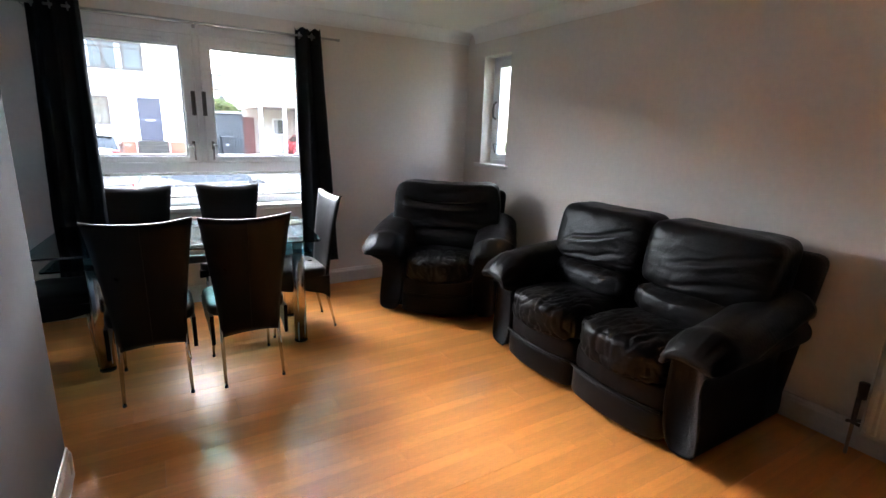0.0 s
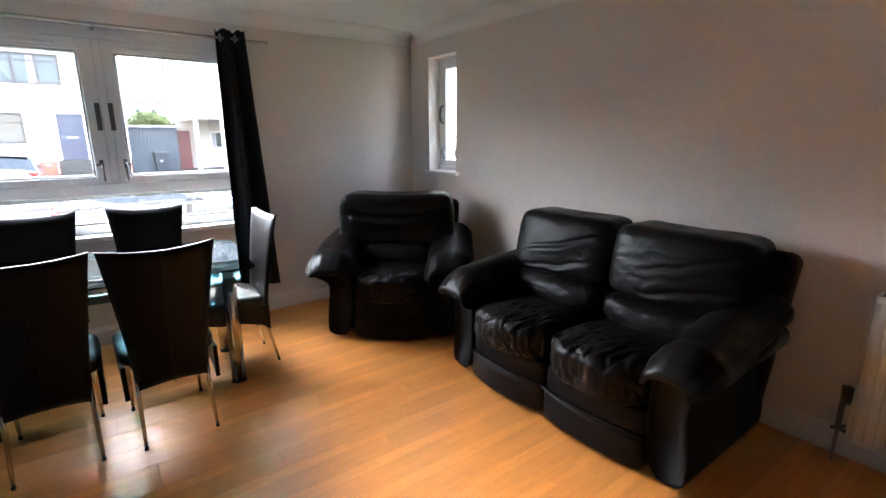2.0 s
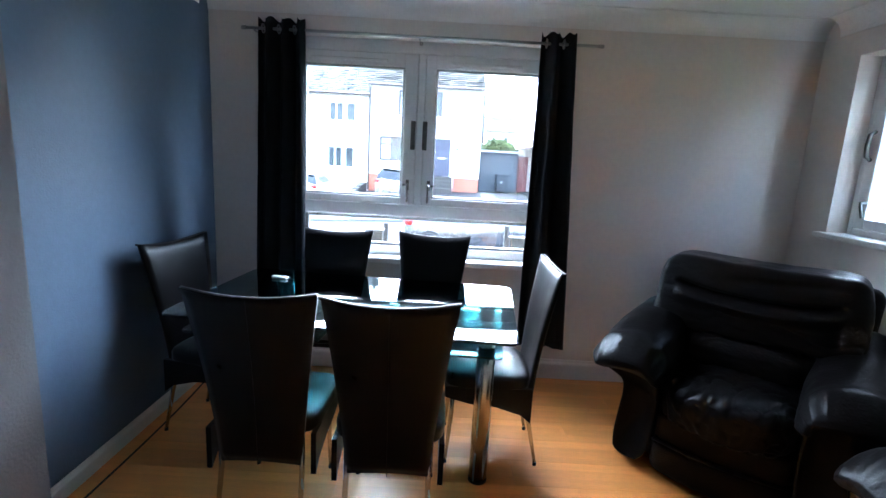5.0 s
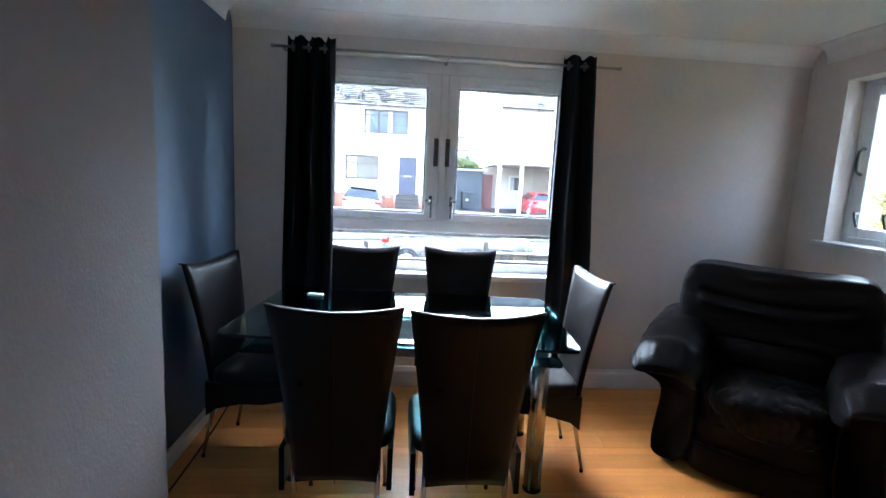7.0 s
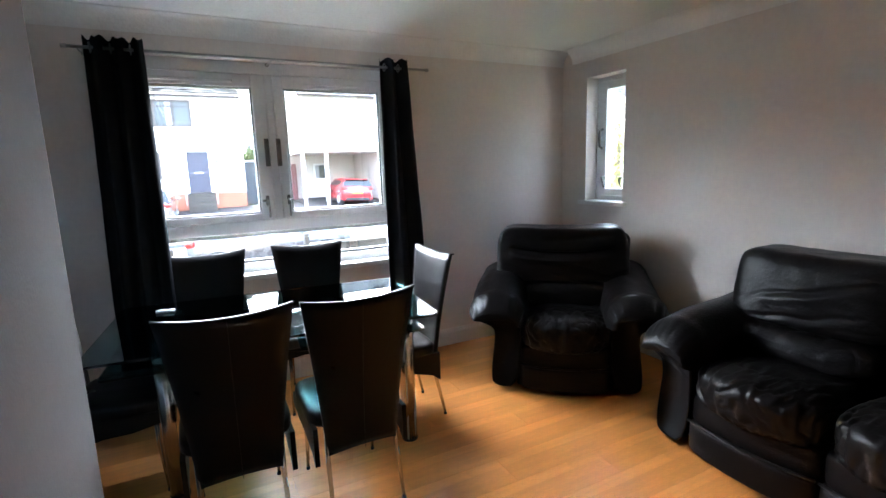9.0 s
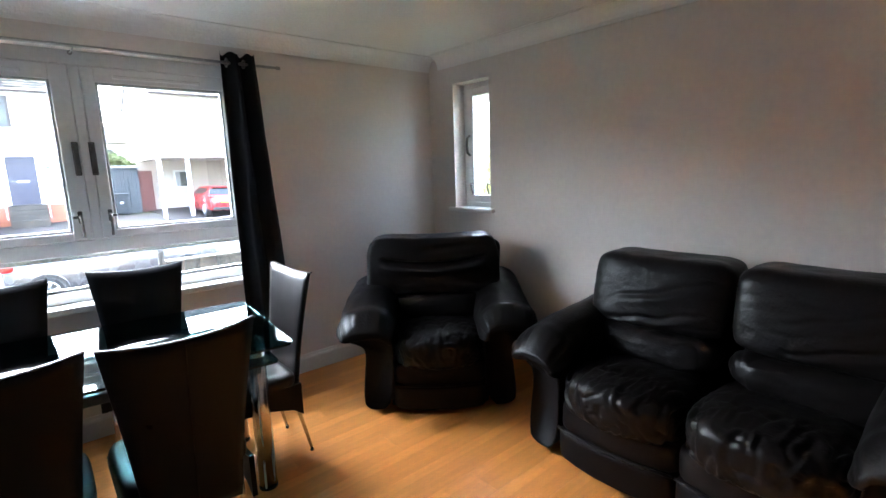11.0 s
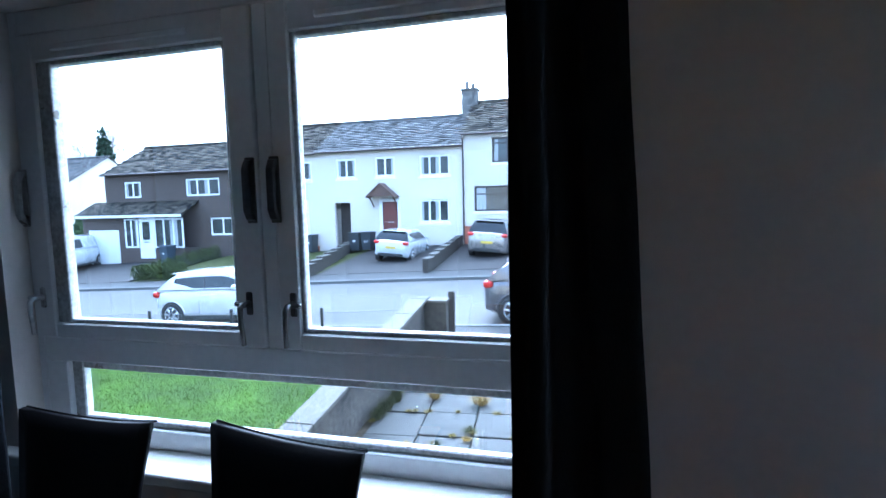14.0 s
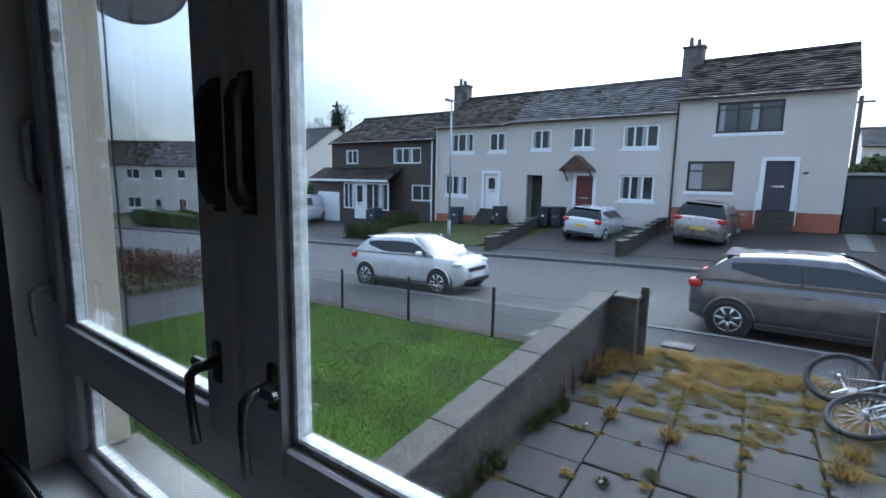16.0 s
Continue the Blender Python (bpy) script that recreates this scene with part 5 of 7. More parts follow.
# ---- a bicycle lying on the patio ----
def ring_of(bm, r, t, seg=36, sides=8, m=None):
    pts = [(r * math.cos(6.28319 * k / seg), r * math.sin(6.28319 * k / seg), 0) for k in range(seg + 1)]
    tube(bm, pts, t, sides, cap=False)
    if m is not None:
        bmesh.ops.transform(bm, verts=bm.verts, matrix=m)
    return bm


SILVER = mat("silver_bike_paint", (0.40, 0.41, 0.44), 0.3, metal=0.4, vary=0.1)
bike = thing("bicycle", pose(2.10, 10.74, lie(2.2) + 0.255, 24, 0, -81.5), "silver mountain bicycle lying on its side on the patio", "bicycle")
for wx in (-0.52, 0.52):
    w = part("wheel", ring_of(bmesh.new(), 0.315, 0.031), TYRE, bike, "black knobbly bicycle wheel", smooth=True)
    w.location = (wx, 0, 0)
    w.rotation_euler = (0, radians(14 if wx > 0 else 34), 0)
    part("rim", ring_of(bmesh.new(), 0.280, 0.009), TRIMBLACK, w, smooth=True)
    bm = bmesh.new()
    for k in range(28):
        a = 6.28319 * k / 28
        tube(bm, [(0.02 * math.cos(a + 1.2), 0.02 * math.sin(a + 1.2), 0.02 * (-1) ** k), (0.28 * math.cos(a), 0.28 * math.sin(a), 0)], 0.0012, 4)
    part("spokes", bm, ALLOY, w)
    part("hub", tubed([(0, 0, -0.05), (0, 0, 0.05)], 0.024, 12), ALLOY, w, smooth=True)
    part("brake_disc", tubed([(0, 0, 0.028), (0, 0, 0.031)], 0.055, 24), TRIMBLACK, w)
bm = bmesh.new()
for a, b, r in (((0.42, 0.36), (0.36, 0.48), 0.018), ((0.38, 0.42), (-0.12, 0.44), 0.017), ((0.40, 0.36), (-0.04, -0.02), 0.020), ((-0.14, 0.52), (-0.04, -0.02), 0.016), ((-0.12, 0.40), (-0.52, 0), 0.010), ((-0.04, -0.02), (-0.52, 0), 0.010)):
    tube(bm, [(a[0], a[1], 0), (b[0], b[1], 0)], r, 8)
part("bike_frame", bm, SILVER, bike, "silver alloy frame", smooth=True)
part("fork", tube(tubed([(0.42, 0.36, 0.045), (0.52, 0, 0.055)], 0.014, 8), [(0.42, 0.36, -0.045), (0.52, 0, -0.055)], 0.014, 8), SILVER, bike, smooth=True)
part("handlebar", tubed([(0.36, 0.52, -0.30), (0.38, 0.52, 0), (0.36, 0.52, 0.30)], 0.012, 8), TRIMBLACK, bike, smooth=True)
part("saddle", cushion(bmesh.new(), (-0.17, 0.55, 0), (0.26, 0.05, 0.13), 2.6, 8, 0.0), TRIMBLACK, bike, "black saddle", smooth=True)
part("crank", tube(tubed([(-0.04, -0.02, 0.05), (0.05, -0.17, 0.07)], 0.011, 6), [(-0.04, -0.02, -0.05), (-0.13, 0.13, -0.07)], 0.011, 6), ALLOY, bike)
part("chainring", tubed([(-0.04, -0.02, 0.03), (-0.04, -0.02, 0.035)], 0.09, 20), TRIMBLACK, bike)

# ---- satellite dish and its cable on the outer wall ----
dish = thing("satellite_dish", pose(-1.74, 5.50, 2.70, 75, 0, 67), "grey satellite dish bolted to the outer wall", "satellite dish")
bm = bmesh.new()
rings = []
for j in range(8):
    r = 0.31 * j / 7
    rings.append([bm.verts.new((r * math.cos(6.28319 * k / 28), 1.1 * r * math.sin(6.28319 * k / 28), 0.55 * r * r)) for k in range(28)])
for a, b in zip(rings[1:], rings[2:]):
    for k in range(28):
        bm.faces.new((a[k], a[(k + 1) % 28], b[(k + 1) % 28], b[k]))
bm.faces.new(rings[1])
bmesh.ops.solidify(bm, geom=bm.faces[:], thickness=0.004)
part("reflector", bm, DISH, dish, smooth=True)
part("feed_arm", tubed([(0, -0.30, 0.02), (0, -0.28, 0.30)], 0.010, 8), DISH, dish)
part("feed_head", tubed([(0, -0.29, 0.28), (0, -0.24, 0.34)], 0.028, 12), DISH, dish)
back = dish.matrix_basis.inverted()
part("mount", tubed([back @ Vector(p) for p in ((-1.76, 5.51, 2.70), (-2.02, 5.45, 2.60), (-2.05, 5.20, 2.55), (-2.05, 4.74, 2.55))], 0.020, 10), POSTMETAL, dish)
cable2 = thing("aerial_cable", pose(0, 0, 0), "thin black aerial cable hanging down the outer wall", "cable")
part("wire", tubed([(-0.46, 4.93, 2.40)] + [(-0.45 + 0.004 * math.sin(k * 1.7) + 0.03 * (k / 12), 4.895, 2.2 - 0.2 * k) for k in range(14)], 0.004, 6), RUBBER, cable2, smooth=True)


# ---- houses ----
def house_window(parent, x0, x1, z0, z1, y, lights=2, frame=WHITEFRAME, sill=True, transom=0.0):
    bm = bmesh.new()
    t = 0.10
    for a, b, c, d in ((x0, x0 + t, z0, z1), (x1 - t, x1, z0, z1), (x0 + t, x1 - t, z0, z0 + t), (x0 + t, x1 - t, z1 - t, z1)):
        box(bm, a, b, y - 0.035, y + 0.03, c, d)
    for k in range(1, lights):
        m = x0 + (x1 - x0) * k / lights
        box(bm, m - 0.048, m + 0.048, y - 0.035, y + 0.03, z0 + t, z1 - t)
    if transom:
        box(bm, x0 + t, x1 - t, y - 0.034, y + 0.03, z1 - transom - 0.03, z1 - transom + 0.03)
    w = part("window", bm, frame, parent)
    for k in range(lights):
        a, b = x0 + (x1 - x0) * k / lights, x0 + (x1 - x0) * (k + 1) / lights
        part("pane", boxed(a + 0.03, b - 0.03, y - 0.004, y + 0.004, z0 + 0.04, z1 - 0.04), HOUSEGLASS, w)
        if (k + int(abs(x0) * 3)) % 3 != 1:
            q = a + 0.06 if k % 2 == 0 else b - 0.06 - (b - a) * 0.3
            part("curtain", boxed(q, q + (b - a) * 0.3, y - 0.009, y - 0.006, z0 + 0.06, z1 - 0.06), NET, w, "pale drawn-back curtain")
    if sill:
        part("sill", boxed(x0 - 0.09, x1 + 0.09, y - 0.12, y + 0.03, z0 - 0.15, z0 - 0.004, 0.01, 1), WHITEFRAME, w)
    return w


def gable_roof(parent, x0, x1, y0, y1, eave, ridge, material, over=0.22, courses=17):
    """Two slopes of overlapping tile courses, with a ridge tile row and a white fascia."""
    bm = bmesh.new()
    tiles = random.Random(int(x0 * 10))
    mid = (y0 + y1) / 2
    for s in (-1, 1):
        ye = mid + s * ((y1 - y0) / 2 + over)
        ze = eave - over * (ridge - eave) / ((y1 - y0) / 2)
        for k in range(courses):
            a, b = k / courses, (k + 1.12) / courses
            pa, pb = (ye + (mid - ye) * a, ze + (ridge - ze) * a), (ye + (mid - ye) * min(1, b), ze + (ridge - ze) * min(1, b))
            n = max(1, int((x1 - x0 + 0.16) / 0.33)) if s < 0 and over > 0 else 1
            step = (x1 - x0 + 0.16) / n
            for i in range(n):
                up = tiles.uniform(0.0, 0.022) if n > 1 else 0.0
                sh = step * 0.5 * (k % 2) if n > 1 else 0.0
                xa, xb = x0 - 0.08 + step * i + sh, min(x1 + 0.08, x0 - 0.08 + step * (i + 1) - 0.010 * (n > 1) + sh)
                prism(bm, [(pa[0], pa[1] + 0.085 + up), (pb[0], pb[1] + 0.045 + up * 0.4), (pb[0], pb[1] + 0.01), (pa[0], pa[1] + 0.03)], 0, xa, xb)
    r = part("roof", bm, material, parent)
    part("ridge_tiles", tubed([(x0 - 0.08, mid, ridge + 0.05), (x1 + 0.08, mid, ridge + 0.05)], 0.12, 8), material, r)
    for s in (-1, 1):
        ye = mid + s * ((y1 - y0) / 2 + over)
        ze = eave - over * (ridge - eave) / ((y1 - y0) / 2)
        part("gutter", tubed([(x0 - 0.08, ye + s * 0.04, ze + 0.02), (x1 + 0.08, ye + s * 0.04, ze + 0.02)], 0.055, 8), DARKFRAME, r)
    return r


def walls_with(parent, x0, x1, y0, y1, base, eave, ridge, material, holes=()):
    """A gabled shell whose front has real openings (x0, x1, z0, z1)."""
    bm = bmesh.new()
    xs = sorted({x0, x1, *[h[0] for h in holes], *[h[1] for h in holes]})
    zs = sorted({base, eave, *[h[2] for h in holes], *[h[3] for h in holes]})
    for a, b in zip(xs, xs[1:]):
        for c, d in zip(zs, zs[1:]):
            if not any(h[0] <= (a + b) / 2 <= h[1] and h[2] <= (c + d) / 2 <= h[3] for h in holes):
                box(bm, a, b, y0, y0 + 0.22, c, d)
    for xa, xb in ((x0, x0 + 0.22), (x1 - 0.22, x1)):
        prism(bm, [(y0 + 0.22, base), (y1, base), (y1, eave), ((y0 + y1) / 2, ridge - 0.02), (y0 + 0.22, eave + 0.06)], 0, xa, xb)
    box(bm, x0 + 0.22, x1 - 0.22, y1 - 0.2, y1, base, eave)
    box(bm, x0 + 0.22, x1 - 0.22, y0 + 0.9, y0 + 1.0, base, eave)
    bmesh.ops.remove_doubles(bm, verts=bm.verts, dist=0.0005)
    return part("wall", bm, material, parent)


def chimney(parent, x, y, z0, z1, w=0.75, pots=2):
    c = part("chimney", boxed(x - w / 2, x + w / 2, y - 0.32, y + 0.32, z0, z1, 0.02, 1), CHIM, parent)
    part("chimney_cap", boxed(x - w / 2 - 0.06, x + w / 2 + 0.06, y - 0.38, y + 0.38, z1, z1 + 0.10, 0.02, 1), CHIM, c)
    for k in range(pots):
        px = x + (k - (pots - 1) / 2) * 0.36
        part("chimney_pot", tubed([(px, y, z1 + 0.1), (px, y, z1 + 0.42 + 0.16 * (k % 2 == 0))], [0.12, 0.10], 10), REDBASE if pots == 3 else CHIM, c)
    mast = tubed([(x + w * 0.3, y - w * 0.4, z1 - 0.5), (x + w * 0.3, y - w * 0.4, z1 + 1.3)], 0.018, 6)
    tube(mast, [(x - 0.1, y - w * 0.4, z1 + 1.15), (x + w * 0.3 + 0.5, y - w * 0.4, z1 + 1.10)], 0.012, 5)
    for k in range(5):
        tube(mast, [(x + 0.15 * k, y - w * 0.4 - 0.02, z1 + 0.98), (x + 0.15 * k, y - w * 0.4 - 0.02, z1 + 1.28)], 0.009, 4)
    part("aerial", mast, POSTMETAL, parent, "thin rooftop television aerial")


def front_door(parent, x0, x1, z0, z1, y, material, label, surround=True, glazed=False):
    d = part("door", boxed(x0, x1, y + 0.02, y + 0.07, z0, z1), material, parent, label)
    if surround:
        bm = bmesh.new()
        for a, b, c, e in ((x0 - 0.17, x0, z0, z1 + 0.16), (x1, x1 + 0.17, z0, z1 + 0.16), (x0, x1, z1, z1 + 0.16)):
            box(bm, a, b, y - 0.11, y - 0.062, c, e)
        part("door_frame", bm, WHITEFRAME, d)
    part("letter_plate", boxed(x0 + 0.3 * (x1 - x0), x0 + 0.7 * (x1 - x0), y + 0.005, y + 0.02, z0 + 0.95, z0 + 1.02), ALLOY, d)
    part("door_handle", tubed([(x0 + 0.09, y + 0.02, z0 + 1.0), (x0 + 0.09, y - 0.03, z0 + 1.0), (x0 + 0.20, y - 0.03, z0 + 1.0)], 0.012, 6), ALLOY, d)
    if glazed:
        part("door_glass", boxed(x0 + 0.28 * (x1 - x0), x0 + 0.72 * (x1 - x0), y + 0.012, y + 0.02, z0 + 1.15, z1 - 0.25, 0.05, 3), HOUSEGLASS, d)
    else:
        for a, b in ((0.14, 0.44), (0.56, 0.86)):
            for c, e in ((0.12, 0.85), (1.12, 1.85)):
                part("door_panel", boxed(x0 + a * (x1 - x0), x0 + b * (x1 - x0), y + 0.008, y + 0.02, z0 + c, z0 + e, 0.008, 1), material, d)
    return d


def steps(parent, x0, x1, y, top, n, rise=0.19, going=0.26):
    for k in range(n):
        part("step", boxed(x0, x1, y - going * (k + 1), y - 0.001, top - rise * (k + 1) - 0.6 * (k == n - 1), top - rise * k - 0.003 if k else top, 0.006, 1), GARDENWALL, parent, "grey concrete doorstep")


def rail_for(parent, x, y, z):
    part("handrail", tubed([(x, y - 0.05, z), (x, y - 0.05, z + 0.80), (x, y - 0.50, z + 0.72), (x, y - 0.75, z + 0.45), (x, y - 0.75, z - 0.55)], 0.018, 6), WHITEFRAME, parent)


def canopy(parent, x0, x1, z0, z1, y):
    bm = bmesh.new()
    mid = (x0 + x1) / 2
    for s in (-1, 1):
        e = mid + s * (x1 - x0) / 2
        prism(bm, [(mid, z1), (e, z0), (e, z0 - 0.07), (mid, z1 - 0.10)], 1, y - 0.85, y - 0.004)
    prism(bm, [(x0 + 0.1, z0), (x1 - 0.1, z0), (mid, z1 - 0.08)], 1, y - 0.80, y - 0.74)
    c = part("canopy", bm, BROWNROOF, parent, "brown tiled door canopy")
    for x in (x0 + 0.14, x1 - 0.14):
        part("canopy_bracket", tubed([(x, y - 0.70, z0 - 0.02), (x, y - 0.35, z0 - 0.22), (x, y - 0.02, z0 - 0.55)], 0.04, 6), BROWNROOF, c)


Y = HOUSE_Y
# the end house with the dark door
h1 = thing("house", pose(0, 0, 0), "pale grey two-storey end house with dark door and mossy roof", "house", "houses across the street")
walls_with(h1, -3.42, 2.80, Y, Y + 7.0, 0.50, 5.42, 7.62, ROUGHCAST, [(-1.86, 0.57, 3.80, 5.10), (-2.84, -1.00, 1.27, 2.60), (0.14, 1.12, 0.52, 2.60)])
part("brick_base", boxed(-3.40, 2.78, Y + 0.02, Y + 6.9, -1.2, 0.498), REDBASE, h1, "red brick plinth")
gable_roof(h1, -3.42, 2.80, Y, Y + 7.0, 5.42, 7.62, TILE)
part("verge_board", boxed(-3.42, 2.86, Y - 0.06, Y - 0.02, 5.22, 5.40), WHITEFRAME, h1)
chimney(h1, -3.60, Y + 3.5, 6.4, 8.35, 0.95, 2)
house_window(h1, -1.86, 0.57, 3.80, 5.10, Y + 0.10, 3, DARKFRAME, True, 0.30)
house_window(h1, -2.84, -1.00, 1.27, 2.60, Y + 0.10, 1, DARKFRAME, True, 0.42)
front_door(h1, 0.14, 1.12, 0.56, 2.60, Y + 0.06, NAVYDOOR, "dark blue panelled front door")
steps(h1, 0.02, 1.28, Y - 0.02, 0.54, 4, 0.20)
rail_for(h1, -0.05, Y, 0.54)
rail_for(h1, 1.34, Y, 0.54)
part("number_plate", boxed(1.42, 1.60, Y - 0.02, Y - 0.002, 2.05, 2.15), NAVYDOOR, h1)
part("drainpipe", tubed([(-3.42, Y - 0.06, 5.2), (-3.42, Y - 0.06, -0.4)], 0.045, 8), DARKFRAME, h1)

# the middle of the terrace
h2 = thing("house", pose(0, 0, 0), "pale grey terraced house with porch canopy and red door", "house", "houses across the street")
openings = [(-5.85, -4.16, 3.25, 4.35), (-5.90, -4.22, 0.72, 1.96), (-8.42, -7.26, 3.30, 4.38), (-10.77, -9.56, 3.28, 4.36), (-8.05, -7.15, -0.25, 1.92), (-10.93, -9.98, -0.55, 1.91)]
walls_with(h2, -12.0, -3.42, Y + 0.02, Y + 7.0, -1.2, 4.86, 6.92, ROUGHCAST, openings)
gable_roof(h2, -12.0, -3.50, Y + 0.02, Y + 7.0, 4.86, 6.92, TILE2)
for (a, b, c, d), n in zip(openings[:4], (3, 3, 2, 2)):
    house_window(h2, a, b, c, d, Y + 0.12, n)
front_door(h2, -8.05, -7.15, -0.22, 1.90, Y + 0.08, REDDOOR, "red-brown front door")
canopy(h2, -8.70, -7.05, 2.20, 2.92, Y + 0.02)
steps(h2, -8.2, -7.0, Y, -0.24, 2)
part("passage_gate", boxed(-10.90, -10.0, Y + 0.70, Y + 0.76, -0.6, 1.90), TIMBER, h2, "dark gate in the covered passage")

# the far end of the terrace
h3 = thing("house", pose(0, 0, 0), "pale grey terraced house with white door and mossy roof", "house", "houses across the street")
openings = [(-13.47, -12.31, 3.24, 4.32), (-16.22, -14.53, 3.22, 4.36), (-16.59, -14.90, 0.63, 1.86), (-13.66, -12.74, -0.08, 1.98)]
walls_with(h3, -17.31, -12.0, Y + 0.02, Y + 7.0, -0.55, 4.80, 6.92, ROUGHCAST, openings)
part("brick_base", boxed(-17.29, -12.02, Y + 0.04, Y + 6.9, -2.2, -0.552), REDBASE, h3, "red brick plinth")
gable_roof(h3, -17.31, -12.0, Y + 0.02, Y + 7.0, 4.80, 6.92, TILE)
for (a, b, c, d), n in zip(openings[:3], (2, 3, 3)):
    house_window(h3, a, b, c, d, Y + 0.12, n)
front_door(h3, -13.66, -12.74, -0.06, 1.96, Y + 0.08, WHITEFRAME, "white front door with oval glass", glazed=True)
steps(h3, -13.8, -12.6, Y, -0.08, 4)
rail_for(h3, -13.85, Y, -0.08)
rail_for(h3, -12.55, Y, -0.08)
chimney(h3, -17.75, Y + 3.5, 6.2, 7.80, 1.05, 2)
part("drainpipe", tubed([(-17.2, Y - 0.05, 4.7), (-17.2, Y - 0.05, -1.0)], 0.05, 8), WHITEFRAME, h3)

# the brown house with garage and porch
h4 = thing("house", pose(0, 0, 0), "brown harled house with white garage door and glazed porch", "house", "houses across the street")
openings = [(-25.68, -24.38, 2.56, 3.58), (-20.99, -18.56, 2.57, 3.63), (-19.36, -17.6, 0.13, 1.21)]
walls_with(h4, -27.2, -17.33, Y + 0.05, Y + 7.0, -2.6, 4.15, 6.15, BROWN, openings)
gable_roof(h4, -27.2, -17.40, Y + 0.05, Y + 7.0, 4.15, 6.15, TILE)
for (a, b, c, d), n in zip(openings, (2, 3, 2)):
    house_window(h4, a, b, c, d, Y + 0.13, n, sill=False)
part("porch_wall", boxed(-27.9, -23.6, Y - 1.1, Y + 0.04, -2.4, 1.5), BROWN, h4)
bm = bmesh.new()
prism(bm, [(Y - 1.45, 1.50), (Y + 0.04, 2.32), (Y + 0.04, 2.22), (Y - 1.45, 1.38)], 0, -28.1, -20.1)
part("porch_roof", bm, TILE, h4, "dark tiled porch roof")
part("porch_fascia", boxed(-28.1, -20.1, Y - 1.48, Y - 1.44, 1.32, 1.48), WHITEFRAME, h4)
part("garage_door", boxed(-27.4, -25.1, Y - 1.14, Y - 1.10, -1.70, 0.55), WHITEFRAME, h4, "white up-and-over garage door")
house_window(h4, -24.6, -23.6, -0.55, 1.25, Y - 1.12, 2, sill=False)
front_door(h4, -23.53, -22.45, -1.2, 1.30, Y - 1.15, WHITEFRAME, "white glazed porch door", surround=False, glazed=True)
house_window(h4, -22.4, -20.3, -0.55, 1.25, Y - 1.12, 3, sill=False)
part("porch_base", boxed(-23.6, -20.3, Y - 1.1, Y + 0.04, -2.4, -0.56), BROWN, h4)
part("drainpipe", tubed([(-17.6, Y - 0.04, 4.0), (-17.6, Y - 0.04, -1.4)], 0.05, 8), WHITEFRAME, h4)

# houses further down the street
h5 = thing("house", pose(0, 0, 0), "pale gabled house with brown porch canopy further down the street", "house", "houses across the street")
openings = [(-43.0, -40.0, 2.3, 3.7), (-44.0, -41.2, -0.9, 0.6), (-39.2, -38.2, -1.5, 0.5)]
walls_with(h5, -45.0, -35.7, 33.0, 40.5, -3.2, 4.05, 6.35, ROUGHCAST, openings)
gable_roof(h5, -45.0, -35.7, 33.0, 40.5, 4.05, 6.35, TILE2)
house_window(h5, *openings[0], 33.1, 3)
house_window(h5, *openings[1], 33.1, 2)
front_door(h5, -39.2, -38.2, -1.5, 0.5, 33.06, REDDOOR, "red-brown front door")
canopy(h5, -39.7, -37.4, 0.7, 1.6, 33.0)
chimney(h5, -43.6, 36.7, 6.0, 7.7, 1.1, 3)
h6 = thing("house", pose(0, 0, 0), "pale house far down the street", "house", "houses across the street")
openings = [(-51.0, -49.0, 1.5, 2.9), (-51.0, -49.0, -1.6, -0.1), (-47.8, -46.4, 1.5, 2.9)]
walls_with(h6, -52.4, -45.2, 35.0, 42.5, -3.6, 3.5, 5.8, ROUGHCAST, openings)
gable_roof(h6, -52.4, -45.2, 35.0, 42.5, 3.5, 5.8, TILE)
for o in openings:
    house_window(h6, *o, 35.1, 2)

# the row turning the corner
for k, tile in ((0, TILE2), (1, TILE), (2, TILE2), (3, TILE)):
    hh = thing("house", pose(-53.4, 34.4, -0.35, 0, 0, 31), "pale terraced house in the row round the corner", "house", "houses across the street")
    xb = -9.6 * k
    xa = xb - 9.58
    openings = [(xb - 2.5, xb - 0.6, 1.35, 2.55), (xb - 5.5, xb - 4.4, 1.45, 2.55), (xb - 8.4, xb - 7.3, 1.45, 2.55), (xb - 2.5, xb - 0.6, -2.1, -0.8)]
    walls_with(hh, xa, xb, 0.0, 7.5, -4.2, 3.1, 5.9, ROUGHCAST, openings)
    gable_roof(hh, xa, xb, 0.0, 7.5, 3.1, 5.9, tile)
    for o in openings:
        house_window(hh, *o, 0.1, 2 if o[1] - o[0] > 1.5 else 1)
    front_door(hh, xb - 5.3, xb - 4.4, -3.0, -1.0, -0.02, REDDOOR, "brown front door")
    front_door(hh, xb - 8.5, xb - 7.5, -3.0, -0.9, -0.02, WHITEFRAME, "white front door", glazed=True)
    if k % 2 == 1:
        chimney(hh, xa + 0.8, 3.7, 5.5, 7.4, 1.1, 2)

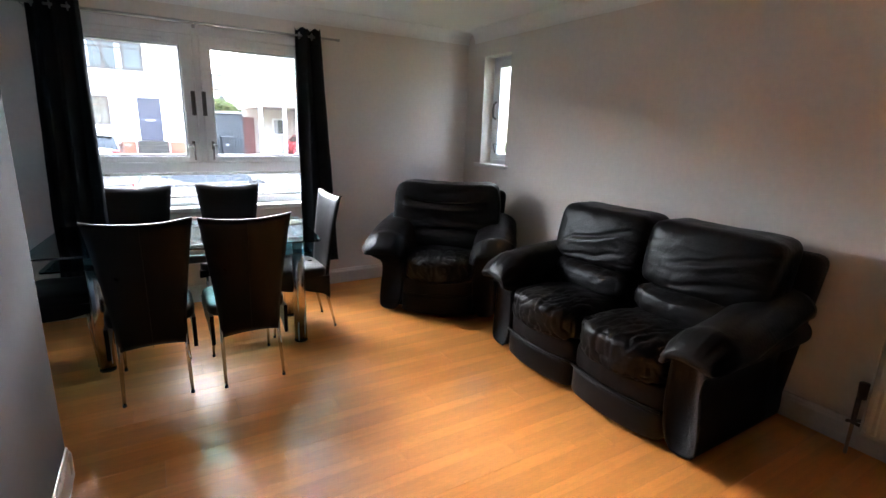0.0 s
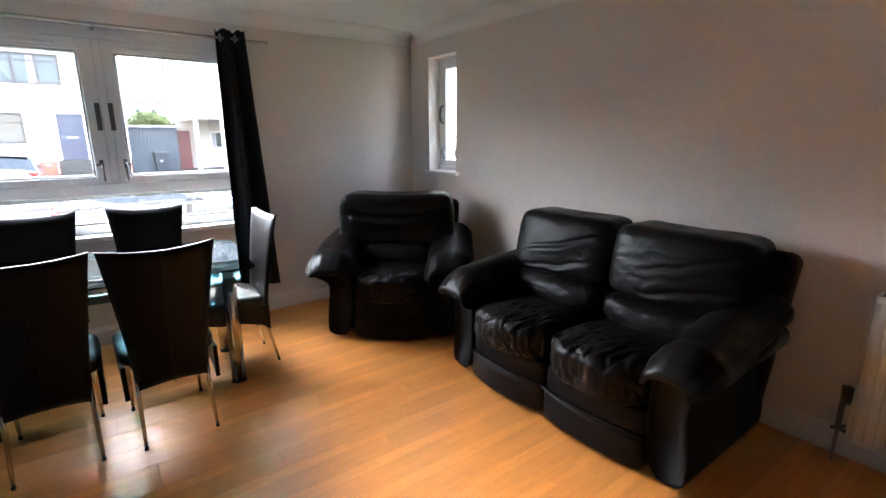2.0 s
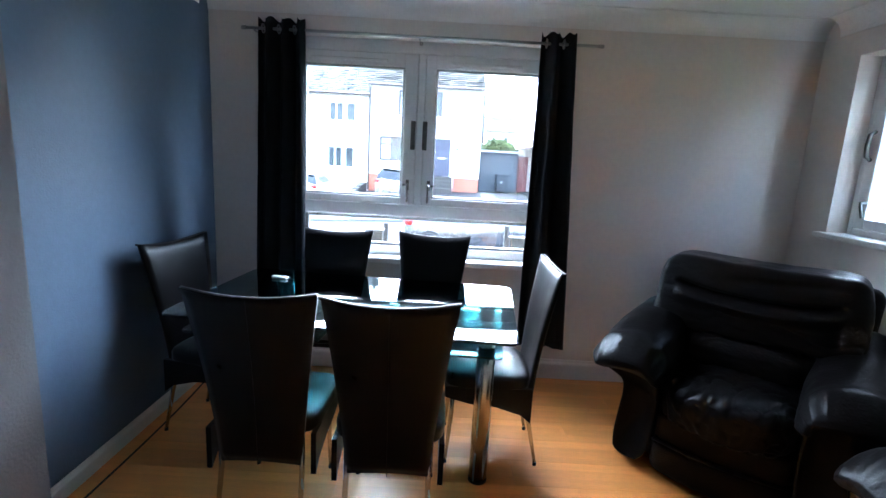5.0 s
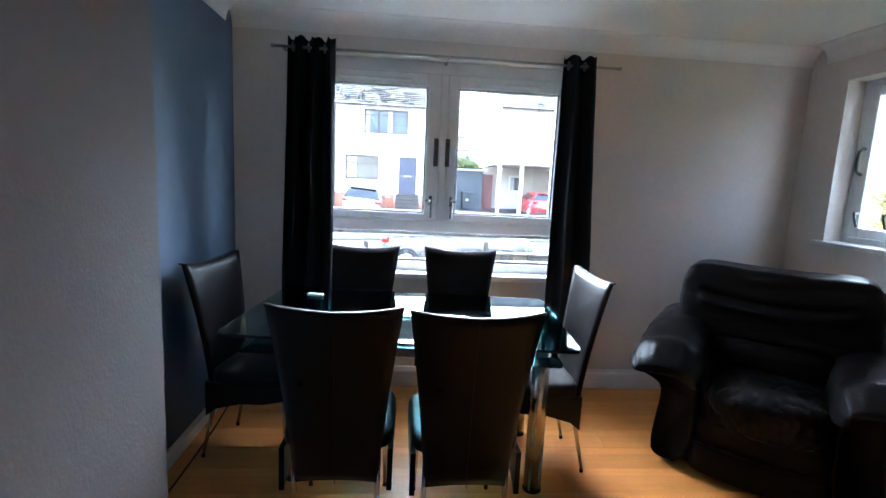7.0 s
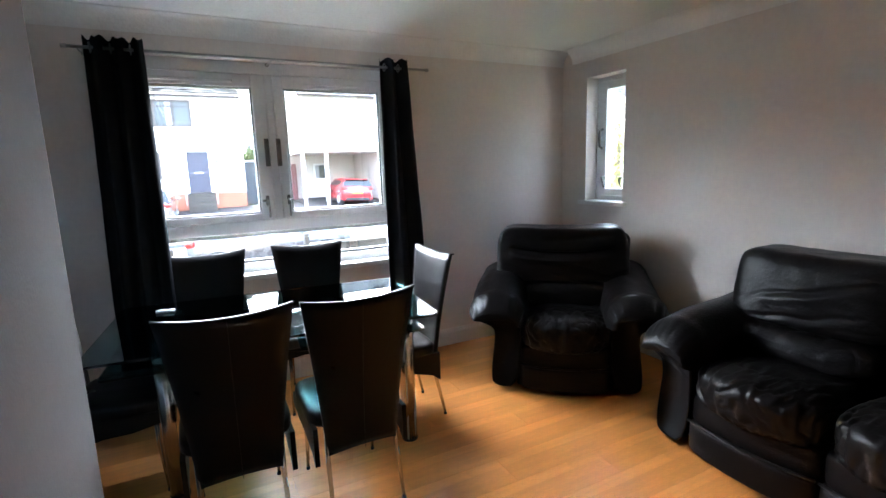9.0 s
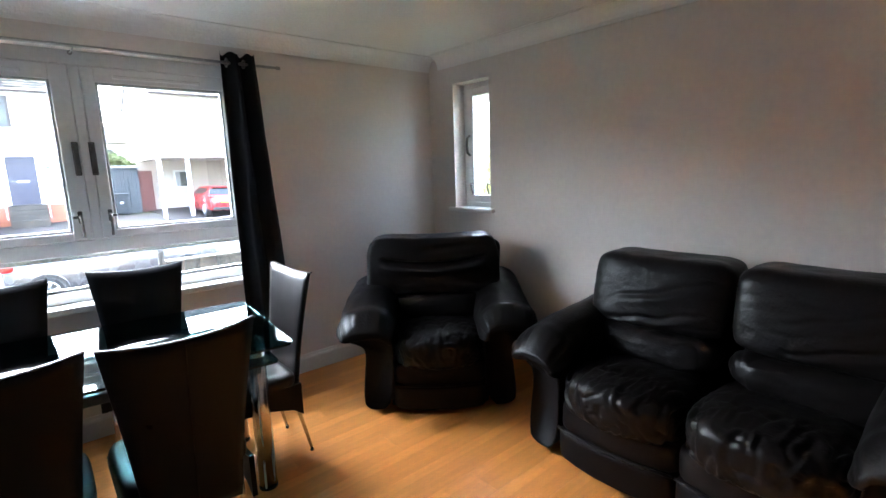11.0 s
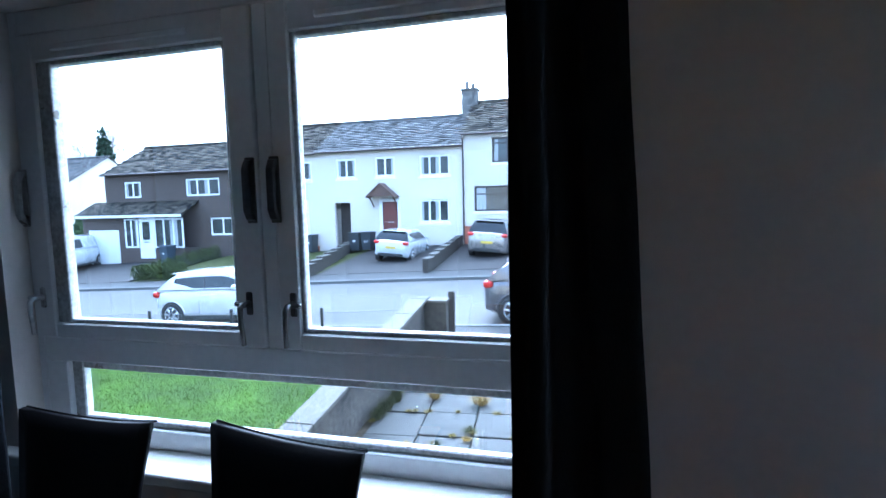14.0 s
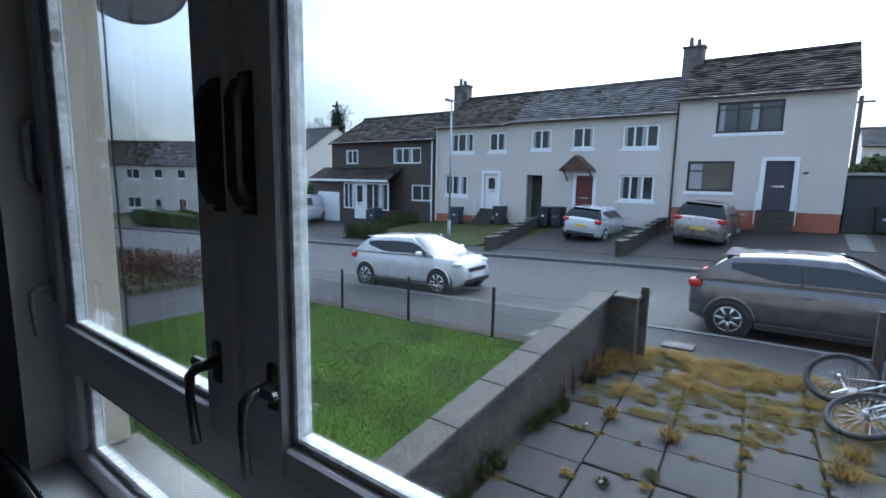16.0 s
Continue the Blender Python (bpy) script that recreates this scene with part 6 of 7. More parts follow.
# the house with a carport
h7 = thing("house", pose(0, 0, 0), "white gabled house with an open carport under its upper floor", "house", "houses across the street")
openings = [(11.2, 13.0, 3.6, 4.8)]
walls_with(h7, 5.35, 16.5, 26.4, 33.6, 2.55, 5.35, 7.55, ROUGHCAST, openings)
gable_roof(h7, 5.35, 16.5, 26.4, 33.6, 5.35, 7.55, TILE2)
part("verge_board", prism(bmesh.new(), [(26.2, 5.14), (30.0, 7.50), (30.0, 7.72), (26.2, 5.36)], 0, 5.22, 5.28), WHITEFRAME, h7)
house_window(h7, *openings[0], 26.5, 2)
part("upper_floor", boxed(5.37, 16.48, 26.62, 33.5, 2.40, 2.549), ROUGHCAST, h7)
part("ground_wall", boxed(9.6, 16.5, 26.42, 33.6, -1.0, 2.398), ROUGHCAST, h7)
part("rear_wall", boxed(5.36, 9.58, 31.5, 31.7, -1.0, 2.398), ROUGHCAST, h7)
house_window(h7, 7.0, 7.9, 0.9, 1.9, 31.46, 1, sill=False)
for x in (5.42, 6.6):
    part("carport_post", boxed(x - 0.08, x + 0.08, 26.45, 26.60, -0.9, 2.398, 0.01, 1), WHITEFRAME, h7, "white carport post")

# side plot beyond the narrow window
h8 = thing("house", pose(0, 0, 0), "pale neighbouring house seen past the side window", "house", "houses across the street")
walls_with(h8, 26.0, 36.0, 24.0, 31.0, -1.2, 5.2, 7.6, ROUGHCAST, [(27.5, 29.5, 3.4, 4.6)])
gable_roof(h8, 26.0, 36.0, 24.0, 31.0, 5.2, 7.6, TILE2)
house_window(h8, 27.5, 29.5, 3.4, 4.6, 24.1, 2)

# a house beyond the shed
h9 = thing("house", pose(0, 0, 0), "distant pale house with a low grey roof behind the shed", "house", "houses across the street")
walls_with(h9, 5.3, 14.0, 60.0, 67.0, -1.0, 5.2, 6.9, ROUGHCAST, [(5.9, 6.6, 3.5, 4.6), (7.4, 8.1, 3.5, 4.6)])
gable_roof(h9, 5.3, 14.0, 60.0, 67.0, 5.2, 6.9, TILE2)
house_window(h9, 5.9, 6.6, 3.5, 4.6, 60.1, 1)
house_window(h9, 7.4, 8.1, 3.5, 4.6, 60.1, 1)

shed = thing("garage_shed", pose(0, 0, 0), "dark grey boarded shed with a pale sheet roof", "shed")
bm = bmesh.new()
for k in range(14):
    box(bm, 2.95 + 0.16 * k, 3.105 + 0.16 * k, 30.6, 30.66, -0.6, 2.05, 0.006, 1)
part("boards", bm, SHED, shed)
part("body", boxed(2.96, 5.18, 30.665, 34.0, -0.6, 2.05), SHED, shed)
part("roof", boxed(2.85, 5.28, 30.45, 34.1, 2.055, 2.17, 0.01, 1), FELT, shed, "pale sheet roof")
redfence = thing("timber_fence", pose(0, 0, 0), "red-brown timber fence beside the shed", "fence")
for k in range(5):
    part("board", boxed(5.22 + 0.13 * k, 5.34 + 0.13 * k, 30.9, 30.93, -0.5, 1.9, 0.004, 1), REDDOOR, redfence)
path = sheet("garden_path", 2.95, 3.60, 25.0, 28.6, 0.03, KERB, "pale concrete path beside the end house", "path", 2, 6)

# ---- drive walls, lamp post, bins, pole ----
for nm, xa, xb, ya, yb in (("drive_wall", -3.60, -3.60, 21.6, 28.6), ("drive_wall", -8.75, -9.9, 21.2, 28.5)):
    d = thing(nm, pose(0, 0, 0), "low stepped block wall beside a driveway", "wall", "drive walls")
    n = 7
    for k in range(n):
        y, y2 = ya + (yb - ya) * k / n, ya + (yb - ya) * (k + 1) / n
        x = xa + (xb - xa) * (k + 0.5) / n
        z = level(x, y2) + 0.42
        part("wall_block", boxed(x - 0.11, x + 0.11, y, y2 - 0.002, z - 1.0, z), GARDENWALL, d)
        part("coping", boxed(x - 0.15, x + 0.15, y + 0.01, y2 - 0.015, z, z + 0.07, 0.012, 1), COPING, d)
lamp = thing("street_lamp", pose(-11.35, 22.0, level(-11.35, 22)), "slim grey galvanised street lamp across the road", "street lamp")
part("base", tubed([(0, 0, -0.1), (0, 0, 1.1)], 0.075, 12), LAMPMETAL, lamp, smooth=True)
part("column", tubed([(0, 0, 1.1), (0, 0, 6.35)], [0.05, 0.035], 12), LAMPMETAL, lamp, smooth=True)
part("lantern", boxed(-0.09, 0.09, -0.42, 0.06, 6.33, 6.45, 0.03, 2), LAMPMETAL, lamp)
pole = thing("utility_pole", pose(3.6, 40.0, 0.0), "dark wooden utility pole behind the houses", "pole")
part("shaft", tubed([(0, 0, -1), (0, 0, 6.6)], [0.15, 0.11], 10), TIMBER, pole, smooth=True)
part("cross_arm", boxed(-0.6, 0.6, -0.05, 0.05, 6.2, 6.32), TIMBER, pole)


def wheelie_bin(x, y, material, turn=0, label="dark plastic wheelie bin by the house wall", number=""):
    b = thing("wheelie_bin", pose(x, y, level(x, y) + 0.01, 0, 0, turn), label, "bin", "wheelie bins")
    bm = bmesh.new()
    lo = [bm.verts.new(p) for p in ((-0.23, -0.27, 0.05), (0.23, -0.27, 0.05), (0.23, 0.27, 0.05), (-0.23, 0.27, 0.05))]
    hi = [bm.verts.new(p) for p in ((-0.29, -0.36, 0.95), (0.29, -0.36, 0.95), (0.29, 0.34, 0.95), (-0.29, 0.34, 0.95))]
    for k in range(4):
        bm.faces.new((lo[k], lo[(k + 1) % 4], hi[(k + 1) % 4], hi[k]))
    bm.faces.new(lo[::-1]), bm.faces.new(hi)
    part("body", bm, material, b)
    part("lid", boxed(-0.30, 0.30, -0.38, 0.38, 0.952, 1.03, 0.025, 2), material, b)
    for sx in (-1, 1):
        part("wheel", tubed([(sx * 0.20, 0.28, 0.10), (sx * 0.25, 0.28, 0.10)], 0.10, 14), TYRE, b)
    part("handle", tubed([(-0.22, 0.42, 0.97), (0.22, 0.42, 0.97)], 0.016, 8), material, b)
    if number:
        cu = bpy.data.curves.new("number", "FONT")
        cu.body, cu.size, cu.align_x, cu.extrude = number, 0.30, "CENTER", 0.002
        cu.materials.append(WHITEPLATE)
        t = new("number", cu)
        t.parent = b
        t.matrix_basis = pose(0, -0.335, 0.45, 84)
    else:
        part("sticker", boxed(-0.07, 0.07, -0.332, -0.322, 0.52, 0.62), WHITEPLATE, b)
    return b


wheelie_bin(-9.35, 27.9, BINPL, 4)
wheelie_bin(-8.62, 27.9, BINPL, -3, "dark plastic wheelie bin with a white house number", "17")
wheelie_bin(-14.9, 27.7, BINPL2, 6)
wheelie_bin(-12.2, 28.1, BINPL, 0)
wheelie_bin(4.2, 30.1, BINPL, 0, "dark plastic wheelie bin before the grey shed")
wheelie_bin(-20.9, 26.9, BINPL2, 0)


# ---- cars ----
def wheel(parent, x, y, r, side):
    w = part("wheel", tubed([(x, y - 0.10, r), (x, y - 0.075, r), (x, y + 0.075, r), (x, y + 0.10, r)], [r - 0.03, r, r, r - 0.03], 28), TYRE, parent, "black tyre on an alloy rim", smooth=False)
    s = y + side * 0.102
    part("rim", tubed([(x, s - side * 0.02, r), (x, s, r)], [r * 0.68, r * 0.66], 24), TRIMBLACK, w)
    bm = bmesh.new()
    for k in range(7):
        a = 6.28319 * k / 7 + 0.3
        tube(bm, [(x + 0.04 * math.cos(a), s + side * 0.006, r + 0.04 * math.sin(a)), (x + r * 0.64 * math.cos(a), s + side * 0.004, r + r * 0.64 * math.sin(a))], [0.034, 0.028], 6)
    ringpts = [(x + r * 0.66 * math.cos(6.28319 * k / 24), s, r + r * 0.66 * math.sin(6.28319 * k / 24)) for k in range(25)]
    tube(bm, ringpts, 0.016, 6, cap=False)
    part("spokes", bm, ALLOY, w, "silver alloy spokes", smooth=True)


def car(at, label, paint, length, width, height, wheelbase, front_over, belt, hood, screen, roof_front, roof_rear, tail, r=0.31, van=False, rails=False):
    """A car along +x, its rear bumper at x = 0, on the ground at z = 0. screen, roof_front, roof_rear, tail: places along its length."""
    c = thing("car" if not van else "van", at, label, "car" if not van else "van", "parked vehicles")
    L, W = length, width / 2
    xf = L - front_over
    xr = xf - wheelbase
    # lower body: sections along the length
    def top_at(x):
        if x > screen:
            u = (x - screen) / (L - screen)
            return belt + (hood - belt) * min(1, u * 1.2) - 0.16 * max(0, u - 0.72) / 0.28
        if x < tail:
            return belt - 0.02 * (tail - x) / max(tail, 0.01)
        return belt
    def bottom_at(x):
        return 0.20 + 0.08 * max(0, 1 - x / 0.35) + 0.05 * max(0, 1 - (L - x) / 0.45)
    def half_at(x):
        e = max(0, 1 - x / 0.42) ** 2.2 * 0.16 + max(0, 1 - (L - x) / 0.75) ** 2.0 * 0.30
        return W - e
    bm = bmesh.new()
    xs = sorted({0.0, 0.05, 0.13, 0.28, 0.45, *[L * k / 26 for k in range(2, 25)], L - 0.5, L - 0.3, L - 0.15, L - 0.06, L})
    rings = []
    for x in xs:
        w, zt, zb = half_at(x), top_at(x), bottom_at(x)
        endk = 0.10 if x in (0.0, L) else (0.03 if x < 0.06 or x > L - 0.07 else 0.0)
        zt -= endk * 1.2
        zb += endk * 0.6
        h = zt - zb
        prof = [(0.0, zb), (w * 0.86, zb), (w * 0.955, zb + 0.06 * h), (w * 0.985, zb + 0.25 * h), (w * 1.0, zb + 0.48 * h), (w * 0.992, zb + 0.66 * h), (w * 0.965, zb + 0.80 * h), (w * 0.93, zb + 0.93 * h), (w * 0.86, zt), (w * 0.45, zt + 0.018), (0.0, zt + 0.024)]
        rings.append([bm.verts.new((x, s * p[0], p[1])) for s, p in [(1, q) for q in prof] + [(-1, q) for q in prof[-2:0:-1]]])
    n = len(rings[0])
    for a, b in zip(rings, rings[1:]):
        for k in range(n):
            bm.faces.new((a[k], a[(k + 1) % n], b[(k + 1) % n], b[k]))
    bm.faces.new(rings[0]), bm.faces.new(rings[-1][::-1])
    body = part("body", bm, paint, c, smooth=True)
    # cabin: one rounded shell, painted above and at the rear quarters, glazed elsewhere
    wb, wt = W * 0.915, W * 0.70
    zt = height
    def crown(x):
        if x >= roof_front:
            u = (x - roof_front) / (screen - roof_front)
            return zt - 0.035 - (zt - belt - 0.035) * (0.22 * u + 0.78 * u ** 1.5)
        if x <= roof_rear:
            u = (roof_rear - x) / (roof_rear - tail)
            return zt - 0.075 - (zt - belt - 0.075) * u ** 1.3
        u = (x - roof_rear) / (roof_front - roof_rear)
        return zt - 0.075 * (1 - u) ** 2 - 0.035 * u ** 3
    def cab_point(x_low, x_high, v, s):
        return Vector((x_low + (x_high - x_low) * v, s * (wb + (wt - wb) * v), belt - 0.02 + (zt - 0.07 - belt + 0.02) * v))
    stations = [tail + (roof_rear - tail) * k / 6 for k in range(6)] + [roof_rear + (roof_front - roof_rear) * k / 12 for k in range(12)] + [roof_front + (screen - roof_front) * k / 7 for k in range(8)]
    shell, glass = bmesh.new(), bmesh.new()
    secs = []
    for x in stations:
        z = max(belt + 0.001, crown(x))
        v = (z - belt) / (zt - belt)
        w1 = wb + (wt - wb) * v
        u = (x - tail) / (screen - tail)
        lo = 0.10 + 1.9 * max(0.0, 0.40 - u)
        lo, hi = min(lo, 0.70), 0.80
        half = [(wb + (w1 + 0.02 - wb) * f, belt + (z - 0.055 * v - belt) * f) for f in (lo, hi)]
        secs.append([(x, sg * a, c) for sg, a, c in [(1, wb, belt - 0.03), (1, *half[0]), (1, *half[1]), (1, w1 + 0.02, z - 0.055 * v), (1, w1 - 0.05, z - 0.012 * v), (1, w1 * 0.5, z + 0.012 * v), (0, 0, z + 0.016 * v),
                      (-1, w1 * 0.5, z + 0.012 * v), (-1, w1 - 0.05, z - 0.012 * v), (-1, w1 + 0.02, z - 0.055 * v), (-1, *half[1]), (-1, *half[0]), (-1, wb, belt - 0.03)]])
    for i, (p, q) in enumerate(zip(secs, secs[1:])):
        xm = (p[0][0] + q[0][0]) / 2
        for k in range(12):
            side_face = k in (0, 1, 2, 9, 10, 11)
            if side_face:
                painted = k not in (1, 10) or xm < tail + 0.17 * (screen - tail) or xm > screen - 0.25 or (van and xm < screen - 1.55)
            else:
                painted = roof_rear - 0.02 < xm < roof_front or (van and xm < roof_front)
            bmx = shell if painted else glass
            bmx.faces.new([bmx.verts.new(c) for c in (p[k], p[k + 1], q[k + 1], q[k])])
    for bmx in (shell, glass):
        bmesh.ops.remove_doubles(bmx, verts=bmx.verts, dist=0.0005)
    part("glazing", glass, CARGLASS, c, "dark tinted windows", smooth=True)
    part("roof", shell, paint, c, smooth=True)
    if tail < 0.3 and not van:
        part("spoiler", boxed(roof_rear - 0.14, roof_rear + 0.10, -wt + 0.02, wt - 0.02, zt - 0.085, zt - 0.055, 0.012, 2), paint, c)
    mids = [0.52] if not van else [0.70]
    for s in (-1, 1):
        for (a, b, rad) in ((screen, roof_front, 0.034),):
            part("pillar", tubed([cab_point(a, b, 0.0, s), cab_point(a, b, 1.0, s)], rad, 8), paint, c, smooth=True)
        for m in mids:
            x = tail + (screen - tail) * m
            part("pillar", tubed([cab_point(x, x - 0.06, 0.02, s * 1.004), cab_point(x, x - 0.06, 0.97, s * 1.004)], 0.022, 6), TRIMBLACK, c)
        part("waist_trim", tubed([(tail + 0.1, s * (wb + 0.012), belt + 0.005), (screen - 0.15, s * (wb + 0.012), belt + 0.005)], 0.010, 6), TRIMBLACK, c)
        mx = screen - 0.32
        mm = part("wing_mirror", cushion(bmesh.new(), (mx, s * (W + 0.10), belt + 0.07), (0.13, 0.20, 0.13), 3, 6, 0), paint if not van else TRIMBLACK, c, smooth=True)
        part("door_handle", boxed(xr + wheelbase * 0.36, xr + wheelbase * 0.36 + 0.18, s * (W - 0.012) - 0.02, s * (W - 0.012) + 0.02, belt - 0.17, belt - 0.14, 0.008, 1), paint, c)
        bm = bmesh.new()
        for x in (xr + wheelbase * 0.33, xf - 0.48):
            tube(bm, [(x, s * (W * 0.998), 0.34), (x, s * (W * 1.002), 0.60), (x - 0.03, s * (W * 0.945), belt - 0.06)], 0.0045, 5)
        part("door_gap", bm, TRIMBLACK, c)
        part("side_sill", boxed(xr + r + 0.06, xf - r - 0.06, s * (W - 0.03) - 0.025, s * (W - 0.03) + 0.025, 0.19, 0.30, 0.012, 1), TRIMBLACK, c)
        for wx in (xr, xf):
            arch = bmesh.new()
            tube(arch, [(wx + (r + 0.055) * math.cos(a), s * (W - 0.010), r + (r + 0.055) * math.sin(a)) for a in [math.pi * (k / 16) for k in range(17)]], 0.022, 6)
            part("wheel_arch", arch, paint if not van else TRIMBLACK, c, smooth=True)
            part("arch_well", tubed([(wx, s * (W - 0.20), r), (wx, s * (W + 0.003), r)], r + 0.045, 26), TRIMBLACK, c)
            wheel(c, wx, s * (W - 0.075), r, s)
        part("tail_lamp", cushion(bmesh.new(), (0.09, s * (W - 0.17), belt - 0.10), (0.22, 0.30, 0.17), 3, 8, 0), REDLENS, c, "red tail lamp", smooth=True)
        part("headlamp", cushion(bmesh.new(), (L - 0.30, s * (W - 0.25), hood - 0.115), (0.46, 0.24, 0.13), 2.6, 8, 0), CLEARLENS, c, "clear headlamp", smooth=True)
    part("rear_plate", boxed(-0.012, 0.02, -0.26, 0.26, 0.62 if not van else 0.75, 0.73 if not van else 0.86, 0.004, 1), YELLOWPLATE, c, "yellow rear number plate")
    part("front_plate", boxed(L - 0.03, L + 0.012, -0.26, 0.26, 0.40, 0.51, 0.004, 1), WHITEPLATE, c, "white front number plate")
    part("grille", boxed(L - 0.06, L + 0.006, -0.40, 0.40, 0.55, 0.66, 0.02, 2), TRIMBLACK, c)
    part("front_intake", boxed(L - 0.08, L + 0.004, -0.55, 0.55, 0.27, 0.38, 0.02, 2), TRIMBLACK, c)
    part("rear_valance", boxed(-0.004, 0.10, -0.62, 0.62, 0.27, 0.42, 0.02, 2), TRIMBLACK, c)
    if rails:
        for s in (-1, 1):
            part("roof_rail", tubed([(roof_rear + 0.1, s * wt * 0.95, zt + 0.03), (roof_front - 0.1, s * wt * 0.95, zt + 0.03)], 0.016, 8), ALLOY, c)
    return c


def on_street(x, y, turn, roll=0.0):
    return pose(x, y, level(x, y), 0, -math.degrees(math.atan(0.045 if x < 0 else 0.02)) if turn in (0, 180) else 0, turn)


car(on_street(0.02, 14.42, 0), "dark grey metallic hatchback parked at the near kerb", CARGREY, 4.06, 1.76, 1.45, 2.59, 0.83, 0.97, 0.90, 3.02, 2.12, 0.62, 0.10)
car(on_street(-8.64, 14.36, 0), "white three-door hatchback parked at the near kerb", CARWHITE, 3.74, 1.70, 1.42, 2.50, 0.64, 0.94, 0.87, 2.92, 2.12, 0.62, 0.12)
car(pose(-6.00, 24.05, level(-6, 24.4), 4.5, 0, 90), "white small hatchback parked on a sloping driveway", CARWHITE, 4.00, 1.72, 1.49, 2.51, 0.82, 0.99, 0.92, 2.98, 2.15, 0.45, 0.12)
car(pose(-1.58, 24.15, level(-1.6, 24.5), 4.5, 0, 88), "bronze silver crossover parked on the driveway", CARSILVER, 4.42, 1.82, 1.68, 2.60, 0.90, 1.10, 1.02, 3.25, 2.45, 0.45, 0.12, r=0.345, rails=True)
car(pose(7.70, 25.0, level(8, 26.0), 3.0, 0, 90), "small red hatchback parked beside the carport", CARRED, 3.70, 1.68, 1.41, 2.47, 0.70, 0.98, 0.93, 2.62, 2.05, 0.22, 0.08)
car(pose(-27.95, 28.0, level(-27, 26) + 0.1, 0, 0, -66), "white panel van parked on a driveway", CARWHITE, 5.00, 1.95, 1.97, 3.10, 0.93, 1.20, 1.05, 4.20, 3.30, 0.25, 0.06, r=0.34, van=True, rails=True)
car(pose(-34.0, 27.0, level(-33, 26), 0, 0, -62), "dark hatchback parked behind a van", CARGREY, 4.1, 1.76, 1.45, 2.55, 0.85, 0.98, 0.90, 2.98, 2.20, 0.45, 0.14)


# ---- plants ----
def leaves(bm, centre, size, count, leaf, rnd, hollow=0.55):
    """Many small leaf faces scattered through an uneven crown."""
    for _ in range(count):
        while True:
            p = Vector((rnd.uniform(-1, 1), rnd.uniform(-1, 1), rnd.uniform(-1, 1)))
            d = p.length
            if d < 1 + 0.35 * noise.noise(p * 2.2 + Vector(centre)) and d > hollow * rnd.random():
                break
        o = Vector(centre) + Vector((p.x * size[0], p.y * size[1], p.z * size[2]))
        a = Vector((rnd.gauss(0, 1), rnd.gauss(0, 1), rnd.gauss(0, 1))).normalized()
        b = a.orthogonal().normalized()
        s = leaf * rnd.uniform(0.6, 1.3)
        q = [bm.verts.new(o + a * s * u + b * s * w) for u, w in ((-1, 0), (0, -0.5), (1, 0), (0, 0.5))]
        bm.faces.new(q)
    return bm


def bare_tree(x, y, z, height, seed, label):
    t = thing("bare_tree", pose(x, y, z), label, "tree")
    rnd = random.Random(seed)
    trunk, boughs = bmesh.new(), bmesh.new()
    tube(trunk, [(0, 0, -0.5), (0.1, 0, height * 0.2), (0, 0.1, height * 0.45)], [height * 0.035, height * 0.028, height * 0.018], 8)
    def grow(p, way, ln, r, depth):
        q = p + way * ln
        tube(boughs, [p, (p + q) / 2 + Vector((rnd.uniform(-1, 1), rnd.uniform(-1, 1), 0)) * ln * 0.06, q], [r, r * 0.85, r * 0.7], 4, cap=False)
        if depth:
            for _ in range(3 if depth > 1 else 4):
                w = (way + Vector((rnd.gauss(0, 0.5), rnd.gauss(0, 0.5), rnd.gauss(0.15, 0.3)))).normalized()
                grow(q if rnd.random() < 0.6 else p + way * ln * 0.7, w, ln * rnd.uniform(0.6, 0.8), max(0.020, r * 0.55), depth - 1)
    for k in range(5):
        a = k * 1.26 + rnd.random()
        grow(Vector((0, 0, height * (0.22 + 0.05 * k))), Vector((math.cos(a) * 0.8, math.sin(a) * 0.8, 0.9)).normalized(), height * 0.20, height * 0.012, 5)
    part("trunk", trunk, BARK, t, smooth=True)
    part("branches", boughs, BARK, t, "leafless spreading branches")


bare_tree(-76, 60, -3.8, 20.5, 4, "large leafless tree behind the far roofs")
bare_tree(-86, 58, -4.0, 17.5, 9, "large leafless tree behind the far roofs")
bare_tree(-68, 64, -3.4, 19, 14, "large leafless tree behind the far roofs")


def conifer(x, y, z, height, radius, material, label, count, leaf, seed, stem=0.1):
    t = thing("conifer", pose(x, y, z), label, "tree")
    rnd = random.Random(seed)
    part("trunk", tubed([(0, 0, -0.2), (0, 0, height * 0.95)], [radius * 0.14, 0.02], 8), BARK, t)
    bm = bmesh.new()
    tiers = 9
    for k in range(tiers):
        u = k / tiers
        leaves(bm, (rnd.uniform(-0.1, 0.1) * radius, rnd.uniform(-0.1, 0.1) * radius, height * (stem + (1 - stem) * (u + 0.05))), (radius * (1 - u * 0.93), radius * (1 - u * 0.93), height * 0.09), int(count * (1.05 - u) / tiers * 2), leaf, rnd)
    part("crown", bm, material, t)


conifer(-62.5, 60, -2, 15.5, 3.2, DARKGREEN, "tall dark spruce behind the far roofs", 2600, 0.35, 2)
conifer(8.6, 8.8, -0.9, 3.5, 0.85, CONIFER, "golden green conifer beside the house", 4200, 0.045, 5, 0.02)
conifer(9.9, 9.2, -0.9, 2.9, 0.8, HEDGE, "dark green shrub beside the house", 2600, 0.05, 6, 0.02)


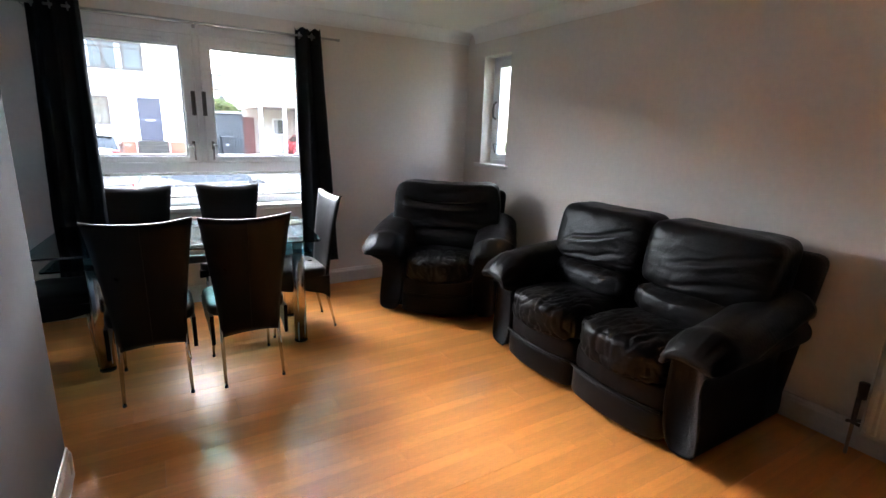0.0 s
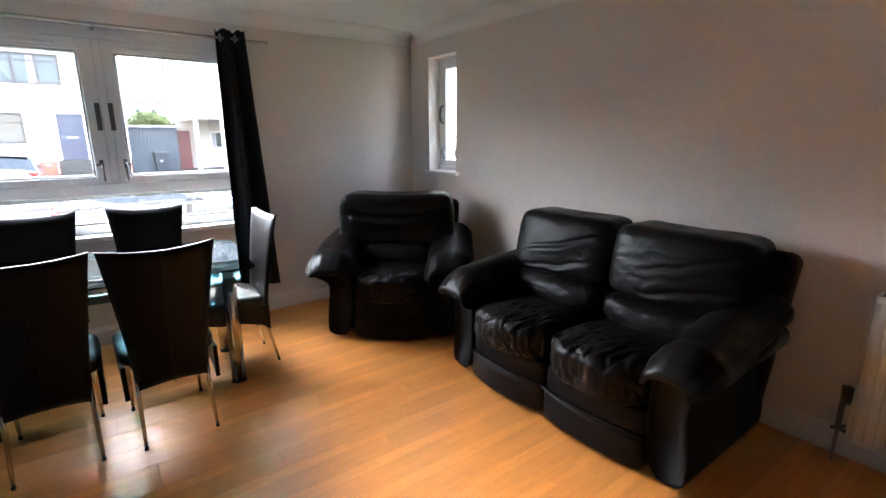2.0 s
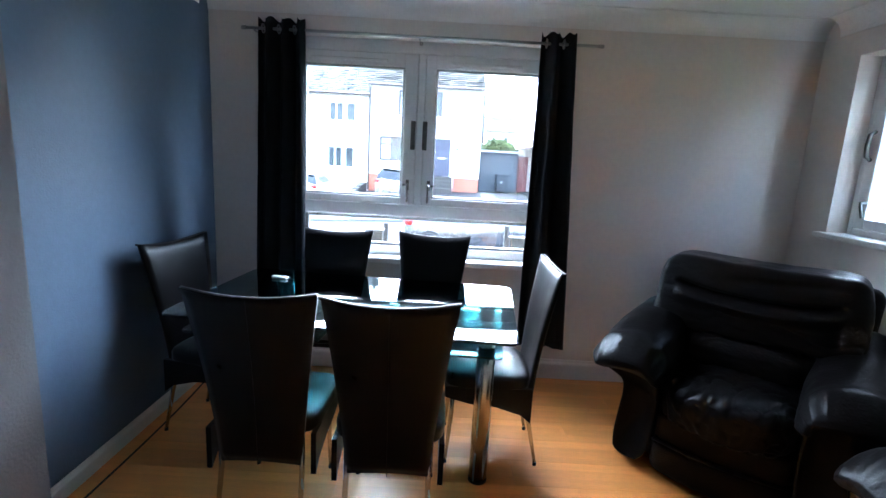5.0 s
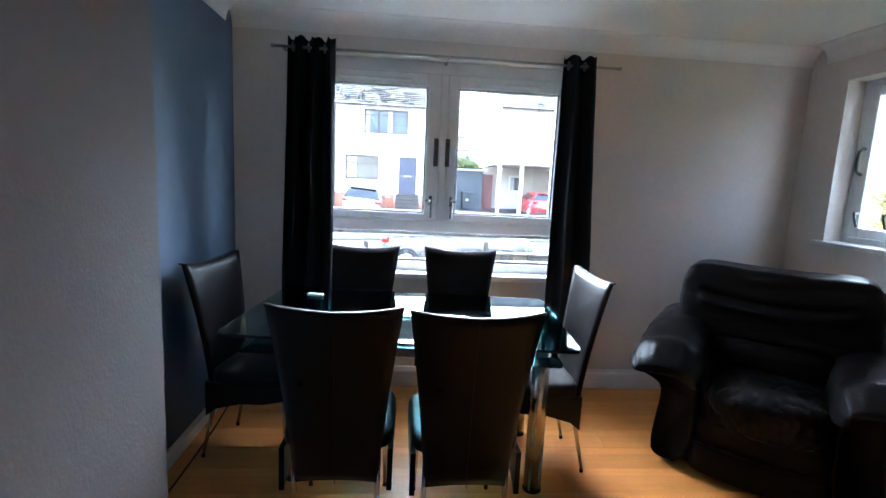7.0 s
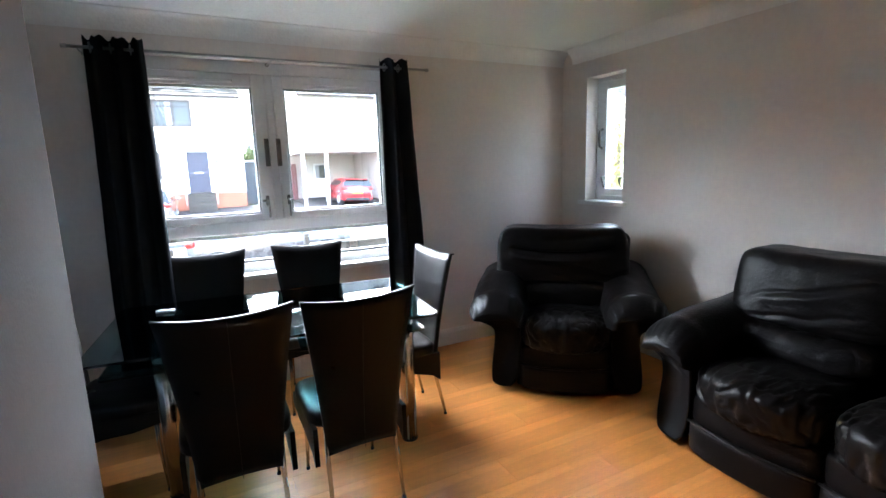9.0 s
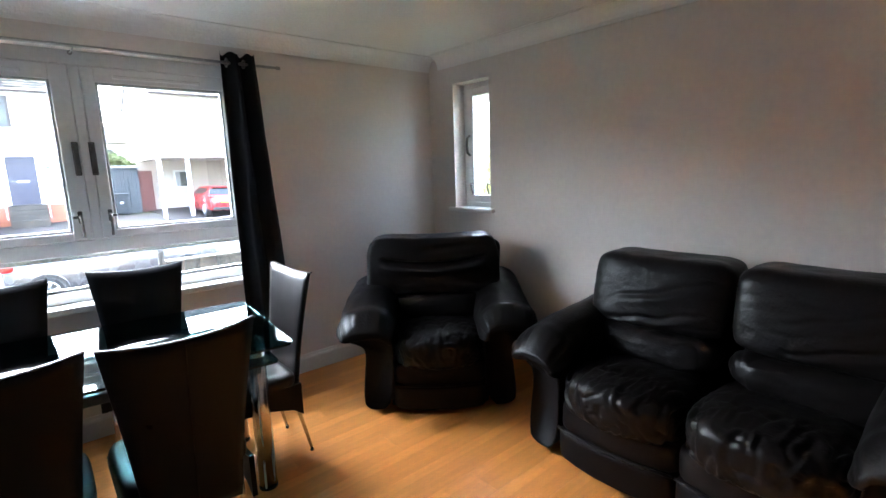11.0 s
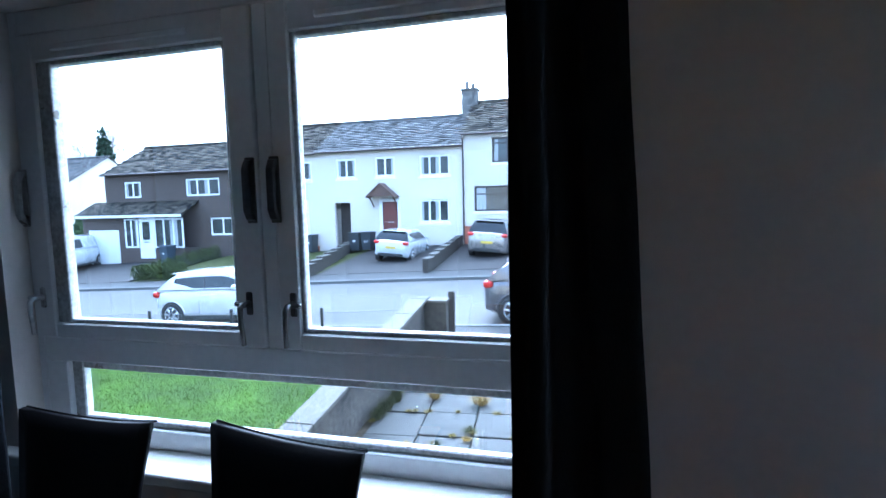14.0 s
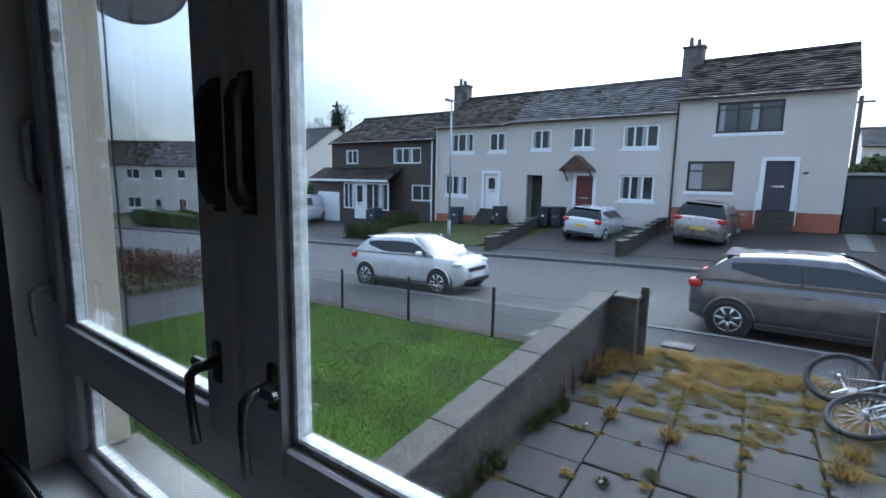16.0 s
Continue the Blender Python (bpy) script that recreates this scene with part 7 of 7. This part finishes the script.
def bush(name, x, y, z, size, material, label, count, leaf, seed):
    b = thing(name, pose(x, y, z), label, "bush")
    part("stems", tube(tubed([(0, 0, -0.1), (0.1, 0, size[2] * 1.2)], 0.03, 5), [(0, 0, 0), (-0.15, 0.1, size[2] * 1.1)], 0.025, 5), BARK, b)
    part("inner_growth", cushion(bmesh.new(), (0, 0, size[2]), (size[0] * 1.5, size[1] * 1.5, size[2] * 1.5), 2.2, 10, 0.12 * size[2], seed, 0, 2.0), material, b, smooth=True)
    part("leaves", leaves(bmesh.new(), (0, 0, size[2]), size, count, leaf, random.Random(seed), 0.9), material, b)


bush("bush", 4.6, 36.5, 0.0, (1.7, 1.3, 1.55), HEDGE, "dark evergreen bush behind the shed", 9000, 0.12, 3)
bush("bush", 7.2, 37.5, 0.2, (1.3, 1.1, 1.3), WEED, "green bush behind the shed", 5000, 0.12, 13)
bush("bush", -31.5, 31.5, -2.2, (2.2, 1.4, 1.9), WEED, "green bush beside a gable wall", 5000, 0.11, 23)
twigs = thing("twiggy_hedge", pose(0, 0, 0), "tangled red-brown winter hedge of bare twigs beside a path", "hedge")
rt = np.random.RandomState(31)
N = 9000
hx, hy = rt.normal(-12.3, 0.30, N), rt.uniform(6.2, 12.9, N)
hz = np.array([lie(a) for a in hx]) + 1.0 * rt.uniform(0.0, 1.0, N) ** 0.8 * (0.85 + 0.25 * np.sin(hy * 2.1) * np.cos(hy * 0.7))
dr = rt.normal(0, 1, (N, 3)) * (0.09, 0.09, 0.05) + (0, 0, 0.07)
sd = rt.normal(0, 1, (N, 3)) * 0.005
p0 = np.stack([hx, hy, hz], 1)
co = np.stack([p0 - sd, p0 + sd, p0 + dr], 1)
me = bpy.data.meshes.new("twig_mass")
me.from_pydata(co.reshape(-1, 3).tolist(), [], np.arange(3 * N).reshape(-1, 3).tolist())
me.materials.append(TWIG)
tw = tagged(new("twig_mass", me), "dense mass of thin twigs")
tw.parent = twigs
bm = bmesh.new()
rs = random.Random(8)
for k in range(60):
    x, y = -12.3 + rs.gauss(0, 0.2), 6.3 + 6.5 * k / 59
    a, b = rs.uniform(-0.35, 0.35), rs.uniform(-0.35, 0.35)
    g = lie(x)
    tube(bm, [(x, y, g - 0.05), (x + a * 0.3, y + b * 0.3, g + 0.45), (x + a, y + b, g + rs.uniform(0.8, 1.2))], [0.014, 0.010, 0.004], 5)
part("branches", bm, BARK, twigs)
part("old_leaves", leaves(bmesh.new(), (-12.3, 9.5, lie(-12.3) + 0.38), (0.45, 3.4, 0.40), 2600, 0.035, random.Random(12), 0.3), TWIG, twigs)
side_fence = thing("wire_fence", pose(0, 0, 0), "low wire fence on black posts along a path", "fence")
for yy in (5.5, 7.35, 9.2, 10.75):
    part("post", boxed(-8.482, -8.44, yy - 0.02, yy + 0.02, lie(-8.45) - 0.1, lie(-8.45) + 0.80, 0.004, 1), POSTMETAL, side_fence)
for hz in (0.74, 0.40):
    part("strand", tubed([(-8.46, 4.9 + 6.0 * k / 24, lie(-8.46) + hz - 0.025 * abs(math.sin(k * 0.5))) for k in range(25)], 0.0035, 5), WIRE, side_fence)
for (xa, ya, xb, yb) in ((-18.4, 22.2, -18.5, 28.2), (-18.3, 22.2, -15.6, 22.3), (-22.0, 10.9, -13.4, 10.8)):
    hd = thing("hedge", pose(0, 0, 0), "clipped low hedge round a front garden", "hedge", "hedges")
    bm = bmesh.new()
    r7 = random.Random(int(xb * 10))
    n = 8
    for k in range(n):
        x, y = xa + (xb - xa) * (k + 0.5) / n, ya + (yb - ya) * (k + 0.5) / n
        leaves(bm, (x, y, level(x, y) + 0.35), (max(0.3, abs(xb - xa) / n * 0.75), max(0.3, abs(yb - ya) / n * 0.75), 0.42), 420, 0.05, r7, 0.8)
    part("foliage", bm, HEDGE, hd)
hd = thing("hedge", pose(0, 0, 0), "broad dark green clipped hedge at a corner plot", "hedge", "hedges")
bm = bmesh.new()
rh = random.Random(41)
for k in range(14):
    x, y = -46.0 + 15.0 * (k + 0.5) / 14, 22.3 + 0.1 * math.sin(k)
    leaves(bm, (x, y, level(x, y) + 0.62), (0.85, 0.6, 0.72), 520, 0.075, rh, 0.85)
part("foliage", bm, HEDGE, hd)
part("inner_growth", cushion(bmesh.new(), (-38.5, 22.3, level(-38.5, 22.3) + 0.52), (14.6, 0.95, 1.20), 9, 18, 0.05, 5, 0, 2.0), HEDGE, hd, smooth=True)
sheet("verge", -18.0, -9.8, 21.95, 28.6, 0.02, VERGE, "sloping front grass before the terrace", "grass", 8, 8)

# ---- laminate planks, one by one, cut to the walls ----
PL, PW = 1.285, 0.1905
cut = {}


def plank_of(length, width):
    key = (round(length, 3), round(width, 3))
    if key not in cut:
        cut[key] = mesh_of("plank", boxed(0, length - 0.0006, 0, width - 0.0006, -0.010, 0.0, 0.0004, 1), FLOOR)
    return cut[key]


row, y = 0, SY
while y < NY - 0.01:
    left = NIBX if y + PW < NIBY else WX
    wide = min(PW, NY - y)
    x = WX - (row * 0.47) % PL
    while x < EX:
        a, b = max(x, left), min(x + PL, EX)
        if b - a > 0.02:
            p = new("plank", plank_of(b - a, wide))
            p.parent = floor
            p.matrix_basis = pose(a, y, 0)
        x += PL
    y += PW
    row += 1
